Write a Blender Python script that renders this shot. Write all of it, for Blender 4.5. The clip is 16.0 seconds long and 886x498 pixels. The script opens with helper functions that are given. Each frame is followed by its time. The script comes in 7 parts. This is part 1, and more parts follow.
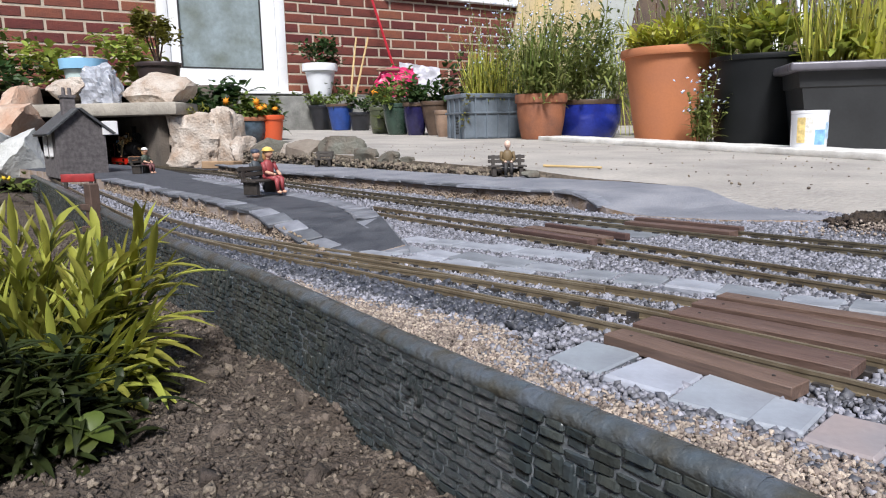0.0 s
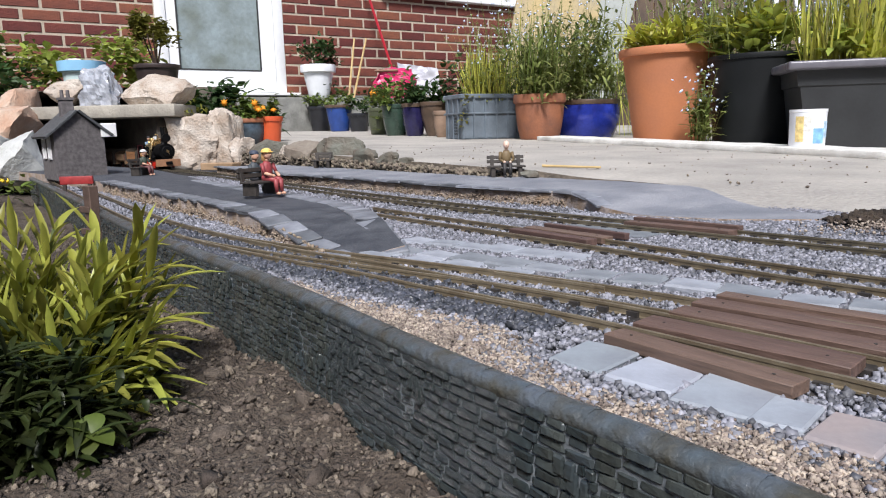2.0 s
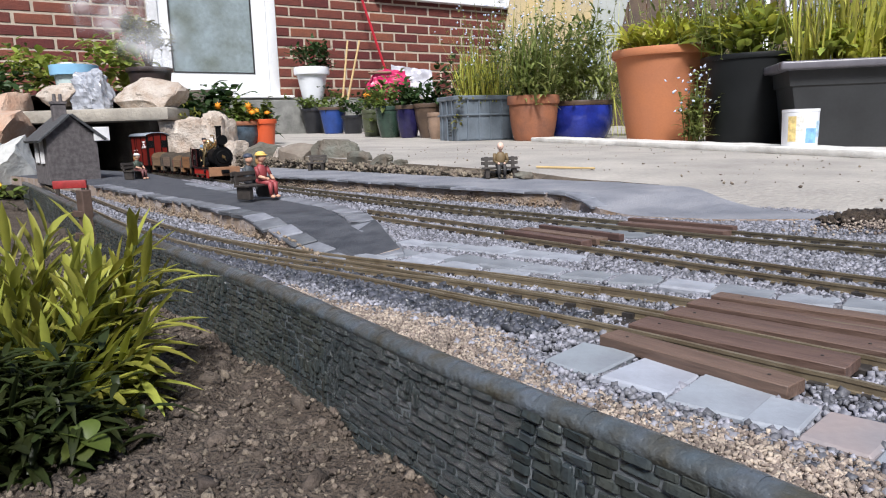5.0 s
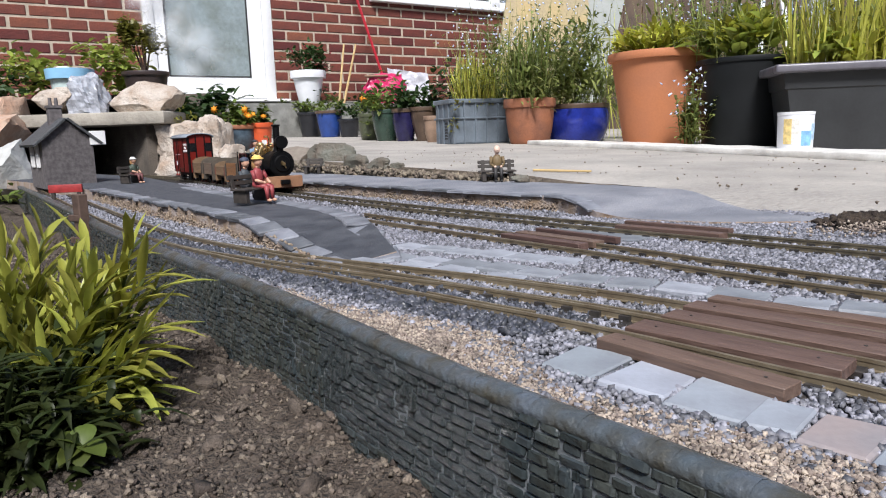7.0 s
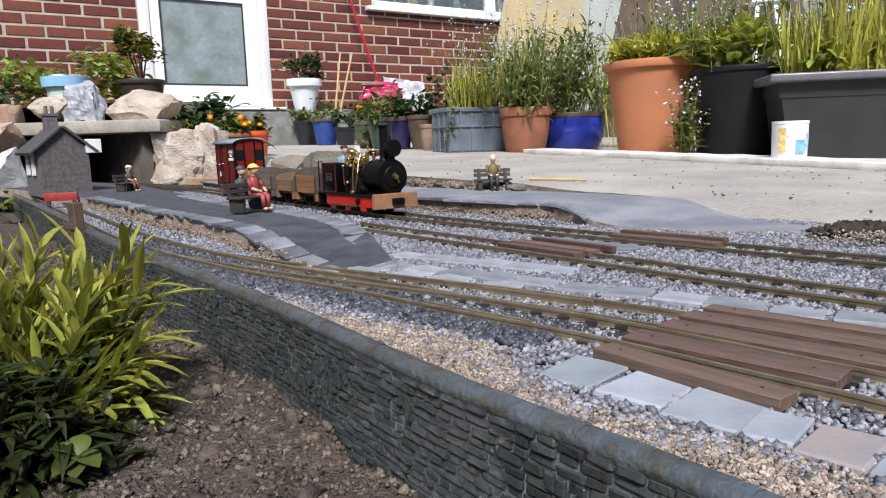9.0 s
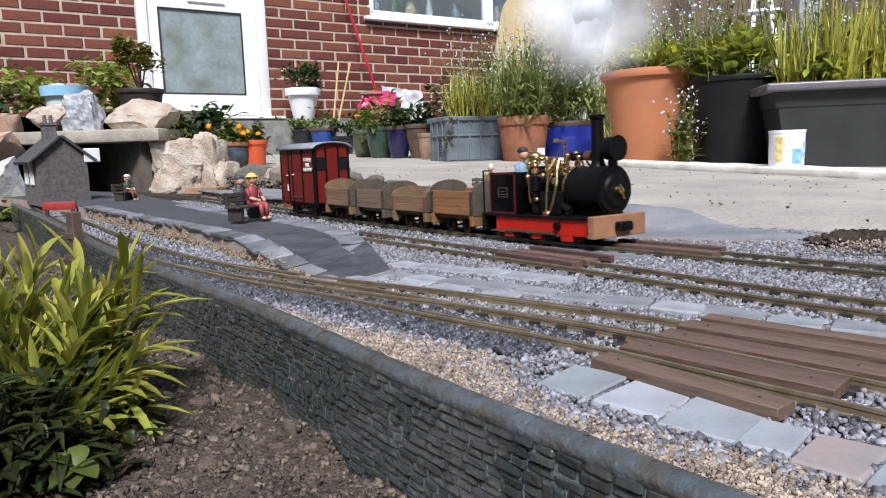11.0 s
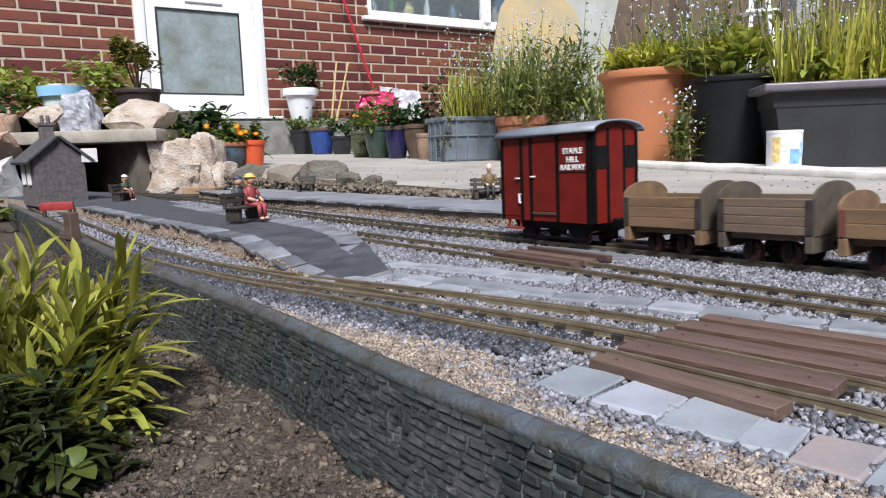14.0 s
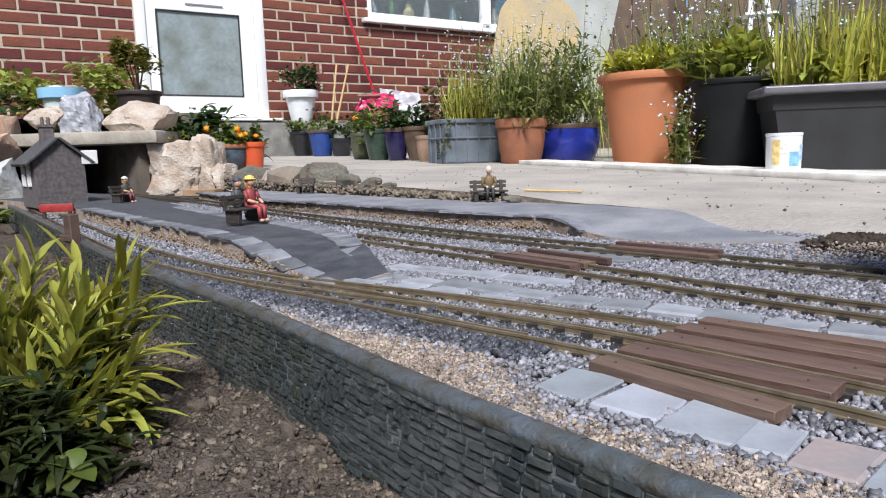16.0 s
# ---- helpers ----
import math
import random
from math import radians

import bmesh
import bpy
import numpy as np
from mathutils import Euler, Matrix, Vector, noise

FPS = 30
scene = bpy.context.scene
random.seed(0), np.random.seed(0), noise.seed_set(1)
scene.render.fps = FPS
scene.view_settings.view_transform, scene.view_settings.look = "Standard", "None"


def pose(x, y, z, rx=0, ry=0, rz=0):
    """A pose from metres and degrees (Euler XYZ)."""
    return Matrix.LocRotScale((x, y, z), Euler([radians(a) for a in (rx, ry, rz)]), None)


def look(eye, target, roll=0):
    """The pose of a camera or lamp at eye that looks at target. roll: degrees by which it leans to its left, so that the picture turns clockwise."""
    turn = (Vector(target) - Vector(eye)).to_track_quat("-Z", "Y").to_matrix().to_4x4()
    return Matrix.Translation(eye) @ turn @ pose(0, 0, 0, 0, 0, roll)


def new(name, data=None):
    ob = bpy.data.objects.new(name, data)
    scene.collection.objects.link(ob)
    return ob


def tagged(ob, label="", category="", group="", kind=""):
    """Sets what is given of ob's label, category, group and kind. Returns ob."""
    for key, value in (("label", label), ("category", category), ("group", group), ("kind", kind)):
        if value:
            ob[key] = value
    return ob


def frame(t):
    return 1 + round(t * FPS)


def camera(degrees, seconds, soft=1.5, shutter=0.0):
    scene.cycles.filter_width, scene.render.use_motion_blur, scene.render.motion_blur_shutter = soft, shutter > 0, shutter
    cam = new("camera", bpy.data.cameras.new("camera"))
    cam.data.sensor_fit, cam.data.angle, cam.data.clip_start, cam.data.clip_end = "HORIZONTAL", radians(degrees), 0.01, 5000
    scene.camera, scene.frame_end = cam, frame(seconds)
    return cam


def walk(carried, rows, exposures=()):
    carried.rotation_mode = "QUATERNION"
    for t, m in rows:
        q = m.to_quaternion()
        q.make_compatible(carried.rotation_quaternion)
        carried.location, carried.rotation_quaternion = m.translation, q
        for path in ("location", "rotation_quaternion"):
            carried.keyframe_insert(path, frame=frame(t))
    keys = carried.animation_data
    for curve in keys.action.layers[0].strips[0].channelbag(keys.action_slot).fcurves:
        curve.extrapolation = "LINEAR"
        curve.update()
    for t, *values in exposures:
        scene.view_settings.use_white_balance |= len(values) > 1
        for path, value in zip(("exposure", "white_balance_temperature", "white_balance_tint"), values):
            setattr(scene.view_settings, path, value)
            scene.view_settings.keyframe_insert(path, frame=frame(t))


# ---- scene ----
CAM_ROWS = [
    (0.0, pose(0.0010, 0.0019, 0.1000, 80.232, 1.120, 1.318)),
    (0.5, pose(0.0005, 0.0012, 0.1004, 80.440, 1.029, 1.227)),
    (1.0, pose(0.0004, 0.0013, 0.1001, 80.572, 1.026, 1.169)),
    (1.5, pose(0.0005, 0.0012, 0.1003, 80.343, 1.258, 1.244)),
    (2.0, pose(0.0006, 0.0016, 0.1000, 80.276, 1.386, 1.198)),
    (2.5, pose(0.0008, 0.0016, 0.1002, 80.058, 1.538, 1.204)),
    (3.0, pose(0.0005, 0.0018, 0.1003, 80.163, 1.536, 0.908)),
    (3.5, pose(0.0005, 0.0021, 0.1004, 80.147, 1.698, 0.844)),
    (4.0, pose(0.0002, 0.0016, 0.1006, 80.236, 1.687, 0.745)),
    (6.5, pose(0.0005, 0.0018, 0.1007, 80.515, 1.817, 0.571)),
    (7.0, pose(0.0004, 0.0017, 0.1008, 80.636, 1.818, 0.424)),
    (7.5, pose(0.0003, 0.0015, 0.1010, 80.844, 1.681, 0.308)),
    (8.0, pose(0.0004, 0.0015, 0.1016, 80.901, 1.783, 0.162)),
    (8.5, pose(-0.0002, 0.0010, 0.1017, 81.260, 1.647, -0.014)),
    (9.0, pose(0.0001, 0.0014, 0.1017, 81.279, 1.750, 0.096)),
    (11.5, pose(0.0001, 0.0004, 0.1026, 82.050, 1.772, -0.074)),
    (12.0, pose(0.0003, 0.0008, 0.1024, 81.943, 1.889, 0.049)),
    (12.5, pose(0.0000, 0.0006, 0.1029, 82.103, 1.807, -0.167)),
    (13.0, pose(-0.0004, 0.0002, 0.1029, 82.203, 1.747, -0.236)),
    (13.5, pose(0.0001, 0.0007, 0.1029, 82.041, 1.827, -0.162)),
    (14.0, pose(0.0000, 0.0006, 0.1026, 81.983, 1.779, -0.223)),
    (14.5, pose(0.0004, 0.0010, 0.1024, 82.053, 1.796, -0.150)),
    (15.0, pose(0.0000, 0.0007, 0.1025, 82.146, 1.740, -0.213)),
    (15.5, pose(-0.0002, 0.0000, 0.1030, 82.263, 1.688, -0.254)),
    (16.0, pose(-0.0000, 0.0000, 0.1030, 82.147, 1.704, -0.235)),
]
cam = camera(64.94, 16.0, soft=1.1, shutter=0.3)
walk(cam, CAM_ROWS)

# ---- light: bright overcast sky with a broad soft sun
world = bpy.data.worlds.new("sky")
scene.world = world
world.use_nodes = True
wn = world.node_tree.nodes
sky = wn.new("ShaderNodeTexSky")
sky.sky_type = "NISHITA"
sky.sun_disc = False
SUN_ELEV, SUN_AZ = radians(50), radians(180)
sky.sun_elevation, sky.sun_rotation = SUN_ELEV, SUN_AZ
sky.dust_density, sky.ozone_density = 2.0, 2.5
wn["Background"].inputs["Strength"].default_value = 0.088
world.node_tree.links.new(sky.outputs[0], wn["Background"].inputs["Color"])
sun = new("sun", bpy.data.lights.new("sun", "SUN"))
sun.data.energy, sun.data.angle, sun.data.color = 4.25, radians(15), (0.992, 0.972, 0.982)
sun.matrix_basis = look((math.sin(SUN_AZ) * math.cos(SUN_ELEV) * 10, math.cos(SUN_AZ) * math.cos(SUN_ELEV) * 10, math.sin(SUN_ELEV) * 10), (0, 0, 0))
scene.view_settings.exposure = 0.31

# ---- materials
def mat(name, col, rough=0.7, metal=0.0, var=0.25, scale=60.0, fine=600.0, bump=0.3, bsize=0.001, rnd=0.0, island=0.0, col2=None, spec=0.5, patch=0.5, stretch=None):
    """Two scales of noise over a base colour, fine relief, and a shift from piece to piece."""
    m = bpy.data.materials.new(name)
    m.use_nodes = True
    nt = m.node_tree
    N, L = nt.nodes, nt.links
    b = N["Principled BSDF"]
    b.inputs["Roughness"].default_value, b.inputs["Metallic"].default_value = rough, metal
    b.inputs["Specular IOR Level"].default_value = spec
    tc = N.new("ShaderNodeTexCoord")
    src_vec = tc.outputs["Object"]
    if stretch:
        mp = N.new("ShaderNodeMapping")
        mp.inputs["Scale"].default_value = stretch
        L.new(src_vec, mp.inputs["Vector"])
        src_vec = mp.outputs["Vector"]
    n1, n2 = N.new("ShaderNodeTexNoise"), N.new("ShaderNodeTexNoise")
    n1.inputs["Scale"].default_value, n1.inputs["Detail"].default_value = scale, 5
    n2.inputs["Scale"].default_value, n2.inputs["Detail"].default_value = fine, 4
    L.new(src_vec, n1.inputs["Vector"])
    L.new(src_vec, n2.inputs["Vector"])
    ramp = N.new("ShaderNodeMapRange")
    ramp.inputs["From Min"].default_value, ramp.inputs["From Max"].default_value = 0.5 - patch * 0.3, 0.5 + patch * 0.3
    L.new(n1.outputs["Fac"], ramp.inputs["Value"])
    mix = N.new("ShaderNodeMix")
    mix.data_type = "RGBA"
    c2 = col2 or tuple(c * (1 - var) for c in col)
    c1 = col if col2 else tuple(min(1, c * (1 + var)) for c in col)
    mix.inputs["A"].default_value, mix.inputs["B"].default_value = (*c1, 1), (*c2, 1)
    L.new(ramp.outputs["Result"], mix.inputs["Factor"])
    hsv = N.new("ShaderNodeHueSaturation")
    val = N.new("ShaderNodeMath")
    val.operation = "MULTIPLY_ADD"
    val.inputs[1].default_value, val.inputs[2].default_value = var * 1.6, 1 - var * 0.8
    L.new(n2.outputs["Fac"], val.inputs[0])
    last = val.outputs[0]
    if rnd or island:
        src = N.new("ShaderNodeObjectInfo").outputs["Random"] if rnd else N.new("ShaderNodeNewGeometry").outputs["Random Per Island"]
        r = N.new("ShaderNodeMath")
        r.operation = "MULTIPLY_ADD"
        r.inputs[1].default_value, r.inputs[2].default_value = 2 * (rnd or island), 1 - (rnd or island)
        L.new(src, r.inputs[0])
        mul = N.new("ShaderNodeMath")
        mul.operation = "MULTIPLY"
        L.new(last, mul.inputs[0])
        L.new(r.outputs[0], mul.inputs[1])
        last = mul.outputs[0]
        hr = N.new("ShaderNodeMath")
        hr.operation = "MULTIPLY_ADD"
        hr.inputs[1].default_value, hr.inputs[2].default_value = 0.03, 0.485
        L.new(src, hr.inputs[0])
        L.new(hr.outputs[0], hsv.inputs["Hue"])
    L.new(last, hsv.inputs["Value"])
    L.new(mix.outputs["Result"], hsv.inputs["Color"])
    L.new(hsv.outputs["Color"], b.inputs["Base Color"])
    if bump:
        bp = N.new("ShaderNodeBump")
        bp.inputs["Strength"].default_value, bp.inputs["Distance"].default_value = bump, bsize
        L.new(n2.outputs["Fac"], bp.inputs["Height"])
        L.new(bp.outputs["Normal"], b.inputs["Normal"])
    rr = N.new("ShaderNodeMapRange")
    rr.inputs["To Min"].default_value, rr.inputs["To Max"].default_value = max(0.02, rough - 0.12), min(1, rough + 0.12)
    L.new(n1.outputs["Fac"], rr.inputs["Value"])
    L.new(rr.outputs["Result"], b.inputs["Roughness"])
    return m


def leaf_mat(name, col, col2, rough=0.45, island=0.35):
    """Leaves: a hue shift from leaf to leaf, and some light through the blade."""
    m = mat(name, col, rough, 0, 0.2, 25, 300, 0.1, 0.001, island=island, col2=col2, patch=1.2, spec=0.35)
    nt = m.node_tree
    b = nt.nodes["Principled BSDF"]
    tl = nt.nodes.new("ShaderNodeBsdfTranslucent")
    mx = nt.nodes.new("ShaderNodeMixShader")
    mx.inputs[0].default_value = 0.33
    nt.links.new(b.inputs["Base Color"].links[0].from_socket, tl.inputs["Color"])
    nt.links.new(b.outputs[0], mx.inputs[1])
    nt.links.new(tl.outputs[0], mx.inputs[2])
    nt.links.new(mx.outputs[0], nt.nodes["Material Output"].inputs["Surface"])
    return m


CHIP = mat("slate_chip", (0.072, 0.077, 0.092), 0.4, 0, 0.25, 120, 900, 0.4, 0.0005, island=0.55)
BALLAST = mat("ballast_stone", (0.205, 0.208, 0.236), 0.55, 0, 0.25, 120, 900, 0.4, 0.0005, island=0.6)
BALLAST_BED = mat("ballast_bed", (0.05, 0.05, 0.056), 0.9, 0, 0.5, 90, 500, 0.8, 0.002)
SAND = mat("sand_grit", (0.30, 0.246, 0.205), 0.9, 0, 0.3, 100, 800, 0.5, 0.001, island=0.5)
RUBBLE = mat("platform_rubble", (0.23, 0.17, 0.115), 0.9, 0, 0.3, 30, 500, 0.6, 0.001, island=0.4, col2=(0.27, 0.22, 0.18), patch=0.8)
SANDBED = mat("sand_bed", (0.27, 0.215, 0.17), 0.95, 0, 0.35, 40, 700, 1.0, 0.002, col2=(0.24, 0.19, 0.14))
SOIL = mat("soil", (0.128, 0.102, 0.080), 0.95, 0, 0.5, 60, 420, 1.0, 0.008, col2=(0.066, 0.048, 0.036), patch=0.7)
CLOD = mat("soil_clod", (0.135, 0.108, 0.086), 0.95, 0, 0.45, 100, 700, 1.0, 0.002, island=0.6)
DARKSOIL = mat("dark_compost", (0.05, 0.036, 0.026), 0.95, 0, 0.4, 60, 500, 1.0, 0.002, island=0.4)
SLATE = mat("slate_slab", (0.36, 0.395, 0.445), 0.5, 0, 0.18, 30, 300, 0.35, 0.0008, rnd=0.18, col2=(0.28, 0.30, 0.34))
SLATE_WARM = mat("slate_slab_brown", (0.34, 0.28, 0.27), 0.55, 0, 0.2, 30, 300, 0.35, 0.0008, rnd=0.15, col2=(0.27, 0.25, 0.26))
SLATE_FAR = mat("slate_flag", (0.31, 0.33, 0.365), 0.55, 0, 0.25, 40, 300, 0.5, 0.0008, rnd=0.3, col2=(0.22, 0.235, 0.262))
SLATE_EDGE = mat("slate_edging", (0.20, 0.212, 0.235), 0.55, 0, 0.25, 40, 300, 0.5, 0.0008, rnd=0.45, col2=(0.12, 0.128, 0.145))
TARMAC = mat("tarmac", (0.042, 0.046, 0.056), 0.7, 0, 0.5, 40, 600, 1.0, 0.0012, col2=(0.085, 0.09, 0.102))
# far tarmac: the sky's sheen is put into a paler bluish colour
TARMAC_FAR = mat("tarmac_sheen", (0.185, 0.195, 0.222), 0.65, 0, 0.4, 16, 420, 1.0, 0.0015, col2=(0.29, 0.295, 0.32), patch=0.55)
PLATSIDE = mat("platform_side", (0.31, 0.22, 0.145), 0.9, 0, 0.35, 45, 350, 0.9, 0.002, col2=(0.42, 0.36, 0.33))
PATIO = mat("patio_concrete", (0.455, 0.425, 0.38), 0.85, 0, 0.32, 6, 160, 1.0, 0.003, col2=(0.31, 0.29, 0.265), patch=0.6)
PATIO_EDGE = mat("patio_rubble", (0.20, 0.165, 0.125), 0.95, 0, 0.35, 30, 250, 1.0, 0.004, island=0.35)
WALLSTONE = mat("wall_stone", (0.033, 0.043, 0.047), 0.25, 0, 0.35, 60, 380, 0.7, 0.0010, rnd=0.2, col2=(0.046, 0.056, 0.056), spec=0.6)
WALLSTONE_J = mat("wall_stone_far", (0.033, 0.043, 0.047), 0.25, 0, 0.35, 60, 380, 0.7, 0.0010, island=0.3, col2=(0.05, 0.056, 0.05), spec=0.6)
# core paler than the stones: painted stand-in for sky highlights along the joints
WALLCORE = mat("wall_core", (0.15, 0.166, 0.178), 0.3, 0, 0.3, 60, 400, 0.6, 0.001)
WALLCAP = mat("wall_cap", (0.085, 0.105, 0.122), 0.34, 0, 0.3, 70, 350, 0.8, 0.0014, rnd=0.12, col2=(0.06, 0.056, 0.042))
RAIL = mat("weathered_rail", (0.26, 0.215, 0.145), 0.42, 0.35, 0.25, 80, 600, 0.3, 0.0003, col2=(0.18, 0.14, 0.09))
RAILDARK = mat("rail_dark", (0.17, 0.145, 0.10), 0.45, 0.35, 0.25, 80, 600, 0.3, 0.0003)
SLEEPER = mat("sleeper", (0.035, 0.03, 0.027), 0.7, 0, 0.35, 90, 600, 0.4, 0.0004, rnd=0.25)
BOARD = mat("crossing_board", (0.155, 0.098, 0.078), 0.55, 0, 0.5, 60, 420, 0.9, 0.0008, rnd=0.22, col2=(0.078, 0.047, 0.037), stretch=(0.12, 1, 1))
BRICK = mat("house_brick", (0.205, 0.050, 0.031), 0.85, 0, 0.38, 14, 110, 0.9, 0.004, rnd=0.36, col2=(0.105, 0.037, 0.030), patch=0.9)
BRICK_J = mat("house_brick_rest", (0.205, 0.050, 0.031), 0.85, 0, 0.38, 14, 110, 0.9, 0.004, island=0.36, col2=(0.105, 0.037, 0.030), patch=0.9)
MORTAR = mat("mortar", (0.47, 0.40, 0.315), 0.95, 0, 0.15, 12, 120, 0.6, 0.003)
PLINTH = mat("grey_plinth", (0.19, 0.19, 0.175), 0.9, 0, 0.25, 14, 120, 0.7, 0.004)
UPVC = mat("white_upvc", (0.86, 0.87, 0.88), 0.25, 0, 0.03, 6, 60, 0.0, 0.001)
WHITEPAINT = mat("white_paint", (0.78, 0.77, 0.73), 0.6, 0, 0.12, 22, 180, 0.5, 0.002, col2=(0.60, 0.58, 0.54), patch=0.5)
ROCKPALE = mat("pale_rock", (0.58, 0.53, 0.47), 0.65, 0, 0.3, 22, 150, 1.0, 0.005, col2=(0.36, 0.27, 0.20), patch=0.7)
ROCKWHITE = mat("white_quartz_rock", (0.62, 0.63, 0.62), 0.55, 0, 0.2, 16, 120, 0.7, 0.004, col2=(0.42, 0.43, 0.40), patch=0.8)
ROCKRED = mat("reddish_rock", (0.46, 0.28, 0.19), 0.8, 0, 0.25, 16, 120, 0.7, 0.004, col2=(0.50, 0.40, 0.32))
ROCKGREY = mat("grey_green_rock", (0.15, 0.152, 0.125), 0.7, 0, 0.3, 26, 140, 0.9, 0.004, col2=(0.13, 0.105, 0.08))
CONCRETE = mat("lintel_concrete", (0.36, 0.33, 0.28), 0.9, 0, 0.2, 12, 150, 0.7, 0.003)
TUNNEL = mat("tunnel_wall", (0.12, 0.102, 0.084), 0.95, 0, 0.25, 18, 160, 0.7, 0.003)
CBRICK = mat("cottage_brick", (0.13, 0.118, 0.12), 0.9, 0, 0.25, 120, 700, 0.4, 0.0005)
CROOF = mat("cottage_slate", (0.075, 0.08, 0.085), 0.6, 0, 0.2, 120, 700, 0.4, 0.0005)
CWHITE = mat("model_white", (0.8, 0.8, 0.8), 0.5, 0, 0.06, 60, 300, 0.1, 0.0003)
REDPAINT = mat("red_bench_paint", (0.34, 0.035, 0.035), 0.5, 0, 0.2, 80, 400, 0.2, 0.0003)
POSTWOOD = mat("post_wood", (0.10, 0.065, 0.05), 0.7, 0, 0.35, 60, 300, 0.5, 0.0006)
BENCH = mat("bench_dark_wood", (0.045, 0.038, 0.033), 0.6, 0, 0.3, 90, 500, 0.3, 0.0004)
CARD = mat("brown_block", (0.33, 0.22, 0.13), 0.8, 0, 0.2, 30, 260, 0.4, 0.001)
SKIN = mat("doll_face", (0.62, 0.36, 0.25), 0.5, 0, 0.08, 90, 400, 0.1, 0.0003)


def plain(name, col, rough=0.5, metal=0.0, var=0.12, scale=25, fine=300, bump=0.1, bsize=0.0005, spec=0.5):
    return mat(name, col, rough, metal, var, scale, fine, bump, bsize, spec=spec)


# ---- geometry helpers
def obj_from(name, verts, faces, material, parent=None, label="", smooth=False):
    me = bpy.data.meshes.new(name)
    me.from_pydata([tuple(v) for v in verts], [], [tuple(f) for f in faces])
    me.update()
    me.materials.append(material)
    if smooth:
        me.polygons.foreach_set("use_smooth", [True] * len(me.polygons))
    ob = new(name, me)
    if parent:
        ob.parent = parent
    if label:
        ob["label"] = label
    return ob


def part(name, bm, material, parent=None, label="", smooth=True, angle=35):
    """Link a bmesh as one mesh object under a thing or a part."""
    me = bpy.data.meshes.new(name)
    bm.normal_update()
    bm.to_mesh(me)
    bm.free()
    me.materials.append(material)
    if smooth:
        me.polygons.foreach_set("use_smooth", [True] * len(me.polygons))
        me.set_sharp_from_angle(angle=radians(angle))
    ob = new(name, me)
    if parent:
        ob.parent = parent
    if label:
        ob["label"] = label
    return ob


def thing(name, m, label, category, group="", kind=""):
    e = new(name)
    e.empty_display_size = 0.02
    e.matrix_basis = m
    return tagged(e, label, category, group, kind)


def box(bm, x0, x1, y0, y1, z0, z1, m=None, bevel=0.0, seg=1):
    r = bmesh.ops.create_cube(bm, size=1)
    vs = r["verts"]
    bmesh.ops.transform(bm, matrix=Matrix.Translation(((x0 + x1) / 2, (y0 + y1) / 2, (z0 + z1) / 2)) @ Matrix.Diagonal((x1 - x0, y1 - y0, z1 - z0, 1)), verts=vs)
    if bevel:
        es = list({e for v in vs for e in v.link_edges})
        r2 = bmesh.ops.bevel(bm, geom=es, offset=bevel, segments=seg, affect="EDGES", profile=0.5)
        vs = list({v for f in r2["faces"] for v in f.verts} | {v for v in vs if v.is_valid})
    if m is not None:
        bmesh.ops.transform(bm, matrix=m, verts=vs)
    return vs


def boxed(*a, **k):
    bm = bmesh.new()
    box(bm, *a, **k)
    return bm


def cyl(bm, p, q, r0, r1=None, seg=16, caps=True):
    p, q = Vector(p), Vector(q)
    d = q - p
    r = bmesh.ops.create_cone(bm, cap_ends=caps, segments=seg, radius1=r0, radius2=r0 if r1 is None else r1, depth=d.length)
    bmesh.ops.transform(bm, matrix=Matrix.Translation((p + q) / 2) @ d.to_track_quat("Z", "Y").to_matrix().to_4x4(), verts=r["verts"])
    return r["verts"]


def ball(bm, c, r, sx=1, sy=1, sz=1, sub=2):
    q = bmesh.ops.create_icosphere(bm, subdivisions=sub, radius=r)
    bmesh.ops.transform(bm, matrix=Matrix.Translation(c) @ Matrix.Diagonal((sx, sy, sz, 1)), verts=q["verts"])
    return q["verts"]


def lathe(bm, prof, seg=32, c=(0, 0, 0)):
    """Turn a profile of (radius, height) round the upright axis."""
    rings = []
    for r, z in prof:
        if r < 1e-6:
            rings.append([bm.verts.new((c[0], c[1], c[2] + z))])
        else:
            rings.append([bm.verts.new((c[0] + r * math.cos(2 * math.pi * i / seg), c[1] + r * math.sin(2 * math.pi * i / seg), c[2] + z)) for i in range(seg)])
    for a, b in zip(rings, rings[1:]):
        for i in range(seg):
            j = (i + 1) % seg
            if len(a) == 1:
                bm.faces.new((a[0], b[j], b[i]))
            elif len(b) == 1:
                bm.faces.new((a[i], a[j], b[0]))
            else:
                bm.faces.new((a[i], a[j], b[j], b[i]))


def tube(bm, pts, r, seg=8):
    for a, b in zip(pts, pts[1:]):
        cyl(bm, a, b, r, seg=seg)
        ball(bm, b, r, sub=1)


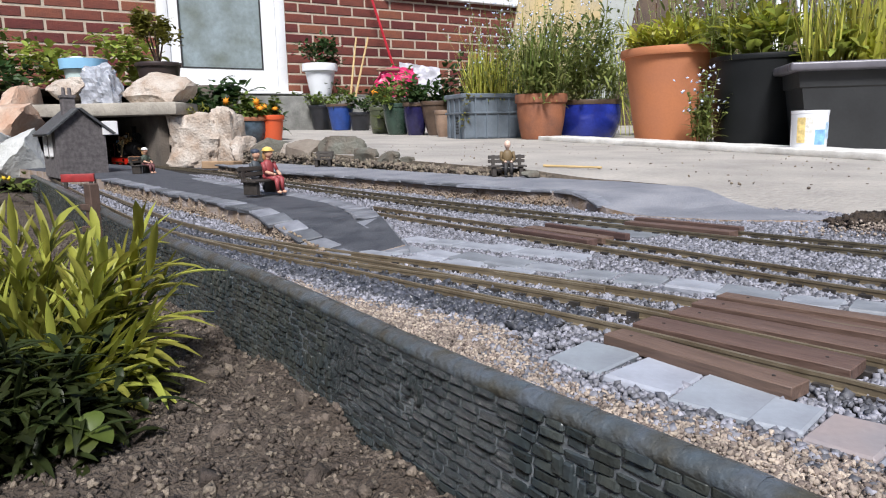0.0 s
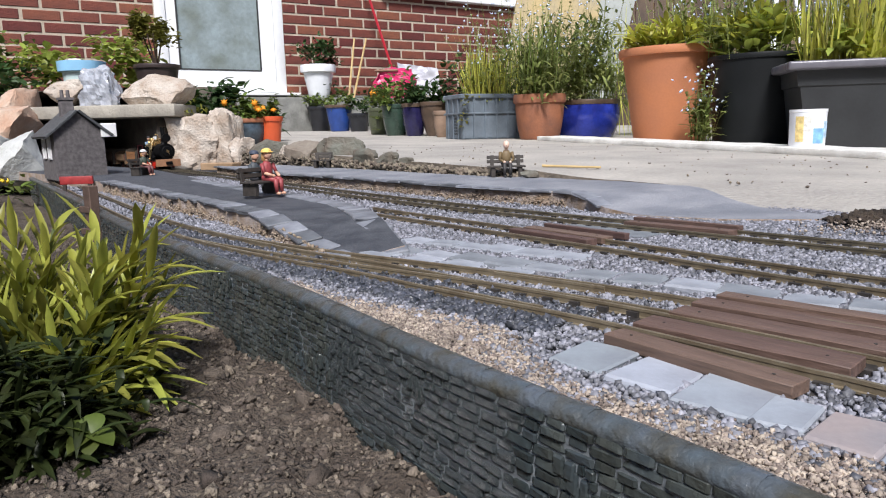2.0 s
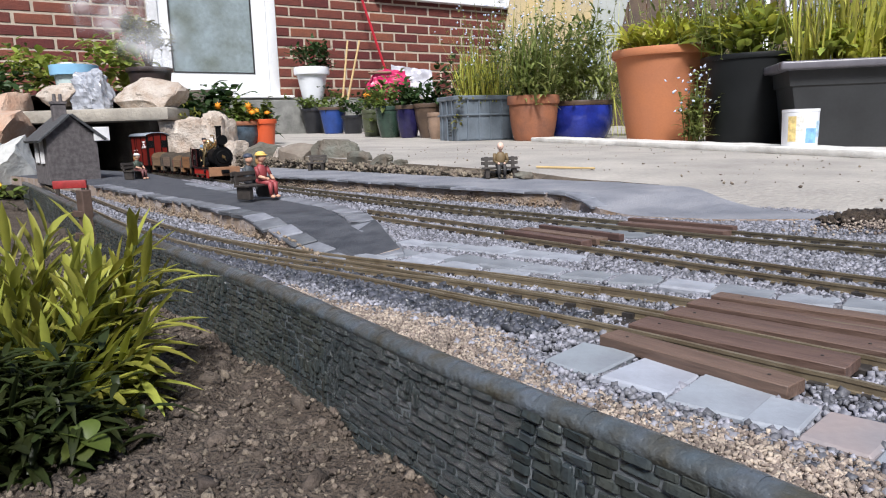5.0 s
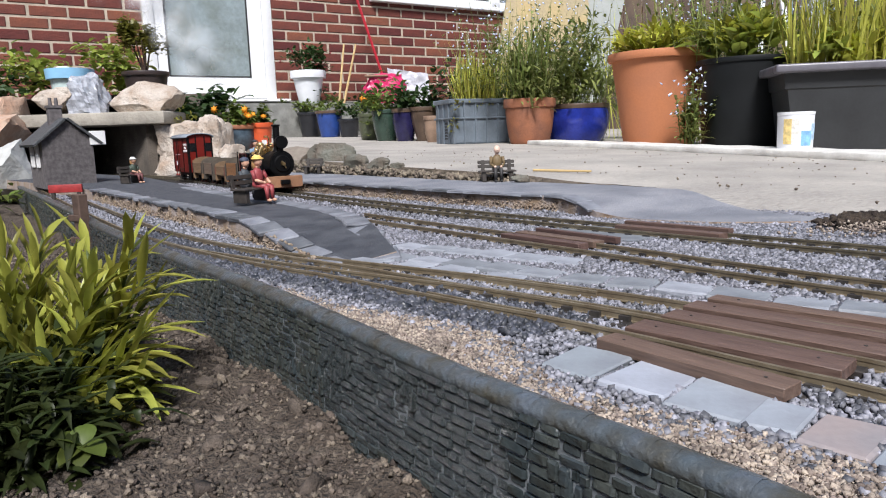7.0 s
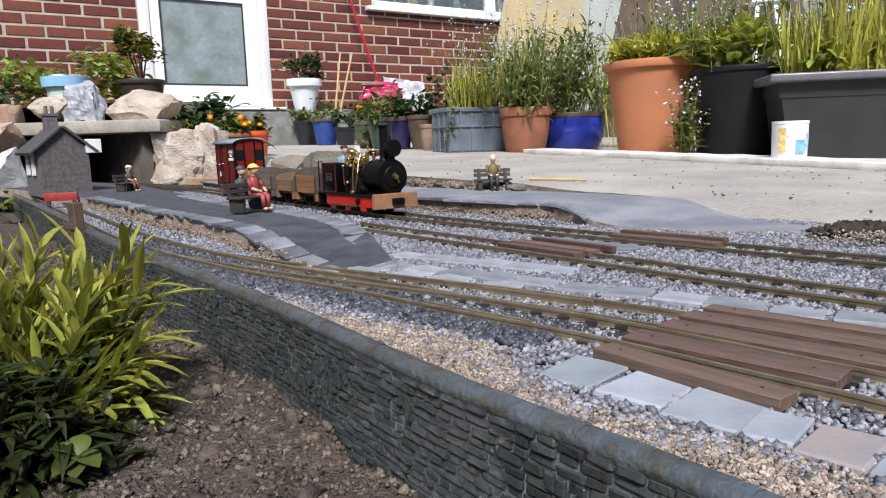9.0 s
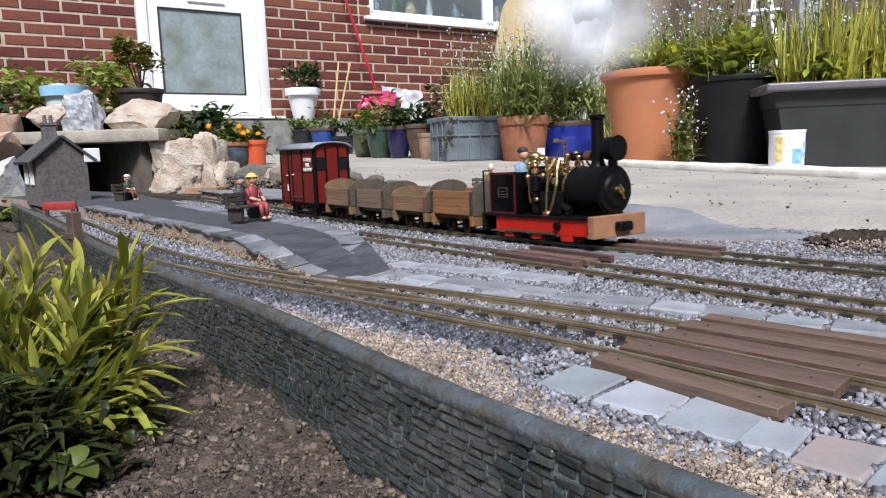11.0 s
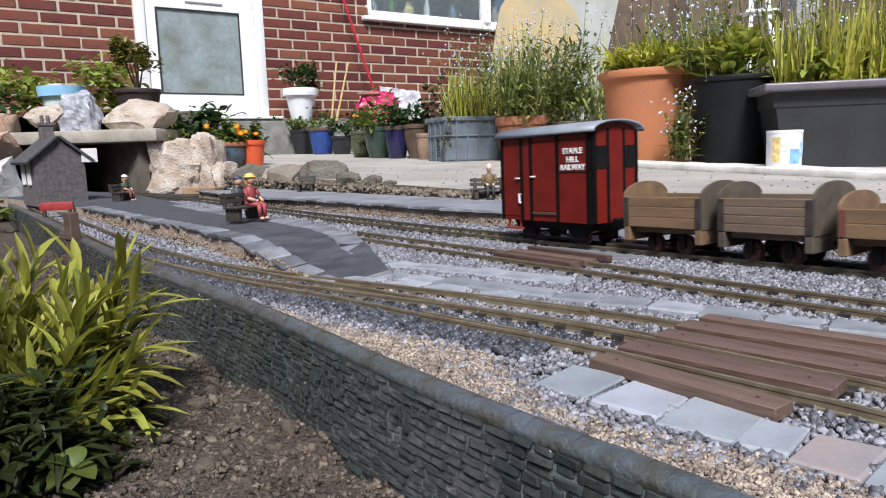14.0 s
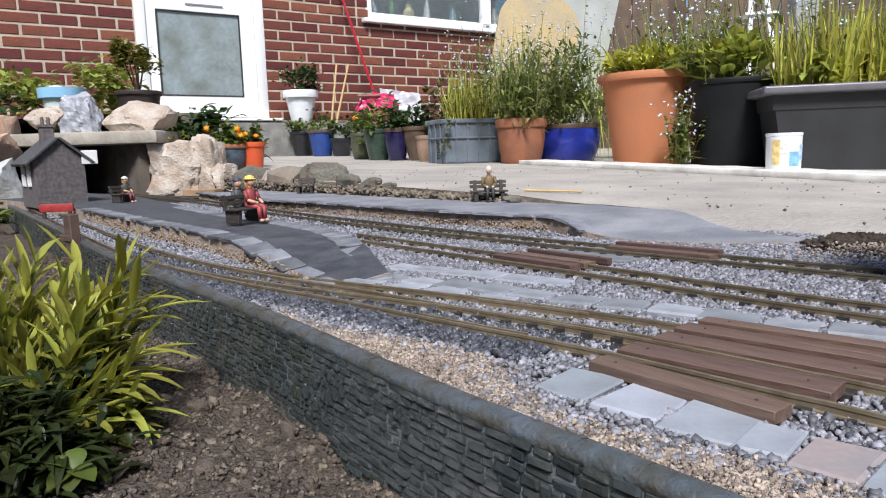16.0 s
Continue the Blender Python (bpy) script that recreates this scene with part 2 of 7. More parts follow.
def rock_bm(sx, sy, sz, seed, sub=4, rough=0.35, boxy=1.0):
    """A broken, faceted rock: a ball cut by planes and roughened, its base at z = 0."""
    rng = random.Random(seed)
    bm = bmesh.new()
    bmesh.ops.create_icosphere(bm, subdivisions=sub, radius=1)
    planes = [(Vector((rng.gauss(0, 1), rng.gauss(0, 1), rng.gauss(0, 1))).normalized(), rng.uniform(0.5, 0.72)) for _ in range(13)]
    off = Vector((rng.uniform(0, 99), rng.uniform(0, 99), 0))
    for v in bm.verts:
        p = Vector([math.copysign(abs(q) ** boxy, q) for q in v.co])
        for n, d in (planes if boxy == 1.0 else planes[:4]):
            k = p.dot(n)
            if k > d:
                p -= n * (k - d) * 0.97
        p *= 1 + rough * (0.35 if boxy == 1.0 else 0.6) * noise.noise(p * 1.7 + off) + rough * 0.16 * noise.noise(p * 5 + off) + rough * 0.10 * noise.noise(p * 13 + off)
        v.co = p
    lo = [min(v.co[i] for v in bm.verts) for i in range(3)]
    hi = [max(v.co[i] for v in bm.verts) for i in range(3)]
    for v in bm.verts:
        v.co = Vector(((v.co.x - (lo[0] + hi[0]) / 2) / (hi[0] - lo[0]) * sx, (v.co.y - (lo[1] + hi[1]) / 2) / (hi[1] - lo[1]) * sy, (v.co.z - lo[2]) / (hi[2] - lo[2]) * sz))
    return bm


def block_rock(sx, sy, sz, seed, cuts=13, rough=0.12):
    """A squarish broken boulder with its base at z = 0."""
    bm = bmesh.new()
    bmesh.ops.create_cube(bm, size=2)
    bmesh.ops.subdivide_edges(bm, edges=list(bm.edges), cuts=cuts, use_grid_fill=True)
    off = Vector((seed * 7.1, seed * 3.3, 0))
    for v in bm.verts:
        p = v.co.lerp(v.co.normalized() * 1.35, 0.33)
        p *= 1 + 2.2 * rough * noise.noise(p * 0.9 + off) + 1.2 * rough * noise.noise(p * 2.3 + off) + 0.6 * rough * noise.noise(p * 6 + off) + 0.3 * rough * noise.noise(p * 14 + off)
        p.x *= 1 - 0.08 * p.z
        v.co = (p.x * sx / 2, p.y * sy / 2, max(0, p.z + 1) * sz / 2)
    return bm


def rock(name, loc, size, material, seed, label, rz=0, group="", rough=0.35, boxy=1.0):
    ob = part(name, rock_bm(*size, seed, rough=rough, boxy=boxy), material, None, "", True, 28)
    ob.matrix_basis = pose(*loc, 0, 0, rz)
    return tagged(ob, label, "rock", group)


def inside(pts, poly):
    """Which of the points (n x 2) lie inside the polygon."""
    x, y = pts[:, 0], pts[:, 1]
    res = np.zeros(len(pts), bool)
    n = len(poly)
    for i in range(n):
        (x0, y0), (x1, y1) = poly[i], poly[(i + 1) % n]
        if y0 == y1:
            continue
        c = ((y0 > y) != (y1 > y)) & (x < (x1 - x0) * (y - y0) / (y1 - y0) + x0)
        res ^= c
    return res


CUBE_V = np.array([(x, y, z) for x in (-1, 1) for y in (-1, 1) for z in (-1, 1)], float) * 0.5
CUBE_F = np.array([(0, 1, 3, 2), (4, 6, 7, 5), (0, 4, 5, 1), (2, 3, 7, 6), (0, 2, 6, 4), (1, 5, 7, 3)])


_g = (1 + 5 ** 0.5) / 2
ICO_V = np.array([(-1, _g, 0), (1, _g, 0), (-1, -_g, 0), (1, -_g, 0), (0, -1, _g), (0, 1, _g), (0, -1, -_g), (0, 1, -_g), (_g, 0, -1), (_g, 0, 1), (-_g, 0, -1), (-_g, 0, 1)], float) / 3.6
ICO_F = np.array([(0, 11, 5), (0, 5, 1), (0, 1, 7), (0, 7, 10), (0, 10, 11), (1, 5, 9), (5, 11, 4), (11, 10, 2), (10, 7, 6), (7, 1, 8), (3, 9, 4), (3, 4, 2), (3, 2, 6), (3, 6, 8), (3, 8, 9), (4, 9, 5), (2, 4, 11), (6, 2, 10), (8, 6, 7), (9, 8, 1)])


def stones(name, xy, z, size, material, rng, flat=0.7, spread=0.5, ico=False, banked=False):
    """Many small broken stones, one mesh: z is a number or one for each stone."""
    n = len(xy)
    TV, TF, jit = (ICO_V, ICO_F, 0.19) if ico else (CUBE_V, CUBE_F, 0.2)
    nv, nf = len(TV), TF.shape[1]
    v = np.repeat(TV[None], n, 0) + rng.uniform(-jit, jit, (n, nv, 3))
    s = size * (1 + spread * rng.uniform(-0.6, 1, (n, 1, 1))) * rng.uniform(0.75, 1.25, (n, 1, 3)) * np.array([1, 1, flat])
    v = v * s
    ax = rng.normal(size=(n, 3))
    ax /= np.linalg.norm(ax, axis=1)[:, None]
    an = rng.uniform(0, 2 * np.pi, n)
    K = np.zeros((n, 3, 3))
    K[:, 0, 1], K[:, 0, 2], K[:, 1, 2] = -ax[:, 2], ax[:, 1], -ax[:, 0]
    K[:, 1, 0], K[:, 2, 0], K[:, 2, 1] = ax[:, 2], -ax[:, 1], ax[:, 0]
    R = np.eye(3) + np.sin(an)[:, None, None] * K + (1 - np.cos(an))[:, None, None] * (K @ K)
    v = np.einsum("nij,nkj->nki", R, v)
    at = np.c_[xy, np.broadcast_to(np.asarray(z, float), (n,))]
    if banked:
        at = np.array([bank(*q) for q in at])
    v += at[:, None, :]
    f = (TF[None] + nv * np.arange(n)[:, None, None]).reshape(-1, nf)
    me = bpy.data.meshes.new(name)
    me.vertices.add(nv * n)
    me.vertices.foreach_set("co", v.reshape(-1))
    me.loops.add(len(f) * nf)
    me.loops.foreach_set("vertex_index", f.reshape(-1))
    me.polygons.add(len(f))
    me.polygons.foreach_set("loop_start", np.arange(0, nf * len(f), nf))
    me.update(calc_edges=True)
    me.materials.append(material)
    return new(name, me)


def leaves(name, items, material, parent, label="", bend=0.5, segs=3, fold=0.25):
    """Blades as one mesh. Each item: base, direction, length, width, droop."""
    V, Fc = [], []
    for base, d, ln, w, droop in items:
        d = Vector(d).normalized()
        side = d.cross(Vector((0, 0, 1)))
        side = side.normalized() if side.length > 1e-3 else Vector((1, 0, 0))
        up = side.cross(d)
        i0 = len(V)
        for k in range(segs + 1):
            t = k / segs
            wk = w * (math.sin(math.pi * (0.12 + 0.86 * t)) ** 0.8) * 0.5 if k < segs else w * 0.02
            c = Vector(base) + d * (ln * t) + Vector((0, 0, -1)) * (droop * ln * t * t)
            V += [c - side * wk + up * wk * fold, c, c + side * wk + up * wk * fold]
        for k in range(segs):
            a = i0 + 3 * k
            Fc += [(a, a + 1, a + 4, a + 3), (a + 1, a + 2, a + 5, a + 4)]
    return obj_from(name, V, Fc, material, parent, label, True)


def blobs(name, pts, r, material, parent, label="", seg=6):
    """Small blossoms: flat little rosettes of petals, one mesh."""
    V, Fc = [], []
    rng = random.Random(len(pts))
    for p in pts:
        i0 = len(V)
        n = Vector((rng.gauss(0, 1), rng.gauss(0, 1) - 0.8, rng.gauss(0, 1) + 0.6)).normalized()
        a = n.orthogonal().normalized()
        b = n.cross(a)
        V.append(Vector(p) + n * r * 0.35)
        for k in range(2 * seg):
            q = r * (1 if k % 2 == 0 else 0.55) * rng.uniform(0.85, 1.15)
            V.append(Vector(p) + (a * math.cos(math.pi * k / seg) + b * math.sin(math.pi * k / seg)) * q)
        V.append(Vector(p) - n * r * 0.5)
        for k in range(2 * seg):
            j = (k + 1) % (2 * seg)
            Fc += [(i0, i0 + 1 + k, i0 + 1 + j), (i0 + 2 * seg + 1, i0 + 1 + j, i0 + 1 + k)]
    return obj_from(name, V, Fc, material, parent, label, True)


def lay(x, y, zf, lift, a):
    """Pose of a piece lying on the sloping surface zf, turned by a degrees."""
    e = 0.006
    n = Vector((-(zf(x + e, y) - zf(x - e, y)) / (2 * e), -(zf(x, y + e) - zf(x, y - e)) / (2 * e), 1)).normalized()
    return Matrix.Translation((x, y, zf(x, y) + lift)) @ Vector((0, 0, 1)).rotation_difference(n).to_matrix().to_4x4() @ pose(0, 0, 0, random.uniform(-1.5, 1.5), random.uniform(-1.5, 1.5), a)


def arc_table(pts, n=12):
    """A smooth curve through the points, as dense places and arc lengths."""
    P = [Vector((*p, 0)) for p in pts]
    P = [P[0] * 2 - P[1]] + P + [P[-1] * 2 - P[-2]]
    out = []
    for i in range(1, len(P) - 2):
        a, b, c, d = P[i - 1:i + 3]
        for k in range(n):
            t = k / n
            out.append(0.5 * ((2 * b) + (c - a) * t + (2 * a - 5 * b + 4 * c - d) * t * t + (3 * b - a - 3 * c + d) * t ** 3))
    out.append(P[-2])
    A = np.array([(p.x, p.y) for p in out])
    return A, np.r_[0, np.cumsum(np.hypot(*np.diff(A, axis=0).T))]


def on_curve(tab, s, lat=0.0):
    A, S = tab
    def pt(u):
        if u < 0:
            return A[0] + (A[0] - A[1]) / (S[1] - S[0]) * -u
        if u > S[-1]:
            return A[-1] + (A[-1] - A[-2]) / (S[-1] - S[-2]) * (u - S[-1])
        return np.array([np.interp(u, S, A[:, 0]), np.interp(u, S, A[:, 1])])
    p, q = pt(s - 0.004), pt(s + 0.004)
    h = (q - p) / np.linalg.norm(q - p)
    c = pt(s) + lat * np.array([h[1], -h[0]])
    return c, h

# ---- plan of the railway (metres; the far track is the running line)
RUN = [(-1.5, 2.62), (-1.324, 2.454), (-1.135, 2.297), (-0.954, 2.132), (-0.789, 1.954), (-0.64, 1.762), (-0.5, 1.562), (-0.364, 1.36), (-0.225, 1.16), (-0.079, 0.965),
       (0.075, 0.776), (0.237, 0.595), (0.405, 0.417), (0.576, 0.243), (0.746, 0.068), (0.915, -0.106), (1.081, -0.282), (1.247, -0.457), (1.418, -0.63), (1.6, -0.8)]
RUN_TAB = arc_table(RUN)
MID_TAB = arc_table([(-0.12, 0.856), (-0.089, 0.816), (0.009, 0.693), (0.121, 0.5525), (0.193, 0.456), (0.251, 0.387), (0.42, 0.2), (0.75, -0.16)])
UP_RAIL = [(-0.95, 1.66), (-0.573, 1.12), (-0.345, 0.80), (-0.262, 0.698), (-0.198, 0.63), (-0.0997, 0.548), (-0.035, 0.50), (0.042, 0.443), (0.125, 0.372), (0.26, 0.235), (0.55, -0.07)]
LO_RAIL = [(-0.974, 1.638), (-0.597, 1.098), (-0.368, 0.777), (-0.286, 0.675), (-0.222, 0.604), (-0.146, 0.528), (-0.089, 0.480), (-0.054, 0.447), (0.004, 0.390), (0.069, 0.33), (0.131, 0.26), (0.151, 0.238), (0.32, 0.03)]
UP_TAB, LO_TAB = arc_table(UP_RAIL), arc_table(LO_RAIL)
WALL_LINE = [(-1.061, 1.709), (-0.78, 1.322), (-0.50, 0.935), (-0.403, 0.795), (-0.26, 0.607), (-0.12, 0.43), (-0.002, 0.266), (0.075, 0.170), (0.155, 0.055), (0.23, -0.06), (0.45, -0.4)]
PATIO_LINE = [(-2.2, 3.1), (-0.9, 2.42), (-0.60, 2.06), (-0.42, 1.82), (-0.24, 1.60), (-0.10, 1.42), (0.036, 1.25), (0.162, 1.10), (0.26, 0.98), (0.30, 0.82), (0.36, 0.70), (0.50, 0.52), (0.80, 0.22), (1.5, -0.5)]
HOUSE_O = Vector((-1.1084, 5.5152, 0))
HOUSE_YAW = 33.75


BANK_X, BANK_Y = Vector((0.684, -0.7295)), Vector((-0.7295, -0.684))


def bank(x, y, z=0.0):
    """The far tracks climb towards the patio's corner: the level plan scaled about the camera to fit its view."""
    p = Vector((x - 0.185, y - 0.652))
    u, d = p.dot(BANK_X) + 0.2, min(1.0, max(0.0, (p.dot(BANK_Y) - 0.15) / 0.15))
    rise = 0.0 if u < -0.05 else ((u + 0.05) ** 2 / 0.2 if u < 0.05 else (u if u < 0.42 else 0.42 + 0.08 * (1 - math.exp(-(u - 0.42) / 0.08))))
    k = 1 - 0.243 * rise * (1 - d * d * (3 - 2 * d))
    return Vector((x * k, y * k, 0.1024 - (0.1024 - z) * k))


def on_bank(m):
    """Carry a piece's pose from the level plan onto the bank."""
    t = m.translation
    return Matrix.Translation(bank(*t) - t) @ m


def patio_z(x, y):
    return 0.013 - 0.0144 * x + 0.01726 * y


# ---- ground, out to the horizon
bm = bmesh.new()
bmesh.ops.create_grid(bm, x_segments=40, y_segments=40, size=400)
for v in bm.verts:
    v.co.z = -0.09
tagged(part("ground", bm, SOIL, None, "", False), "bare brown garden earth reaching into the distance", "ground", kind="structure")

# soil bed outside the model wall
bm = bmesh.new()
bmesh.ops.create_grid(bm, x_segments=300, y_segments=300, size=0.5, matrix=Matrix.Translation((0, 0, 0)))
for v in bm.verts:
    x, y = -1.75 + (v.co.x + 0.5) * 2.2, -0.25 + (v.co.y + 0.5) * 2.6
    h = -0.047 + 0.006 * noise.noise((x * 9, y * 9, 0)) + 0.0095 * noise.noise((x * 30, y * 30, 3)) + 0.006 * noise.noise((x * 80, y * 80, 5))
    h -= 0.012 * max(0, 0.5 - y)
    v.co = (x, y, h)
tagged(part("soil_bed", bm, SOIL, None, "", True, 180), "crumbly grey-brown garden soil along the model wall", "soil", kind="structure")
rng = np.random.default_rng(3)
WL = np.array(WALL_LINE)
xy = np.c_[rng.uniform(-0.62, 0.16, 130000), rng.uniform(0.12, 1.15, 130000)]
left = np.array([p[0] for p in xy]) < np.interp(xy[:, 1], WL[::-1, 1], WL[::-1, 0]) - 0.001
xy = xy[left]
keep = rng.uniform(size=len(xy)) < np.clip(1.0 - 0.75 * np.hypot(xy[:, 0], xy[:, 1] - 0.2), 0.2, 1)
xy = xy[keep]
zz = np.array([-0.047 + 0.006 * noise.noise((x * 9, y * 9, 0)) + 0.0095 * noise.noise((x * 30, y * 30, 3)) + 0.006 * noise.noise((x * 80, y * 80, 5)) - 0.012 * max(0, 0.5 - y) for x, y in xy])
big = rng.uniform(size=len(xy)) < 0.02
tagged(stones("soil_crumbs", xy[~big], zz[~big], 0.00095, CLOD, rng, 0.85, 1.9), "loose crumbs of soil and grit", "soil", kind="stuff")
tagged(stones("soil_clods", xy[big], zz[big], 0.0019, CLOD, rng, 0.65, 1.7), "larger clods and small stones on the soil", "soil", kind="stuff")

lump = rng.choice(len(xy), 520, replace=False)
lump = lump[np.hypot(xy[lump, 0] + 0.23, xy[lump, 1] - 0.34) > 0.085]
tagged(stones("soil_lumps", xy[lump], zz[lump] - 0.0008, 0.0070, CLOD, rng, 0.7, 0.8, ico=True), "broken lumps of garden soil", "soil", kind="stuff")

# railway bed
bed = [(x, y) for x, y in WALL_LINE] + [(1.9, -0.9)] + [(x + 0.05, y + 0.05) for x, y in reversed(PATIO_LINE)] + [(-2.2, 2.6)]
bm = bmesh.new()
f = bm.faces.new([bm.verts.new((x, y, -0.0015)) for x, y in bed])
bmesh.ops.triangulate(bm, faces=[f])
tagged(part("railway_bed", bm, BALLAST_BED, None, "", False), "dark gravel bed of the garden railway", "railway bed", kind="structure")

# the bank under the far tracks, shaped to fit the camera's view
bm = bmesh.new()
rows = [[bm.verts.new(bank(*(Vector((0.185, 0.652)) + BANK_X * (-0.26 + 0.03 * i) + BANK_Y * (-0.13 + 0.02 * j)), -0.0012)) for j in range(23)] for i in range(30)]
for ra, rb in zip(rows, rows[1:]):
    for j in range(22):
        bm.faces.new((ra[j], ra[j + 1], rb[j + 1], rb[j]))
bmesh.ops.recalc_face_normals(bm, faces=bm.faces)
tagged(part("track_bank", bm, BALLAST_BED, None, "", True, 180), "low gravel bank under the far tracks", "railway bed", kind="structure")


# ---- tracks
def rail(name, tab, lat, s0, s1, material, parent, z0=0.0018):
    """One rail with foot, web and head."""
    prof = [(-0.0015, 0), (0.0015, 0), (0.0015, 0.0008), (0.0006, 0.0012), (0.0006, 0.0034), (0.0010, 0.0038), (0.0010, 0.0052), (-0.0010, 0.0052), (-0.0010, 0.0038), (-0.0006, 0.0034), (-0.0006, 0.0012), (-0.0015, 0.0008)]
    n = max(2, int((s1 - s0) / 0.02))
    V, Fc, m = [], [], len(prof)
    for i in range(n + 1):
        c, h = on_curve(tab, s0 + (s1 - s0) * i / n, lat)
        for a, z in prof:
            V.append(bank(c[0] + a * h[1], c[1] - a * h[0], z0 + z))
    for i in range(n):
        for k in range(m):
            j = (k + 1) % m
            Fc.append((i * m + k, i * m + j, (i + 1) * m + j, (i + 1) * m + k))
    Fc += [tuple(range(m))[::-1], tuple(range(n * m, n * m + m))]
    return obj_from(name, V, Fc, material, parent)


SLEEPER_ME = bpy.data.meshes.new("sleeper")
bm = bmesh.new()
box(bm, -0.0042, 0.0042, -0.027, 0.027, -0.003, 0.0012, bevel=0.0006)
for sy in (-1, 1):
    for k in (-1, 1):
        box(bm, -0.003, 0.003, sy * 0.016 + k * 0.0026 - 0.0013, sy * 0.016 + k * 0.0026 + 0.0013, 0.001, 0.0040)
bm.to_mesh(SLEEPER_ME)
bm.free()
SLEEPER_ME.materials.append(SLEEPER)


def track(name, label, tab, s0, s1, material, pitch=0.0185):
    t = thing(name, pose(0, 0, 0), label, "railway track")
    for sd in (-1, 1):
        rail("rail", tab, 0.016 * sd, s0, s1, material, t)
    n = int((s1 - s0) / pitch)
    for i in range(n):
        c, h = on_curve(tab, s0 + (i + 0.5) * pitch)
        o = new("sleeper", SLEEPER_ME)
        o.parent = t
        o.matrix_basis = on_bank(pose(c[0], c[1], random.uniform(-0.0004, 0.0002), 0, 0, math.degrees(math.atan2(h[1], h[0])) + random.uniform(-1, 1)))
    return t


track("running_track", "model railway track with weathered rails on dark sleepers", RUN_TAB, -0.3, RUN_TAB[1][-1], RAILDARK)
track("siding_track", "model siding track with tan weathered rails in ballast", MID_TAB, 0.0, MID_TAB[1][-1], RAIL)
turnout = thing("turnout_track", pose(0, 0, 0), "model railway turnout with tan weathered rails near the wall", "railway track")
rail("stock_rail", UP_TAB, 0, 0, UP_TAB[1][-1], RAIL, turnout)
rail("stock_rail", LO_TAB, 0, 0, LO_TAB[1][-1], RAIL, turnout)
TOE = 1.10
rail("closure_rail", UP_TAB, 0.032, TOE + 0.02, UP_TAB[1][-1], RAIL, turnout)
rail("closure_rail", LO_TAB, -0.032, TOE + 0.02, LO_TAB[1][-1], RAIL, turnout)
rail("check_rail", UP_TAB, 0.0045, 1.56, 1.64, RAIL, turnout)
rail("check_rail", LO_TAB, -0.0045, 1.56, 1.64, RAIL, turnout)
for i in range(122):
    s = 0.01 + i * 0.0185
    for tab, lat in ((UP_TAB, 0.016), (LO_TAB, -0.016)):
        if tab is LO_TAB and s < TOE + 0.18:
            continue
        c, h = on_curve(tab, s, lat)
        o = new("sleeper", SLEEPER_ME)
        o.parent = turnout
        o.matrix_basis = on_bank(pose(c[0], c[1], (-0.0006 if tab is LO_TAB else 0) + random.uniform(-0.0004, 0), 0, 0, math.degrees(math.atan2(h[1], h[0]))))


# ---- platforms
def slab_poly(name, poly, ztop, zbot, material, label, category="platform", side=None, kind=""):
    """A flat raised area; ztop is a function of place."""
    bm = bmesh.new()
    top = [bm.verts.new(bank(x, y, ztop(x, y))) for x, y in poly]
    bot = [bm.verts.new((v.co.x, v.co.y, zbot)) for v in top]
    f = bm.faces.new(top)
    n = len(poly)
    sides = [bm.faces.new((bot[i], bot[(i + 1) % n], top[(i + 1) % n], top[i])) for i in range(n)]
    if side is not None:
        for s in sides:
            s.material_index = 1
    bmesh.ops.triangulate(bm, faces=[f])
    bmesh.ops.recalc_face_normals(bm, faces=bm.faces)
    ob = part(name, bm, material, None, "", False)
    if side is not None:
        ob.data.materials.append(side)
    return tagged(ob, label, category, kind=kind)


def sub(poly, step=0.02):
    out = []
    for i in range(len(poly)):
        a, b = Vector(poly[i]), Vector(poly[(i + 1) % len(poly)])
        k = max(1, int((b - a).length / step))
        for j in range(k):
            p = a.lerp(b, j / k)
            out.append((p.x + 0.0012 * noise.noise((p.x * 60, p.y * 60, 1)), p.y + 0.0012 * noise.noise((p.x * 60, p.y * 60, 9))))
    return out


P1_NEAR = [(-0.86, 1.50), (-0.644, 1.261), (-0.421, 0.973), (-0.284, 0.804), (-0.178, 0.653), (-0.095, 0.528)]
P1_FAR = [(-0.045, 0.565), (-0.075, 0.66), (-0.118, 0.772), (-0.205, 0.905), (-0.313, 1.045), (-0.46, 1.26), (-0.60, 1.48), (-0.74, 1.70), (-0.88, 1.86), (-1.02, 2.0), (-1.15, 1.80)]
P1 = sub(P1_NEAR + P1_FAR)


def p1_z(x, y):
    return 0.003 + 0.017 * max(0.0, min(1.0, (y - 0.545 + 0.35 * (x + 0.07)) / 0.11))


tagged(slab_poly("platform_main", P1, p1_z, -0.004, TARMAC, "low model platform of dark grey tarmac with a ramped end", side=PLATSIDE), kind="structure")
P2_NEAR = [(-0.62, 1.79), (-0.405, 1.465), (-0.178, 1.209), (-0.053, 1.063), (0.052, 0.946), (0.134, 0.868)]
P2 = sub(P2_NEAR + [(0.165, 0.79), (0.205, 0.745), (0.27, 0.705), (0.355, 0.69), (0.38, 0.72), (0.32, 0.84), (0.28, 1.0), (0.18, 1.12), (0.05, 1.27), (-0.1, 1.44), (-0.24, 1.62), (-0.42, 1.84)])


def p2_z(x, y):
    k = max(0.0, min(1.0, (y - 0.745 - 0.20 * (x - 0.17)) / 0.13))
    return 0.004 + 0.016 * k * k * (3 - 2 * k)


slab_poly("platform_far", P2, p2_z, -0.004, TARMAC_FAR, "far model platform of grey tarmac ramping down to the track", side=PLATSIDE, kind="structure")

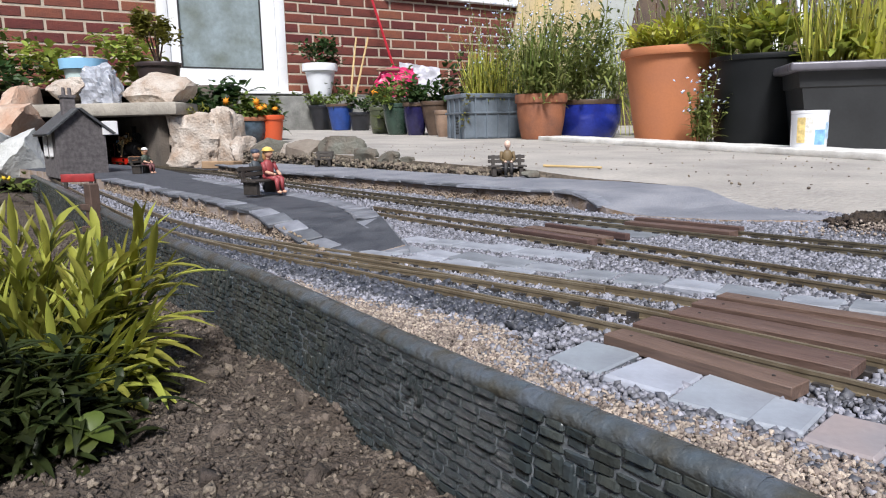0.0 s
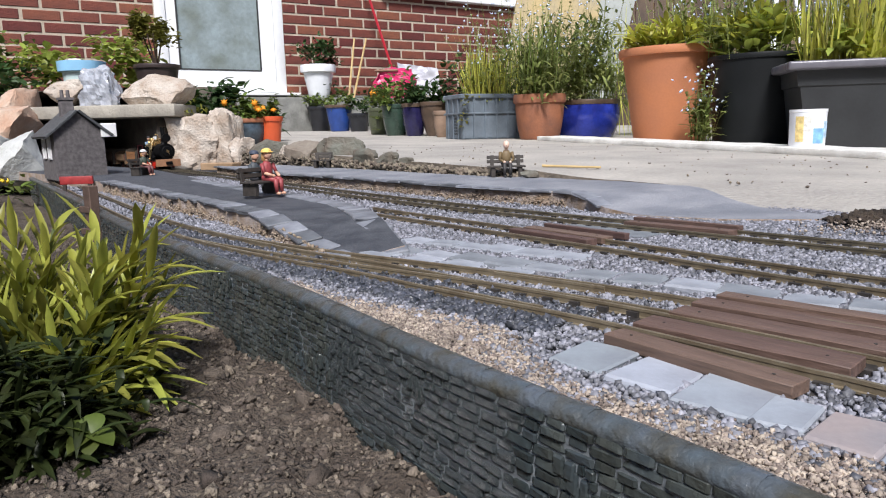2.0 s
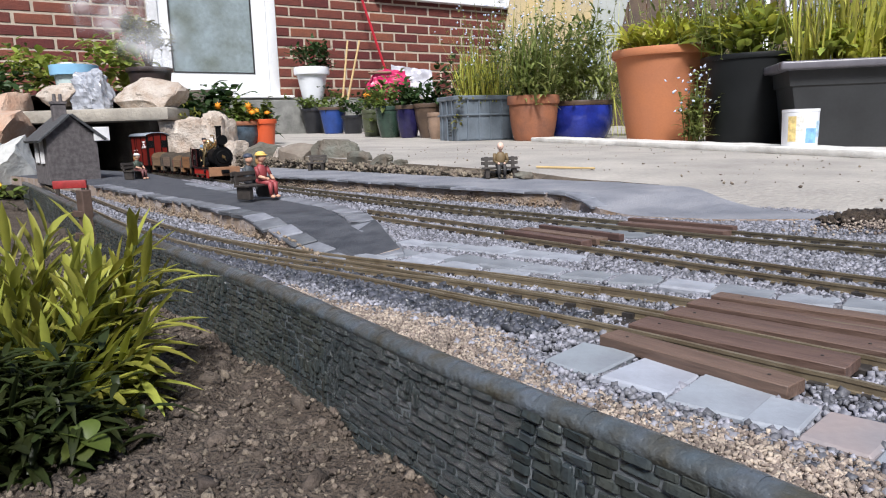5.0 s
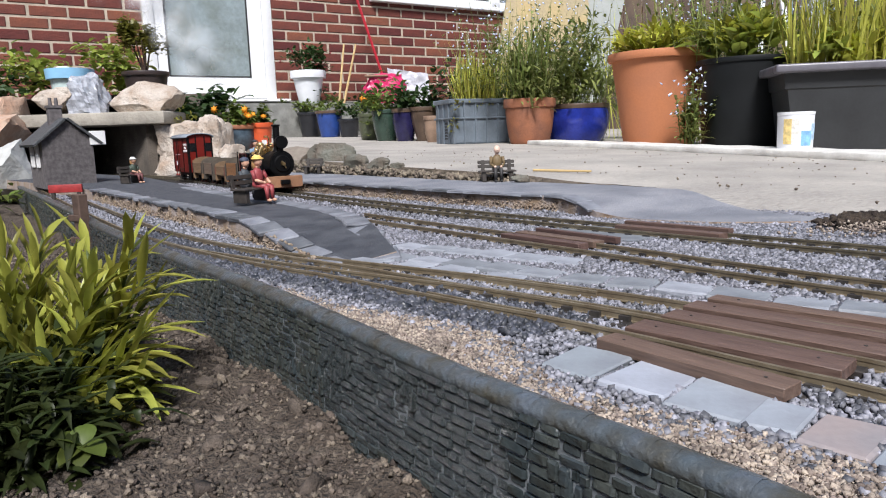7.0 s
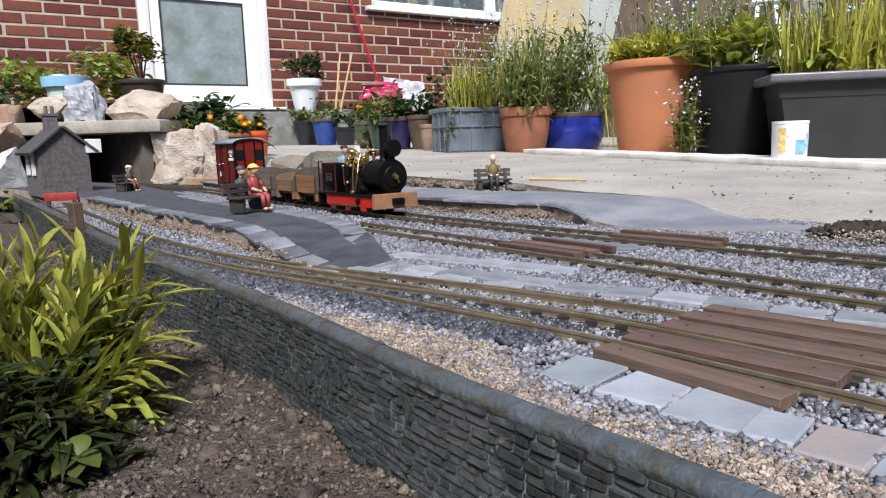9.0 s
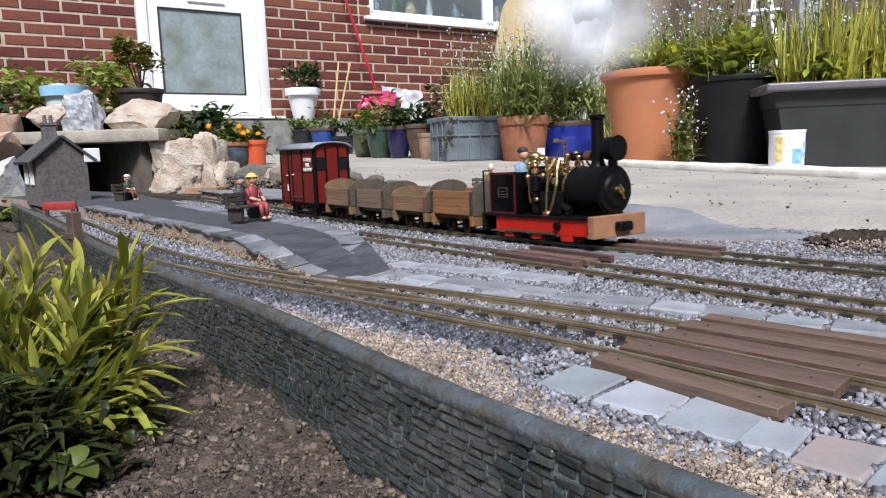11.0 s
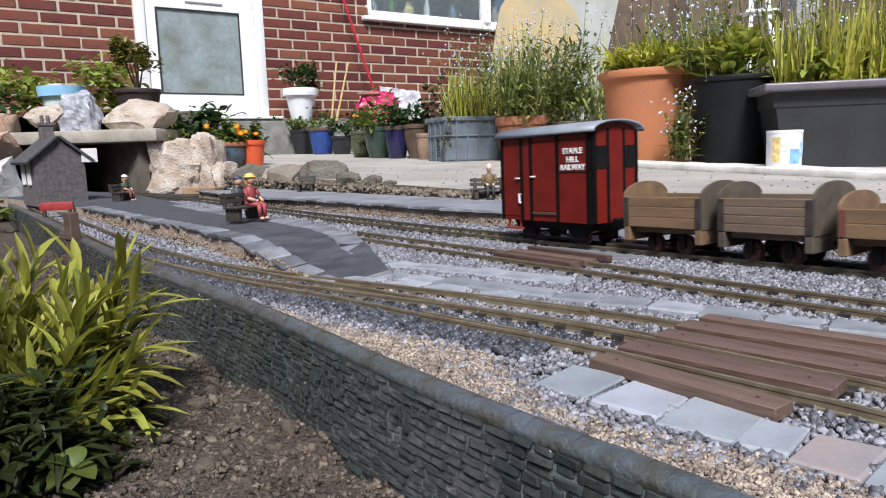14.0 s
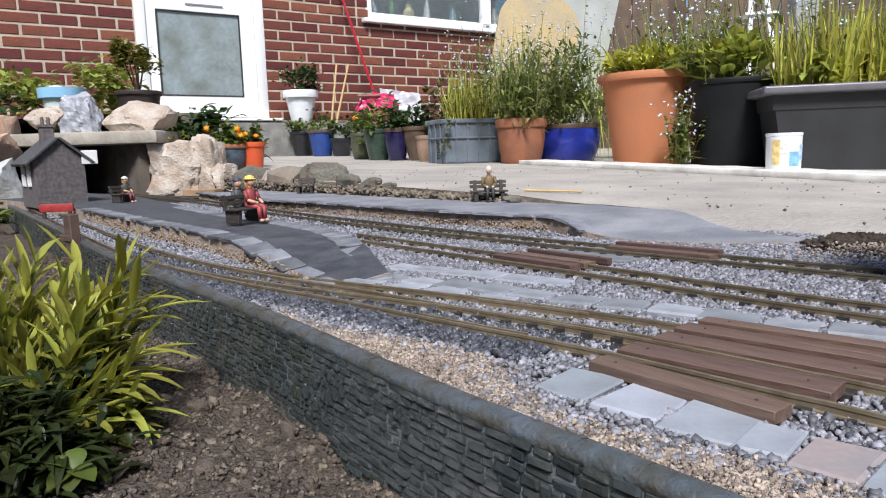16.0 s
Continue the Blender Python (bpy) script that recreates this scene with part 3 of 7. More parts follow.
# rough stone faces under the platform edges
for nm, line in (("platform_rubble", P1_NEAR[1:]), ("platform_rubble", P2_NEAR)):
    tab = arc_table(line)
    q = []
    for s in np.arange(0.0, tab[1][-1], 0.0007):
        for k in range(2):
            u = rng.uniform(0, 1)
            c, h = on_curve(tab, s, -0.001 + 0.0065 * u * u + 0.003 * noise.noise((s * 40, 0, 0)))
            q.append((c[0], c[1], 0.0145 * (1 - u)))
    q = np.array(q)
    ob = stones(nm, q[:, :2], q[:, 2] * np.clip((q[:, 1] - 0.5) * 8, 0.1, 1), 0.0009, RUBBLE, rng, 0.7, 2.0, banked=True)
    tagged(ob, "ochre and pinkish rubble facing below the platform edge", "rubble", kind="stuff")

# ---- slate slabs: a shared set of worn slab shapes
def slab_mesh(name, sx, sy, h, seed, material):
    r = random.Random(seed)
    bm = bmesh.new()
    vs = box(bm, -sx / 2, sx / 2, -sy / 2, sy / 2, -h, 0)
    for v in bm.verts:
        v.co.x += r.uniform(-0.07, 0.07) * sx
        v.co.y += r.uniform(-0.07, 0.07) * sy
    bmesh.ops.bevel(bm, geom=[e for e in bm.edges], offset=h * 0.22, segments=1, affect="EDGES")
    me = bpy.data.meshes.new(name)
    bm.to_mesh(me)
    bm.free()
    me.materials.append(material)
    return me


edge = thing("platform_edging", pose(0, 0, 0), "row of uneven grey slate slabs edging the low platform", "edging", kind="structure")
far_meshes = [slab_mesh("slab", 0.031 + 0.002 * (i % 3), 0.023 + 0.002 * (i % 2), 0.0048, i, SLATE_EDGE) for i in range(8)]
tab = arc_table(P1_NEAR[1:])
s = 0.0
while s < tab[1][-1] - 0.01:
    c, h = on_curve(tab, s, -0.009)
    o = new("slab", random.choice(far_meshes))
    o.parent = edge
    o.matrix_basis = lay(c[0], c[1], p1_z, 0.0022, math.degrees(math.atan2(h[1], h[0])) + random.uniform(-9, 9))
    s += 0.036
tab = arc_table(P1_FAR[:6])
s = 0.0
while s < tab[1][-1]:
    c, h = on_curve(tab, s, -0.012)
    o = new("slab", random.choice(far_meshes))
    o.parent = edge
    o.matrix_basis = lay(c[0], c[1], p1_z, 0.0008, math.degrees(math.atan2(h[1], h[0])) + random.uniform(-8, 8))
    s += 0.037
edge2 = thing("platform_edging", pose(0, 0, 0), "thin dark slate edging along the far platform", "edging", kind="structure")
tab = arc_table(P2_NEAR + [(0.165, 0.79)])
s = 0.0
thin = [slab_mesh("slab", 0.034, 0.02, 0.004, 20 + i, SLATE_EDGE) for i in range(4)]
while s < tab[1][-1]:
    c, h = on_curve(tab, s, -0.005)
    o = new("slab", random.choice(thin))
    o.parent = edge2
    o.matrix_basis = lay(c[0], c[1], p2_z, 0.0016, math.degrees(math.atan2(h[1], h[0])) + random.uniform(-4, 4))
    o.matrix_basis = on_bank(o.matrix_basis)
    s += 0.034

path = thing("slab_path", pose(0, 0, 0), "path of flat grey slate slabs set in the ballast", "path", kind="structure")
SLABS = []
for i in range(15):
    p = Vector((-0.066, 0.585)).lerp(Vector((0.30, 0.296)), i / 14)
    SLABS.append((p.x, p.y, -38 + random.uniform(-6, 6)))
for i in range(6):
    p = Vector((-0.035, 0.615)).lerp(Vector((0.085, 0.525)), i / 5)
    SLABS.append((p.x, p.y, -38 + random.uniform(-8, 8)))
for i in range(4):
    p = Vector((-0.05, 0.56)).lerp(Vector((0.05, 0.485)), i / 3)
    SLABS.append((p.x - 0.012, p.y - 0.012, -38 + random.uniform(-8, 8)))
path_meshes = [slab_mesh("slab", 0.0275 + 0.0015 * (i % 3), 0.0255, 0.006, 40 + i, SLATE_FAR) for i in range(6)]
for x, y, a in SLABS:
    o = new("slab", random.choice(path_meshes))
    o.parent = path
    o.matrix_basis = on_bank(pose(x, y, 0.0036 + random.uniform(-0.0006, 0.0008), random.uniform(-2, 2), random.uniform(-2, 2), a))
row = thing("slab_row", pose(0, 0, 0), "row of worn grey slate slabs beside the sand strip", "paving", kind="structure")
NEAR = [(0.058, 0.290, 46, 1.0, 0), (0.0785, 0.268, 45, 1.05, 0), (0.0985, 0.245, 44, 1.08, 0), (0.1095, 0.2265, 46, 0.68, 0), (0.124, 0.210, 44, 0.80, 1), (0.140, 0.194, 45, 0.95, 0), (0.157, 0.176, 43, 1, 0)]
for i, (x, y, a, k, w) in enumerate(NEAR):
    o = new("slab", slab_mesh("slab", 0.035 * k, 0.0265 * k, 0.0042, 60 + i, SLATE_WARM if w else SLATE))
    o.parent = row
    o.matrix_basis = pose(x, y, 0.0032, random.uniform(-2, 2), random.uniform(-2, 2), a)
    if w:
        o["label"] = "brownish slate slab"

# concrete pad at the far crossing
slab_poly("crossing_pad", [(0.075, 0.679), (0.14, 0.715), (0.215, 0.70), (0.23, 0.665), (0.16, 0.606)], lambda x, y: 0.003, -0.004, SLATE_FAR, "pale grey concrete pad between the tracks", "paving", kind="structure")

# ---- timber crossings
BOARDS = []


def crossing(label, rows):
    t = thing("board_crossing", pose(0, 0, 0), label, "level crossing")
    for (x0, y0), (x1, y1), w, z in rows:
        d = Vector((x1 - x0, y1 - y0))
        BOARDS.append((x0, y0, math.degrees(math.atan2(d.y, d.x)), d.length, w))
        p, q = bank(x0, y0, z), bank(x1, y1, z)
        d = q - p
        a = math.degrees(math.atan2(d.y, d.x))
        bm = bmesh.new()
        box(bm, 0, d.length, 0, w, -0.0055, 0, bevel=0.0004)
        bmesh.ops.subdivide_edges(bm, edges=[e for e in bm.edges if e.calc_length() > 0.05], cuts=6)
        for v in bm.verts:
            v.co += Vector((0, 0.0006 * noise.noise((v.co.x * 40 + x0 * 99, v.co.y * 40, 0)), 0.0003 * noise.noise((v.co.x * 60, v.co.y * 70, x0 * 50))))
        o = part("board", bm, BOARD, t)
        o.matrix_basis = Matrix.Translation(p) @ pose(0, 0, 0, 0, 0, a) @ pose(0, 0, 0, 0, -math.degrees(math.asin(d.z / d.length)), 0)
        for k in (0.12, 0.88):
            bm = bmesh.new()
            cyl(bm, (d.length * k, w / 2, 0.0003), (d.length * k, w / 2, -0.001), 0.0007, seg=8)
            part("nail", bm, SLEEPER, o)
    return t


crossing("crossing of dark brown timber boards laid along the rails", [
    ((0.0644, 0.3059), (0.1168, 0.2380), 0.0131, 0.0079), ((0.0810, 0.3211), (0.1459, 0.2541), 0.0183, 0.0084), ((0.1036, 0.3402), (0.1741, 0.2677), 0.0157, 0.0084),
    ((0.1203, 0.3573), (0.1998, 0.2783), 0.0152, 0.0084), ((0.1388, 0.3729), (0.2274, 0.2868), 0.0105, 0.0082)])
crossing("small crossing of brown boards on the siding", [((0.046, 0.640), (0.104, 0.565), 0.011, 0.0085), ((0.060, 0.650), (0.118, 0.575), 0.013, 0.0085), ((0.081, 0.664), (0.140, 0.588), 0.006, 0.0095)])
crossing("narrow brown boards between the far rails", [((0.160, 0.678), (0.232, 0.600), 0.012, 0.008), ((0.176, 0.704), (0.250, 0.624), 0.007, 0.0085)])

# ---- ballast: each stone is real, none on slabs, boards or platforms
BED = np.array(bed)


def local_boxes(pts, boxes, pad=0.0):
    res = np.zeros(len(pts), bool)
    for x0, y0, a, ln, w in boxes:
        c, s = math.cos(radians(a)), math.sin(radians(a))
        u = (pts[:, 0] - x0) * c + (pts[:, 1] - y0) * s
        v = -(pts[:, 0] - x0) * s + (pts[:, 1] - y0) * c
        res |= (u > -pad) & (u < ln + pad) & (v > -pad) & (v < w + pad)
    return res


def centred(x, y, a, sx, sy):
    c, s = math.cos(radians(a)), math.sin(radians(a))
    return (x - sx / 2 * c + sy / 2 * s, y - sx / 2 * s - sy / 2 * c, a, sx, sy)


slab_boxes = [centred(x, y, a, 0.027, 0.024) for x, y, a in SLABS] + [centred(x, y, a, 0.033 * k, 0.024 * k) for x, y, a, k, w in NEAR]
wall_x = lambda y: np.interp(y, WL[::-1, 1], WL[::-1, 0])
n = 190000
xy = np.r_[np.c_[rng.uniform(-0.85, 0.55, n), rng.uniform(-0.02, 1.7, n)], np.c_[rng.uniform(-0.3, 0.5, 190000), rng.uniform(0.0, 0.8, 190000)]]
ok = inside(xy, bed) & ~inside(xy, P1) & ~inside(xy, P2) & ~local_boxes(xy, BOARDS, 0.0) & ~local_boxes(xy, slab_boxes)
ok &= ~inside(xy, [(0.075, 0.679), (0.14, 0.715), (0.215, 0.70), (0.23, 0.665), (0.16, 0.606)])
xy = xy[ok]
off = xy[:, 0] - wall_x(xy[:, 1])
sandy = off < 0.041 + 0.020 * np.sin(xy[:, 1] * 31) * np.sin(xy[:, 1] * 13 + 1) + rng.normal(0, 0.006, len(xy)) - np.clip((xy[:, 1] - 0.36) * 0.45, 0, 0.06)
far = np.hypot(xy[:, 0], xy[:, 1]) > 0.75
bal = xy[~sandy]
dist = np.hypot(bal[:, 0], bal[:, 1])
near_b = bal[dist < 0.75]
far_b = bal[dist >= 0.75]
tagged(stones("ballast", near_b, rng.uniform(-0.0006, 0.0021, len(near_b)), 0.0016, BALLAST, rng, 0.8, 0.8, banked=True), "grey and bluish crushed stone ballast round the tracks", "ballast", kind="stuff")
tagged(stones("ballast_far", far_b, rng.uniform(-0.0006, 0.0016, len(far_b)), 0.0020, BALLAST, rng, 0.8, 0.8, banked=True), "grey crushed stone ballast by the platforms", "ballast", kind="stuff")
# sand strip inside the wall
m = 125000
t = rng.uniform(0.02, 0.62, m)
sx = wall_x(t) + rng.uniform(0.010, 0.085, m)
xy = np.c_[sx, t]
lim = 0.045 + 0.020 * np.sin(t * 31) * np.sin(t * 13 + 1) - np.clip((t - 0.36) * 0.45, 0, 0.06) + rng.normal(0, 0.004, m)
ok = (sx - wall_x(t) < lim + 0.012) & ~local_boxes(xy, BOARDS) & ~local_boxes(xy, slab_boxes)
xy = xy[ok]
tagged(stones("sand_strip", xy, rng.uniform(-0.0002, 0.0026, len(xy)), 0.00066, SAND, rng, 0.75, 1.5), "strip of tan sand and fine grit inside the wall", "sand", kind="stuff")
sand_poly = [(wall_x(y) + 0.004, y) for y in np.linspace(0.02, 0.42, 30)] + [(wall_x(y) + 0.045 + 0.020 * math.sin(y * 31) * math.sin(y * 13 + 1) - max(0, (y - 0.36) * 0.45), y) for y in np.linspace(0.42, 0.02, 30)]
slab_poly("sand_bed", sand_poly, lambda x, y: 0.0008, -0.003, SANDBED, "packed tan sand along the wall", "sand", kind="structure")
# black slate chips by the turnout
q = np.array([on_curve(LO_TAB, a, b)[0] for a, b in zip(rng.uniform(1.08, 1.66, 8000), rng.triangular(-0.034, 0.010, 0.027, 8000))])
q = q[~inside(q, P1) & ~local_boxes(q, slab_boxes, 0.003) & ~local_boxes(q, BOARDS, 0.003) & (q[:, 0] > wall_x(q[:, 1]) + 0.02)]
tagged(stones("slate_chips", q, rng.uniform(0.0012, 0.0028, len(q)), 0.0025, CHIP, rng, 0.45, 0.8, banked=True), "black slate chips in the ballast by the turnout", "ballast", kind="stuff")
# dark compost heap at the patio's edge, and scattered grit beside it
q = rng.normal(0, 1, (2600, 2)) * np.array([0.016, 0.008]) + np.array([0.392, 0.650])
hz = 0.007 + 0.007 * np.exp(-((q[:, 0] - 0.392) / 0.04) ** 2 - ((q[:, 1] - 0.655) / 0.03) ** 2) * rng.uniform(0.2, 1.0, len(q))
tagged(stones("compost_heap", q, hz, 0.0024, DARKSOIL, rng, 0.6, 1.2, banked=True), "low heap of dark crumbly compost on the patio edge", "compost heap", kind="stuff")
q = rng.normal(0, 1, (1500, 2)) * np.array([0.04, 0.016]) + np.array([0.40, 0.60])
tagged(stones("edge_grit", q, 0.006 + 0.006 * rng.uniform(0, 1, len(q)), 0.0009, SAND, rng, 0.8, 1.2, banked=True), "tan grit scattered at the patio's edge", "grit", kind="stuff")

# ---- model stone wall
def frame_on(tab, s):
    c, h = on_curve(tab, s)
    return c, h, math.degrees(math.atan2(h[1], h[0]))


WALL_TAB = arc_table(WALL_LINE)
wall = thing("wall_model", pose(0, 0, 0), "low dark grey-green model stone wall with a rounded coping", "wall", kind="structure")
V, Fc = [], []
ns = 130
for i in range(ns + 1):
    c, h, a = frame_on(WALL_TAB, WALL_TAB[1][-1] * i / ns)
    nx, ny = -h[1], h[0]
    for lat, z in ((-0.0016, -0.075), (-0.0016, 0.004), (0.012, 0.004), (0.012, -0.075)):
        V.append((c[0] + nx * lat, c[1] + ny * lat, z))
for i in range(ns):
    for k in range(3):
        Fc.append((4 * i + k, 4 * i + k + 1, 4 * i + 5 + k, 4 * i + 4 + k))
obj_from("core", V, Fc, WALLCORE, wall)
STONE_ME = []
for i in range(10):
    r = random.Random(100 + i)
    bm = bmesh.new()
    box(bm, -0.5, 0.5, -0.5, 0.5, -0.5, 0.5)
    for v in bm.verts:
        v.co += Vector((r.uniform(-0.05, 0.05), r.uniform(-0.10, 0.10), r.uniform(-0.09, 0.09)))
    bmesh.ops.bevel(bm, geom=list(bm.edges), offset=0.115, segments=1, affect="EDGES")
    me = bpy.data.meshes.new("stone")
    bm.to_mesh(me)
    bm.free()
    me.materials.append(WALLSTONE)
    STONE_ME.append(me)
rest_v, rest_f, parts_n = [], [], 0
for course in range(18):
    zc = 0.0024 - course * 0.0041
    s = random.uniform(0, 0.01)
    while s < WALL_TAB[1][-1] - 0.02:
        ln = random.uniform(0.0060, 0.0150)
        hgt = 0.0034
        if noise.noise((s * 17, course * 0.21, 4.0)) > 0.28:
            ln, hgt = random.uniform(0.0028, 0.0050), random.choice((0.0034, 0.0075))
        c, h, a = frame_on(WALL_TAB, s + ln / 2)
        mm = Matrix.Translation((c[0], c[1], zc - (hgt - 0.0034) / 2 + random.uniform(-0.0003, 0.0003))) @ pose(0, 0, 0, 0, 0, a) @ pose(0, 0, 0, random.uniform(-20, 2), 0, random.uniform(-3, 3)) @ Matrix.Diagonal((ln - 0.0007, 0.0044 + random.uniform(-0.0004, 0.0018) + (0.0010 if hgt > 0.005 else 0), hgt, 1))
        me = STONE_ME[random.randrange(10)]
        if -0.16 < c[0] < 0.02 and course < 12 and parts_n < 300 and c[1] < 0.36:
            o = new("stone", me)
            o.parent = wall
            o.matrix_basis = mm
            parts_n += 1
        else:
            i0 = len(rest_v)
            rest_v += [mm @ v.co for v in me.vertices]
            rest_f += [tuple(i0 + k for k in p.vertices) for p in me.polygons]
        s += ln
tagged(obj_from("stones", rest_v, rest_f, WALLSTONE_J, wall), "rows of small dark model stones", kind="stuff")
# coping: short rounded stones end to end
s, i = 0.0, 0
cap_prof = [(-0.0018, 0.0035), (-0.0026, 0.0050), (-0.0020, 0.0074), (0.0005, 0.0092), (0.004, 0.0098), (0.0075, 0.0088), (0.0102, 0.0056), (0.0108, 0.0)]
while s < WALL_TAB[1][-1] - 0.02:
    ln = random.uniform(0.006, 0.012) if s > 0.9 else random.uniform(0.012, 0.02)
    V, Fc = [], []
    k0 = random.uniform(0.985, 1.01)
    for j, (ds, k) in enumerate(((0.0, 0.99), (0.001, 1.0), (ln - 0.001, 1.0), (ln, 0.99))):
        c, h, a = frame_on(WALL_TAB, s + ds)
        nx, ny = -h[1], h[0]
        for lat, z in cap_prof:
            la, zz2 = 0.004 + (lat - 0.004) * (1 + (k - 1) * 0.4), z * (k if z > 0 else 1) * k0
            V.append((c[0] + nx * la, c[1] + ny * la, zz2))
    m = len(cap_prof)
    for j in range(3):
        for k in range(m - 1):
            Fc.append((j * m + k, j * m + k + 1, (j + 1) * m + k + 1, (j + 1) * m + k))
    obj_from("coping_stone", V, Fc, WALLCAP, wall, "", True)
    s += ln

# ---- patio of pale concrete
bm = bmesh.new()
A, S = arc_table(PATIO_LINE)
front = [(float(a[0] + 0.006 * noise.noise((a[0] * 25, a[1] * 25, 2))), float(a[1] + 0.006 * noise.noise((a[0] * 25, a[1] * 25, 7)))) for a in A]
poly = front + [(6.0, -1.0), (6.0, 9.0), (-3.0, 9.0)]

def edge_z(x, y):
    k = max(0.0, min(1.0, (x - 0.12) / 0.1))
    return patio_z(x, y) * (1 - k) + k * min(patio_z(x, y), p2_z(x, y) + 0.0012)


nfr = len(front)
top = [bm.verts.new((x, y, edge_z(x, y) if i < nfr else patio_z(x, y))) for i, (x, y) in enumerate(poly)]
bot = [bm.verts.new((x, y, -0.06)) for x, y in poly]
inner = [bm.verts.new((x + 0.10, y + 0.09, patio_z(x + 0.10, y + 0.09))) for x, y in front]
for i in range(nfr - 1):
    bm.faces.new((top[i], top[i + 1], inner[i + 1], inner[i]))
f = bm.faces.new([top[0]] + inner + top[nfr - 1:])
for i in range(len(poly)):
    j = (i + 1) % len(poly)
    q = bm.faces.new((bot[i], bot[j], top[j], top[i]))
    q.material_index = 1
bmesh.ops.triangulate(bm, faces=[f])
bmesh.ops.recalc_face_normals(bm, faces=bm.faces)
patio = part("patio", bm, PATIO, None, "", True, 25)
patio.data.materials.append(PATIO_EDGE)
tagged(patio, "pale weathered concrete patio with a broken edge", "patio", kind="structure")
# rubble along its broken edge
tab = arc_table([(-0.62, 2.05), (-0.42, 1.79), (-0.24, 1.575), (-0.10, 1.40), (0.036, 1.235), (0.10, 1.165)])
q = []
for s in np.arange(0, tab[1][-1], 0.0005):
    c, h = on_curve(tab, s, rng.uniform(-0.004, 0.018))
    hh = 0.008 + 0.024 * (1 - s / tab[1][-1])
    q.append((c[0], c[1], 0.018 + hh * rng.uniform(0, 1)))
q = np.array(q)
tagged(stones("patio_rubble", q[:, :2], q[:, 2], 0.0030, PATIO_EDGE, rng, 0.6, 1.8), "brown broken concrete and earth at the patio's edge", "rubble", kind="stuff")
# scattered grit on the concrete
q = np.c_[rng.uniform(-0.2, 0.9, 260), rng.uniform(0.6, 2.2, 260)]
q = q[inside(q, poly)]
tagged(stones("patio_grit", q, patio_z(q[:, 0], q[:, 1]) + 0.0006, 0.0018, PATIO_EDGE, rng, 0.6, 0.9), "small bits of grit on the concrete", "grit", kind="stuff")

# white-painted kerb
kerb = thing("kerb", pose(0, 0, 0), "white-painted concrete kerb with worn edges", "kerb", kind="structure")
k0, k1 = Vector((0.285, 2.56)), Vector((0.90, 1.09))
d = k1 - k0
bm = bmesh.new()
box(bm, 0, d.length, 0, 0.12, 0, 0.016, bevel=0.003, seg=2)
bmesh.ops.subdivide_edges(bm, edges=[e for e in bm.edges if e.calc_length() > 0.3], cuts=60)
for v in bm.verts:
    v.co += Vector((0, 0.004 * noise.noise((v.co.x * 14, v.co.z * 20, 0)), 0.002 * noise.noise((v.co.x * 20, v.co.y * 20, 4))))
o = part("kerb_stone", bm, WHITEPAINT, kerb)
a = math.degrees(math.atan2(d.y, d.x))
o.matrix_basis = Matrix.Translation((k0.x, k0.y, patio_z(*k0) - 0.001)) @ Euler((0, math.atan2(patio_z(*k0) - patio_z(*k1), d.length), radians(a)), "XYZ").to_matrix().to_4x4()

# ---- house: brick wall with openings, plinth, door and window
HM = Matrix.Translation(HOUSE_O) @ Euler((0, 0, radians(HOUSE_YAW))).to_matrix().to_4x4()
DX0, DX1, DZ0, DZ1 = -1.125, -0.222, 0.40, 2.47
WX0, WX1, WZ0, WZ1 = 0.645, 2.40, 1.205, 2.25
house = thing("wall_house", HM, "red brick house wall with pale mortar joints", "wall", kind="structure")
bm = bmesh.new()
for x0, x1, z0, z1 in ((-6, DX0, 0.36, 2.7), (DX1, WX0, 0.36, 2.7), (WX0, WX1, 0.36, WZ0), (WX1, 4.5, 0.36, 2.7), (DX0, DX1, DZ1, 2.7), (WX0, WX1, WZ1, 2.7)):
    box(bm, x0, x1, 0.002, 0.22, z0, z1)
part("mortar", bm, MORTAR, house, "", False)
bm = bmesh.new()
box(bm, -6, DX0 - 0.0, -0.02, 0.22, -0.1, 0.385, bevel=0.006)
box(bm, DX0, DX1, -0.01, 0.22, -0.1, 0.385, bevel=0.006)
box(bm, DX1, 4.5, -0.02, 0.22, -0.1, 0.385, bevel=0.006)
part("plinth", bm, PLINTH, house, "grey rendered plinth")
bme = bpy.data.meshes.new("brick")
bm = bmesh.new()
box(bm, -0.1045, 0.1045, -0.003, 0.03, -0.0300, 0.0300, bevel=0.003)
bm.to_mesh(bme)
bm.free()
bme.materials.append(BRICK)
half = bpy.data.meshes.new("brick")
bm = bmesh.new()
box(bm, -0.048, 0.048, -0.003, 0.03, -0.0300, 0.0300, bevel=0.003)
bm.to_mesh(half)
bm.free()
half.materials.append(BRICK)
rest_v, rest_f, nb = [], [], 0
Z_A = 1.1349
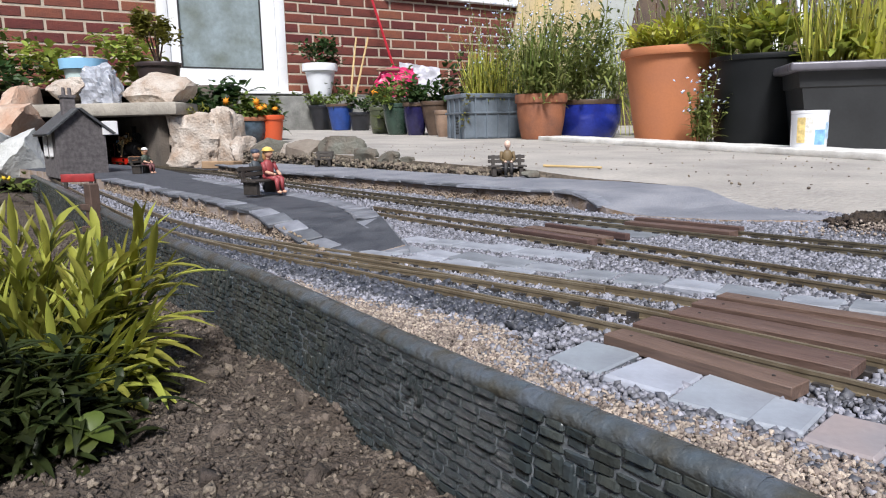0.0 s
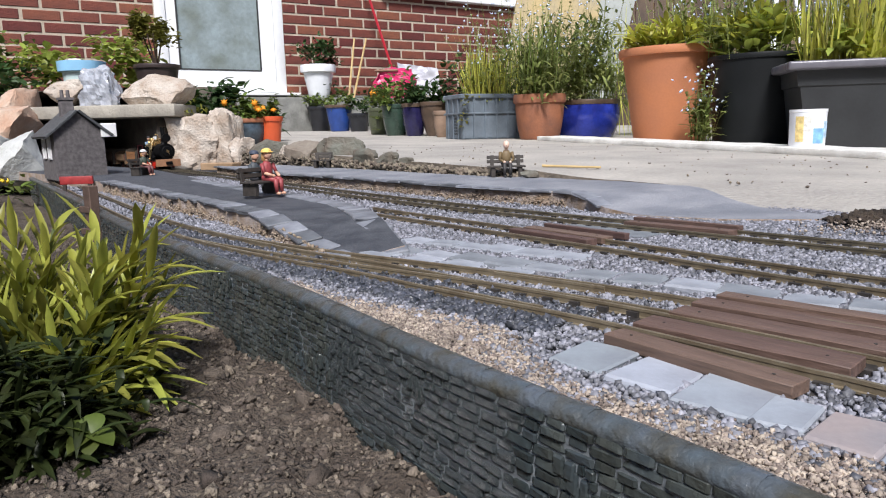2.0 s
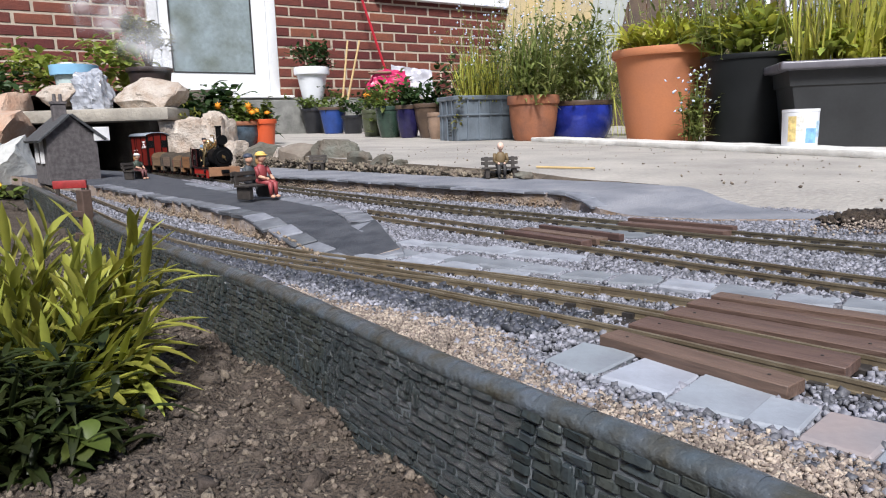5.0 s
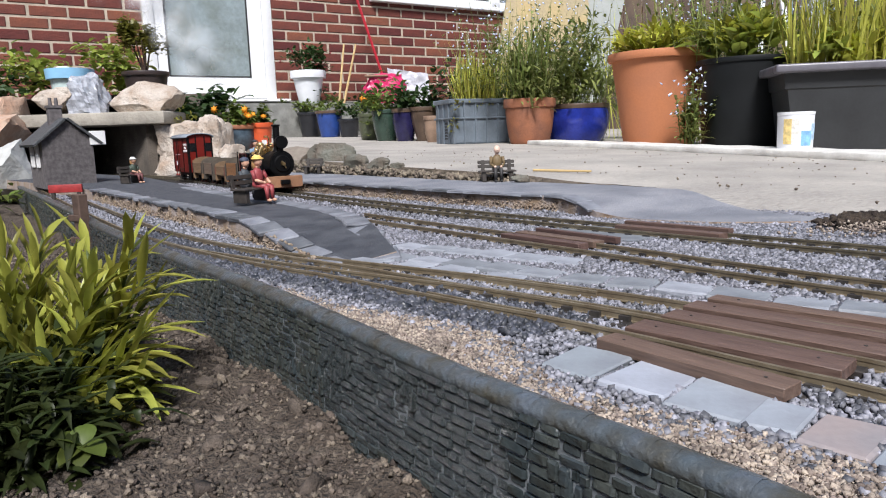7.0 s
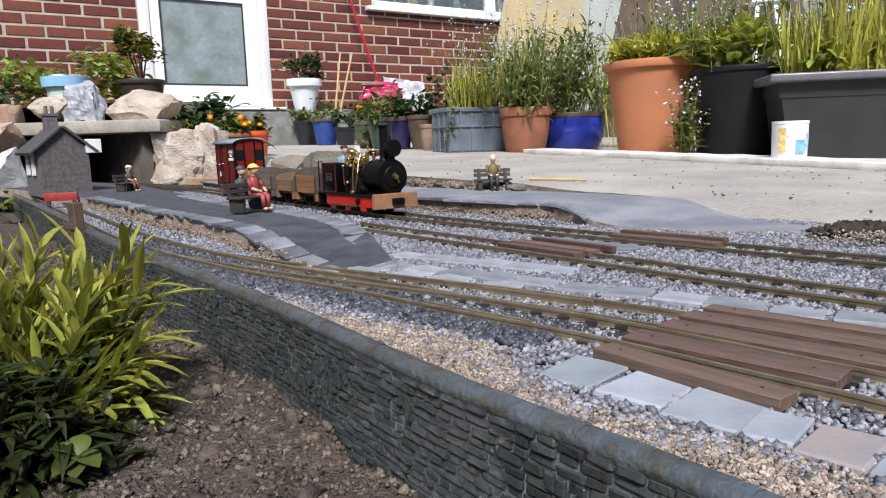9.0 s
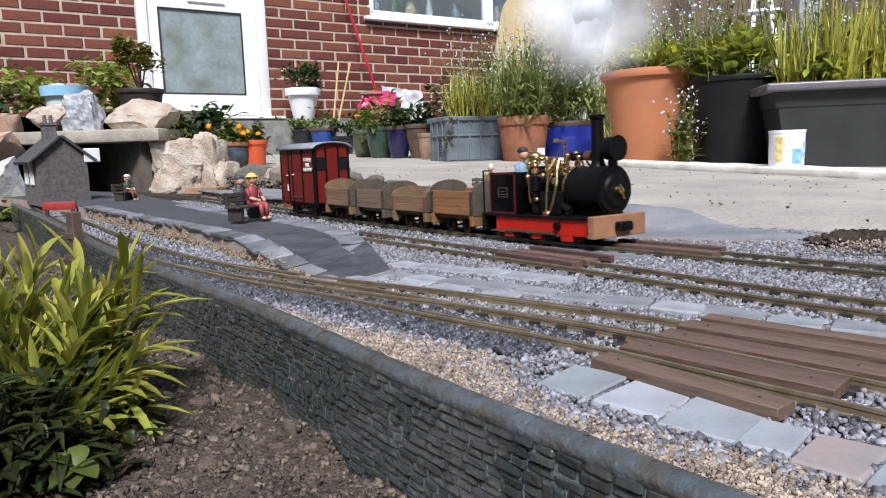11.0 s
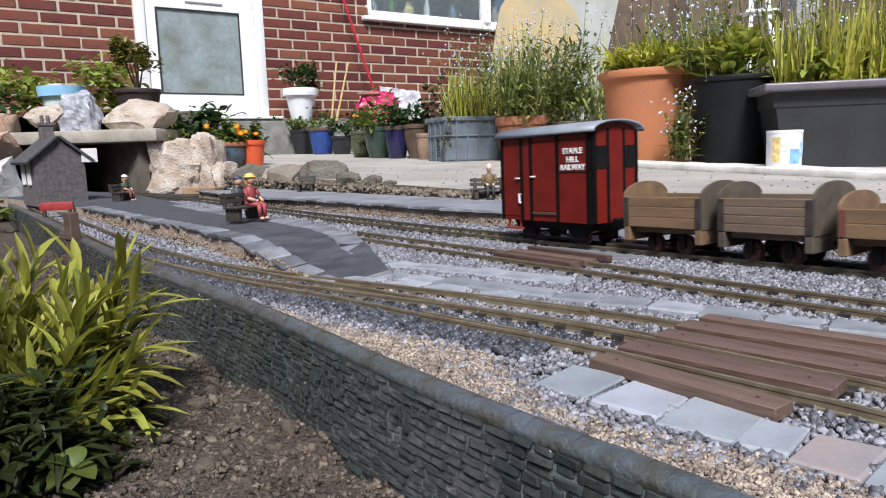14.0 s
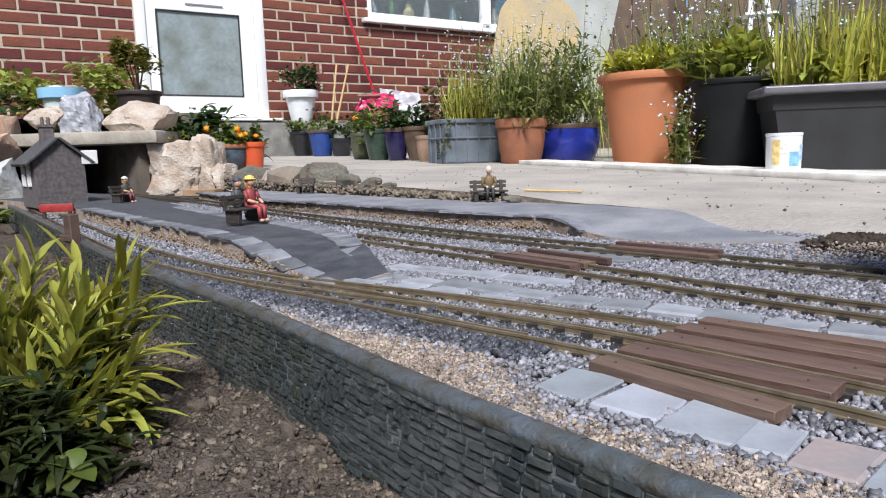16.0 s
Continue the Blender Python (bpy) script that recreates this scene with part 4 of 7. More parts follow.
for k in range(-20, 10):
    zc = Z_A - 0.0375 - k * 0.075
    if zc < 0.41 or zc > 2.66:
        continue
    for i in range(-22, 21):
        xc = (i + 0.5) * 0.225 + (0.1125 if (k % 2) else 0.0)
        pieces = [(xc, 0.1075, bme)]
        for ox0, ox1, oz0, oz1 in ((DX0, DX1, DZ0, DZ1), (WX0, WX1, WZ0, WZ1)):
            if oz0 - 0.02 < zc < oz1:
                nxt = []
                for px, hw, me in pieces:
                    if px + hw < ox0 + 0.012 or px - hw > ox1 - 0.012:
                        nxt.append((px, hw, me))
                    elif hw > 0.06:
                        for hx in (px - 0.0565, px + 0.0565):
                            if hx + 0.051 < ox0 + 0.03 or hx - 0.051 > ox1 - 0.03:
                                nxt.append((hx, 0.051, half))
                pieces = nxt
        for px, hw, me in pieces:
            dy = random.uniform(-0.0015, 0.0015)
            if nb < 300 and -2.3 < px < 2.1 and 0.4 < zc < 1.42:
                o = new("brick", me)
                o.parent = house
                o.matrix_basis = pose(px + random.uniform(-0.003, 0.003), dy, zc + random.uniform(-0.001, 0.001))
                nb += 1
            else:
                i0 = len(rest_v)
                rest_v += [v.co + Vector((px, dy, zc)) for v in me.vertices]
                rest_f += [tuple(i0 + q for q in p.vertices) for p in me.polygons]
tagged(obj_from("bricks", rest_v, rest_f, BRICK_J, house), "further courses of red brick", kind="stuff")

door = thing("door_1", HM, "white plastic back door with a frosted glass pane", "door", kind="structure")
bm = bmesh.new()
for x0, x1, z0, z1 in ((DX0, DX0 + 0.07, DZ0, DZ1), (DX1 - 0.07, DX1, DZ0, DZ1), (DX0 + 0.07, DX1 - 0.07, DZ1 - 0.07, DZ1)):
    box(bm, x0, x1, -0.012, 0.06, z0, z1, bevel=0.006, seg=2)
part("door_frame", bm, UPVC, door)
bm = bmesh.new()
PX0, PX1, PZ0, PZ1 = -0.985, -0.402, 0.56, 1.145
for x0, x1, z0, z1 in ((DX0 + 0.073, PX0, DZ0 + 0.01, DZ1 - 0.073), (PX1, DX1 - 0.073, DZ0 + 0.01, DZ1 - 0.073), (PX0, PX1, DZ0 + 0.01, PZ0), (PX0, PX1, PZ1, PZ1 + 0.13), (PX0, PX1, 2.2, DZ1 - 0.073)):
    box(bm, x0, x1, 0.004, 0.055, z0, z1, bevel=0.002)
leaf = part("door_leaf", bm, UPVC, door)
bm = bmesh.new()
for x0, x1, z0, z1 in ((PX0, PX0 + 0.008, PZ0, PZ1), (PX1 - 0.008, PX1, PZ0, PZ1), (PX0, PX1, PZ0, PZ0 + 0.008), (PX0, PX1, PZ1 - 0.008, PZ1)):
    box(bm, x0, x1, 0.0, 0.012, z0, z1)
part("gasket", bm, plain("black_rubber", (0.03, 0.03, 0.03), 0.6), leaf)
FROST = mat("frosted_glass", (0.33, 0.40, 0.43), 0.16, 0, 0.3, 5, 45, 0.7, 0.004, col2=(0.16, 0.18, 0.15), patch=0.9)
part("glass_pane", boxed(PX0, PX1, 0.012, 0.02, PZ0, PZ1), FROST, leaf, "obscured glass pane")
part("glass_pane", boxed(PX0, PX1, 0.012, 0.02, PZ1 + 0.13, 2.2), FROST, leaf, "obscured glass pane")
bm = bmesh.new()
box(bm, -0.78, -0.52, -0.003, 0.005, 1.19, 1.20)
part("letterbox_line", bm, plain("grey_seal", (0.25, 0.26, 0.27), 0.5), leaf)
part("door_sill", boxed(DX0 - 0.03, DX1 + 0.09, -0.07, 0.03, 0.382, 0.402, bevel=0.004), UPVC, door)

win = thing("window_1", HM, "white-framed kitchen window with things on its sill", "window", kind="structure")
bm = bmesh.new()
MX = 1.89
for x0, x1, z0, z1 in ((WX0, WX0 + 0.06, WZ0, WZ1), (WX1 - 0.06, WX1, WZ0, WZ1), (WX0, WX1, WZ0, WZ0 + 0.055), (WX0, WX1, WZ1 - 0.06, WZ1), (MX - 0.05, MX + 0.05, WZ0, WZ1)):
    box(bm, x0, x1, 0.0, 0.06, z0, z1, bevel=0.005)
part("window_frame", bm, UPVC, win)
part("window_sill", boxed(WX0 - 0.04, WX1 + 0.04, -0.06, 0.05, WZ0 - 0.035, WZ0 - 0.002, bevel=0.006), UPVC, win)
GLASS = plain("window_glass", (0.35, 0.4, 0.42), 0.03, 0, 0.1)
GLASS.node_tree.nodes["Principled BSDF"].inputs["Transmission Weight"].default_value = 0.9
for x0, x1 in ((WX0 + 0.05, MX - 0.04), (MX + 0.04, WX1 - 0.05)):
    o = part("pane", boxed(x0, x1, 0.028, 0.034, WZ0 + 0.05, WZ1 - 0.055), GLASS, win)
    o.visible_shadow = False
bm = bmesh.new()
box(bm, WX0 - 0.3, WX1 + 0.3, 0.9, 0.95, 0.9, 2.5)
tagged(part("kitchen_wall", bm, plain("room_wall", (0.55, 0.53, 0.48), 0.9), None), "pale wall inside the kitchen", "wall", kind="structure").matrix_basis = HM
bm = bmesh.new()
box(bm, WX0 - 0.02, WX1 + 0.02, 0.07, 0.24, WZ0 + 0.01, WZ0 + 0.03, bevel=0.003)
tagged(part("window_board", bm, UPVC, None), "white inner window board", "window board", kind="structure").matrix_basis = HM

# unseen plain walls behind and beside, added to block low sky light
BLOCKER = mat("sky_blocker", (0.11, 0.085, 0.06), 0.9, 0, 0.3, 6, 60, 0.5, 0.004)
for x0, x1, y0, y1 in ((-7, 7, -3.6, -3.5), (-7, -6.9, -3.5, 6), (6.9, 7, -3.5, 7)):
    tagged(part("sky_blocker", boxed(x0, x1, y0, y1, -0.1, 2.3), BLOCKER, None), "plain brown wall out of view, added to block low sky light", "fence", kind="structure")

# ---- tunnel mouth, rockery and mound
tunnel = thing("tunnel", pose(0, 0, 0), "rough tunnel mouth under a concrete slab and rocks", "tunnel", kind="structure")
o = part("lintel", boxed(-1.30, -0.838, 2.09, 2.27, 0.158, 0.196, bevel=0.006, seg=2), CONCRETE, tunnel, "grey concrete lintel slab")
bm = bmesh.new()
box(bm, 0, 1.0, 0, 0.03, -0.02, 0.157)
o = part("tunnel_wall", bm, TUNNEL, tunnel)
o.matrix_basis = pose(-0.892, 2.15, 0, 0, 0, 137)
bm = bmesh.new()
box(bm, 0, 1.0, -0.03, 0.0, -0.02, 0.157)
o = part("tunnel_wall", bm, TUNNEL, tunnel)
o.matrix_basis = pose(-1.17, 2.12, 0, 0, 0, 137)
bm = bmesh.new()
box(bm, -2.1, -1.0, 2.95, 3.0, -0.02, 0.30)
box(bm, -2.1, -2.05, 2.1, 3.0, -0.02, 0.30)
box(bm, -2.1, -1.30, 2.09, 2.12, -0.02, 0.157)
box(bm, -2.1, -1.29, 2.12, 2.95, 0.158, 0.19)
box(bm, -1.29, -0.96, 2.272, 2.95, 0.158, 0.19)
part("tunnel_back", bm, TUNNEL, tunnel)
bm = bmesh.new()
bmesh.ops.create_grid(bm, x_segments=50, y_segments=40, size=0.5)
for v in bm.verts:
    x, y = -2.1 + (v.co.x + 0.5) * 1.45, 2.28 + (v.co.y + 0.5) * 1.0
    e = min(1, (x + 2.1) / 0.2, (-0.95 - x) / 0.08)
    v.co = (x, y, 0.03 + 0.22 * max(0, e) ** 0.6 + 0.02 * noise.noise((x * 8, y * 8, 1)))
tagged(part("rockery_mound", bm, SOIL, None, "", True, 180), "earth mound over the tunnel", "mound", kind="structure")

o = part("rock", block_rock(0.150, 0.13, 0.155, 2), ROCKPALE, None, "", True, 30)
o.matrix_basis = pose(-0.815, 2.19, -0.005, 0, 0, 6)
tagged(o, "large pale cream block of rock beside the tunnel mouth", "rock", "tunnel rocks")
o = part("rock", block_rock(0.085, 0.10, 0.165, 5), ROCKPALE, None, "", True, 30)
o.matrix_basis = pose(-0.728, 2.20, -0.005, 0, 0, -12)
tagged(o, "tall pale cream rock leaning beside the tunnel", "rock", "tunnel rocks")
rock("rock", (-0.655, 2.10, -0.005), (0.085, 0.09, 0.098), ROCKPALE, 2, "pale upright rock beside the tunnel", -20, "tunnel rocks", 0.4, 0.6)
rock("rock", (-1.19, 2.16, 0.192), (0.15, 0.13, 0.085), ROCKPALE, 3, "pale cream rock on the lintel slab", 0, "lintel rocks", 0.5)
rock("rock", (-0.925, 2.18, 0.168), (0.225, 0.15, 0.122), ROCKPALE, 11, "large cream and grey rock on the lintel slab", 8, "lintel rocks", 0.5)
rock("rock", (-1.30, 2.06, 0.07), (0.14, 0.14, 0.13), ROCKRED, 5, "reddish brown rock stacked beside the tunnel", 30, "tunnel rocks")
rock("rock", (-1.38, 2.2, 0.15), (0.15, 0.14, 0.11), ROCKRED, 9, "reddish brown rock on the bank", 60, "tunnel rocks")
rock("rock", (-1.16, 1.83, -0.05), (0.16, 0.15, 0.175), ROCKWHITE, 6, "white quartz rock behind the cottage", 20, "tunnel rocks")
rock("rock", (-1.32, 1.95, -0.05), (0.16, 0.15, 0.19), ROCKWHITE, 8, "white quartz rock on the bank", 50, "tunnel rocks")
ROCKBROWN = mat("brown_slaty_rock", (0.17, 0.135, 0.105), 0.7, 0, 0.25, 16, 140, 0.6, 0.003, col2=(0.25, 0.22, 0.18))
# stones retaining the patio
for i, (x, y, sx, sy, sz, m, rz) in enumerate([(-0.52, 1.93, 0.11, 0.06, 0.075, ROCKGREY, 10), (-0.45, 1.86, 0.06, 0.05, 0.06, ROCKPALE, -30), (-0.40, 1.79, 0.105, 0.05, 0.070, ROCKBROWN, -30),
                                              (-0.285, 1.685, 0.135, 0.04, 0.078, ROCKGREY, -15), (-0.155, 1.485, 0.085, 0.03, 0.046, ROCKGREY, -45), (-0.105, 1.42, 0.034, 0.02, 0.036, ROCKGREY, -30),
                                              (-0.205, 1.565, 0.08, 0.03, 0.052, ROCKGREY, -50), (0.115, 1.13, 0.03, 0.018, 0.014, ROCKGREY, 10)]):
    rock("edging_rock", (x, y, 0.012 if y > 1.2 else 0.0185), (sx, sy, sz), m, 30 + i, "grey-green slaty rock holding the patio's edge", rz, "patio edge rocks", 0.3, 0.5)

bm = bmesh.new()
box(bm, -0.055, 0.055, -0.02, 0.02, 0, 0.02, bevel=0.002)
blk = part("brown_block", bm, CARD, None)
blk.matrix_basis = pose(-0.655, 1.92, 0.005, 0, 0, -22)
tagged(blk, "plain brown wooden block lying by the track", "block")

# ---- model cottage
cot = thing("model_cottage", pose(-0.852, 1.47, 0.012, 0, 0, 40), "grey brick model cottage with slate roof and chimney", "model house")
W, D, HE, HR = 0.099, 0.15, 0.102, 0.144
V = [(0, 0, 0), (W, 0, 0), (W, D, 0), (0, D, 0), (0, 0, HE), (W, 0, HE), (W, D, HE), (0, D, HE), (W / 2, 0, HR), (W / 2, D, HR)]
Fc = [(0, 1, 5, 8, 4), (1, 2, 6, 5), (2, 3, 7, 9, 6), (3, 0, 4, 7), (4, 8, 9, 7), (5, 6, 9, 8)]
obj_from("wall", V, Fc, CBRICK, cot)
# brick courses on the gable
bm = bmesh.new()
for k in range(36):
    z = 0.002 + k * 0.0042
    wd = W if z < HE else W * (HR - z) / (HR - HE)
    if wd < 0.012:
        break
    x = (W - wd) / 2 + (0.004 if k % 2 else 0)
    while x < (W + wd) / 2 - 0.004:
        box(bm, x + 0.0004, min(x + 0.0076, (W + wd) / 2), -0.0007, 0.001, z, z + 0.0036)
        x += 0.008
part("gable_bricks", bm, CBRICK, cot, "", False)
for sd in (-1, 1):
    bm = bmesh.new()
    ln = math.hypot(W / 2, HR - HE) + 0.02
    box(bm, 0, ln, -0.010, D + 0.01, 0, 0.004, bevel=0.0008)
    o = part("roof", bm, CROOF, cot)
    for k in range(9):
        part("slate_course", boxed(0.002 + k * ln / 9, 0.002 + (k + 0.92) * ln / 9, -0.0105, D + 0.0105, 0.004, 0.0052), CROOF, o)
    an = math.degrees(math.atan2(HR - HE, W / 2))
    o.matrix_basis = Matrix.Translation((W / 2, 0, HR + 0.002)) @ (pose(0, 0, 0, 0, an, 0) if sd > 0 else pose(0, 0, 0, 0, 180 - an, 0) @ pose(0, 0, -0.004))
bm = bmesh.new()
box(bm, W - 0.006, W + 0.026, -0.006, 0.001, HE - 0.012, HE + 0.018, bevel=0.001)
part("bargeboard", bm, CWHITE, cot, "white painted board under the eave")
bm = bmesh.new()
box(bm, 0.030, 0.056, 0.05, 0.076, HR - 0.035, HR + 0.028, bevel=0.001)
box(bm, 0.028, 0.058, 0.048, 0.078, HR + 0.028, HR + 0.033)
chim = part("chimney", bm, CBRICK, cot)
for x in (0.037, 0.049):
    bm = bmesh.new()
    cyl(bm, (x, 0.063, HR + 0.033), (x, 0.063, HR + 0.05), 0.0042, 0.0034, 10)
    part("chimney_pot", bm, CBRICK, chim)
for y in (0.035, 0.095):
    bm = bmesh.new()
    for a, b in ((0, 0.003), (0.0135, 0.0165), (0.027, 0.03)):
        box(bm, -0.003, 0, y + a, y + b, 0.045, 0.095)
    for a in (0.045, 0.068, 0.092):
        box(bm, -0.003, 0, y, y + 0.03, a, a + 0.003)
    fr = part("window_frame", bm, CWHITE, cot)
    part("window_pane", boxed(-0.0012, -0.0002, y + 0.001, y + 0.029, 0.046, 0.094), plain("model_glass", (0.10, 0.11, 0.12), 0.1), fr)
# track through the near side of the cottage: red bench and buffer post
bn = thing("red_bench", pose(-0.718, 1.30, -0.001, 0, 0, 12), "small red painted buffer stop at the end of the near track", "buffer stop")
part("beam", boxed(-0.029, 0.029, -0.004, 0.004, 0.0165, 0.0315, bevel=0.0012, seg=2), REDPAINT, bn)
for x in (-0.022, 0.022):
    part("upright", boxed(x - 0.003, x + 0.003, -0.003, 0.003, -0.002, 0.018, bevel=0.0006), BENCH, bn)
post = thing("gate_post", pose(-0.460, 0.862, -0.05, 0, 0, -35), "weathered brown wooden post and rail at a gap in the wall", "post")
part("upright", boxed(-0.008, 0.008, -0.006, 0.006, 0.0, 0.0917, bevel=0.001), POSTWOOD, post)
o = part("rail", boxed(-0.004, 0.004, -0.003, 0.003, 0, 0.075, bevel=0.0008), POSTWOOD, post)
o.matrix_basis = pose(-0.011, 0.006, 0.006, 0, 6, 0)
for z in (0.03, 0.058):
    part("crosspiece", boxed(-0.019, 0.006, -0.0075, -0.0045, z, z + 0.008, bevel=0.0006), POSTWOOD, post)

# ---- benches and model figures
def bench(m, label, w=0.05):
    b = thing("bench", m, label, "bench", "model benches")
    for k in range(3):
        part("seat_slat", boxed(-w / 2, w / 2, -0.014 + k * 0.0085, -0.0065 + k * 0.0085, 0.0155, 0.018, bevel=0.0005), BENCH, b)
    for z in (0.022, 0.029):
        o = part("back_slat", boxed(-w / 2, w / 2, 0, 0.0025, 0, 0.0055, bevel=0.0005), BENCH, b)
        o.matrix_basis = pose(0, 0.0125, z, -10, 0, 0)
    for x in (-w * 0.36, w * 0.36):
        part("leg", boxed(x - 0.0035, x + 0.0035, -0.012, 0.010, 0, 0.0155, bevel=0.0006), BENCH, b)
        o = part("back_post", boxed(x - 0.003, x + 0.003, 0, 0.003, 0, 0.018, bevel=0.0005), BENCH, b)
        o.matrix_basis = pose(0, 0.0105, 0.0175, -10, 0, 0)
    return b


bench(pose(-0.252, 0.885, 0.0235, 0, 0, 62), "dark wooden model bench on the low platform", 0.052)
bench(pose(0.080, 1.172, 0.0205, 0, 0, 3), "dark wooden model bench on the far platform", 0.062)
bench(pose(-0.312, 1.61, 0.0205, 0, 0, -4), "empty dark model bench on the far platform", 0.042)
bench(pose(-0.668, 1.46, 0.0205, 0, 0, 70), "dark model bench near the tunnel", 0.04)


def figure(name, m, label, body, legs, head_col, hat, seated=True, h=1.0, brim=False):
    """A toy figure: one plain mesh of simple rounded shapes."""
    bm = bmesh.new()
    sets = []
    def put(vs, k):
        for f in {f for v in vs if v.is_valid for f in v.link_faces}:
            f.material_index = k
    put(ball(bm, (0, 0.0015, 0.031), 0.0085, 1.0, 0.72, 1.5), 0)
    put(ball(bm, (0, 0.001, 0.0215), 0.0085, 1.0, 0.9, 0.7), 1 if seated else 0)
    for sx in (-1, 1):
        put(cyl(bm, (sx * 0.0042, 0, 0.020), (sx * 0.0044, -0.016, 0.0195), 0.0038, 0.0031, 10), 1)
        put(cyl(bm, (sx * 0.0044, -0.016, 0.0205), (sx * 0.0044, -0.017, 0.004), 0.0032, 0.0022, 10), 1)
        put(ball(bm, (sx * 0.0044, -0.0195, 0.0028), 0.0025, 0.9, 1.8, 0.9, 1), 3 if brim else 1)
        put(cyl(bm, (sx * 0.0092, 0.001, 0.039), (sx * 0.0105, -0.004, 0.028), 0.0026, 0.0022, 8), 0)
        put(cyl(bm, (sx * 0.0105, -0.004, 0.028), (sx * 0.005, -0.013, 0.0245), 0.0021, 0.0018, 8), 3 if brim else 0)
        put(ball(bm, (sx * 0.0045, -0.0137, 0.0243), 0.0022, sub=1), 3)
    put(cyl(bm, (0, 0.001, 0.042), (0, 0.0, 0.046), 0.0028, 0.0028, 8), 3)
    put(ball(bm, (0, -0.0008, 0.0505), 0.0058, 0.88, 0.98, 1.15), 3)
    put(ball(bm, (0, -0.0062, 0.0500), 0.0011, sub=1), 3)
    if hat:
        put(ball(bm, (0, 0.0008, 0.0545), 0.0062, 1.0, 1.05, 0.62), 2)
        put(ball(bm, (0, 0.0, 0.0535), 0.0082 if brim else 0.0066, 1, 1, 0.18), 2)
        if brim:
            put(ball(bm, (0, 0.0042, 0.047), 0.0052, 1.05, 0.6, 1.5), 4)
    me = bpy.data.meshes.new(name)
    bm.to_mesh(me)
    bm.free()
    for c in (body, legs, hat or head_col, head_col, plain("toy_hair", (0.36, 0.2, 0.08), 0.6)):
        me.materials.append(c)
    me.polygons.foreach_set("use_smooth", [True] * len(me.polygons))
    ob = new(name, me)
    ob.matrix_basis = m @ Matrix.Diagonal((h, h, h, 1))
    return tagged(ob, label, "model figure")


DRESS = plain("toy_red_dress", (0.30, 0.055, 0.06), 0.55)
figure("model_figure", pose(-0.2435, 0.8925, 0.0225, 0, 0, 62), "painted toy figure in red with a straw hat, seated", DRESS, DRESS, SKIN, plain("straw_hat", (0.75, 0.50, 0.14), 0.7), h=1.03, brim=True)
figure("model_figure", pose(0.080, 1.166, 0.0195, 0, 0, 3), "painted toy figure in a brown jacket, seated on a bench", plain("toy_brown", (0.17, 0.12, 0.06), 0.6), plain("toy_dark", (0.03, 0.028, 0.028), 0.6), plain("toy_pale_face", (0.72, 0.5, 0.40), 0.5), None, h=1.06)
figure("model_figure", pose(-0.660, 1.463, 0.0195, 0, 0, 70), "painted toy figure with a white hat, seated near the tunnel", plain("toy_green", (0.06, 0.08, 0.06), 0.6), plain("toy_maroon", (0.14, 0.05, 0.05), 0.6), SKIN, plain("toy_white_hat", (0.7, 0.7, 0.68), 0.6), h=0.95, brim=True)
figure("model_figure", pose(-0.268, 0.921, 0.0225, 0, 0, 62), "painted toy figure in dark grey, seated on the bench", plain("toy_grey", (0.06, 0.07, 0.08), 0.6), plain("toy_dark2", (0.04, 0.04, 0.045), 0.6), SKIN, plain("toy_blue_hat", (0.05, 0.06, 0.09), 0.6), h=0.98)

# ---- foliage
G_YELLOW = leaf_mat("leaf_yellow_green", (0.43, 0.41, 0.075), (0.25, 0.28, 0.06), 0.32)
G_MID = leaf_mat("leaf_mid_green", (0.18, 0.23, 0.05), (0.075, 0.115, 0.028))
G_LIME = leaf_mat("leaf_lime", (0.60, 0.58, 0.09), (0.40, 0.43, 0.07))
G_LIGHT = leaf_mat("leaf_light_green", (0.38, 0.42, 0.08), (0.22, 0.28, 0.06))
G_DARK = leaf_mat("leaf_dark_green", (0.055, 0.10, 0.03), (0.03, 0.06, 0.02))
G_GRASS = leaf_mat("leaf_grass", (0.68, 0.62, 0.12), (0.34, 0.38, 0.08))
G_GREY = leaf_mat("leaf_grey_green", (0.31, 0.34, 0.105), (0.14, 0.175, 0.055))
G_OLIVE = leaf_mat("leaf_olive", (0.26, 0.24, 0.05), (0.14, 0.14, 0.035))
F_BLUE = plain("petal_blue", (0.62, 0.70, 0.90), 0.6)
F_ORANGE = plain("petal_orange", (0.85, 0.30, 0.015), 0.6)
F_YELLOW = plain("petal_yellow", (0.80, 0.55, 0.03), 0.6)
F_RED = plain("petal_red", (0.22, 0.02, 0.03), 0.6)
STEM = leaf_mat("stem_green", (0.14, 0.17, 0.06), (0.09, 0.12, 0.04))


def bush(parent, c, r, hgt, n, ln, w, material, seed, label="leaf clump", up=0.5, droop=0.5):
    """A clump of leaves spread unevenly over an ellipsoid, with gaps."""
    rg = random.Random(seed)
    items = []
    lobes = [(Vector((rg.gauss(0, 0.5), rg.gauss(0, 0.5), rg.uniform(0.1, 0.9))), rg.uniform(0.35, 0.65)) for _ in range(9)]
    while len(items) < n:
        o, k = lobes[rg.randrange(9)]
        p = o + Vector((rg.gauss(0, 1), rg.gauss(0, 1), rg.gauss(0, 0.7))) * k * 0.42
        if p.z < -0.05 or p.xy.length > 1.25:
            continue
        b = Vector((c[0] + p.x * r, c[1] + p.y * r, c[2] + p.z * hgt))
        d = Vector((p.x, p.y, 0)) * 0.8 + Vector((rg.gauss(0, 0.6), rg.gauss(0, 0.6), up + rg.gauss(0, 0.4)))
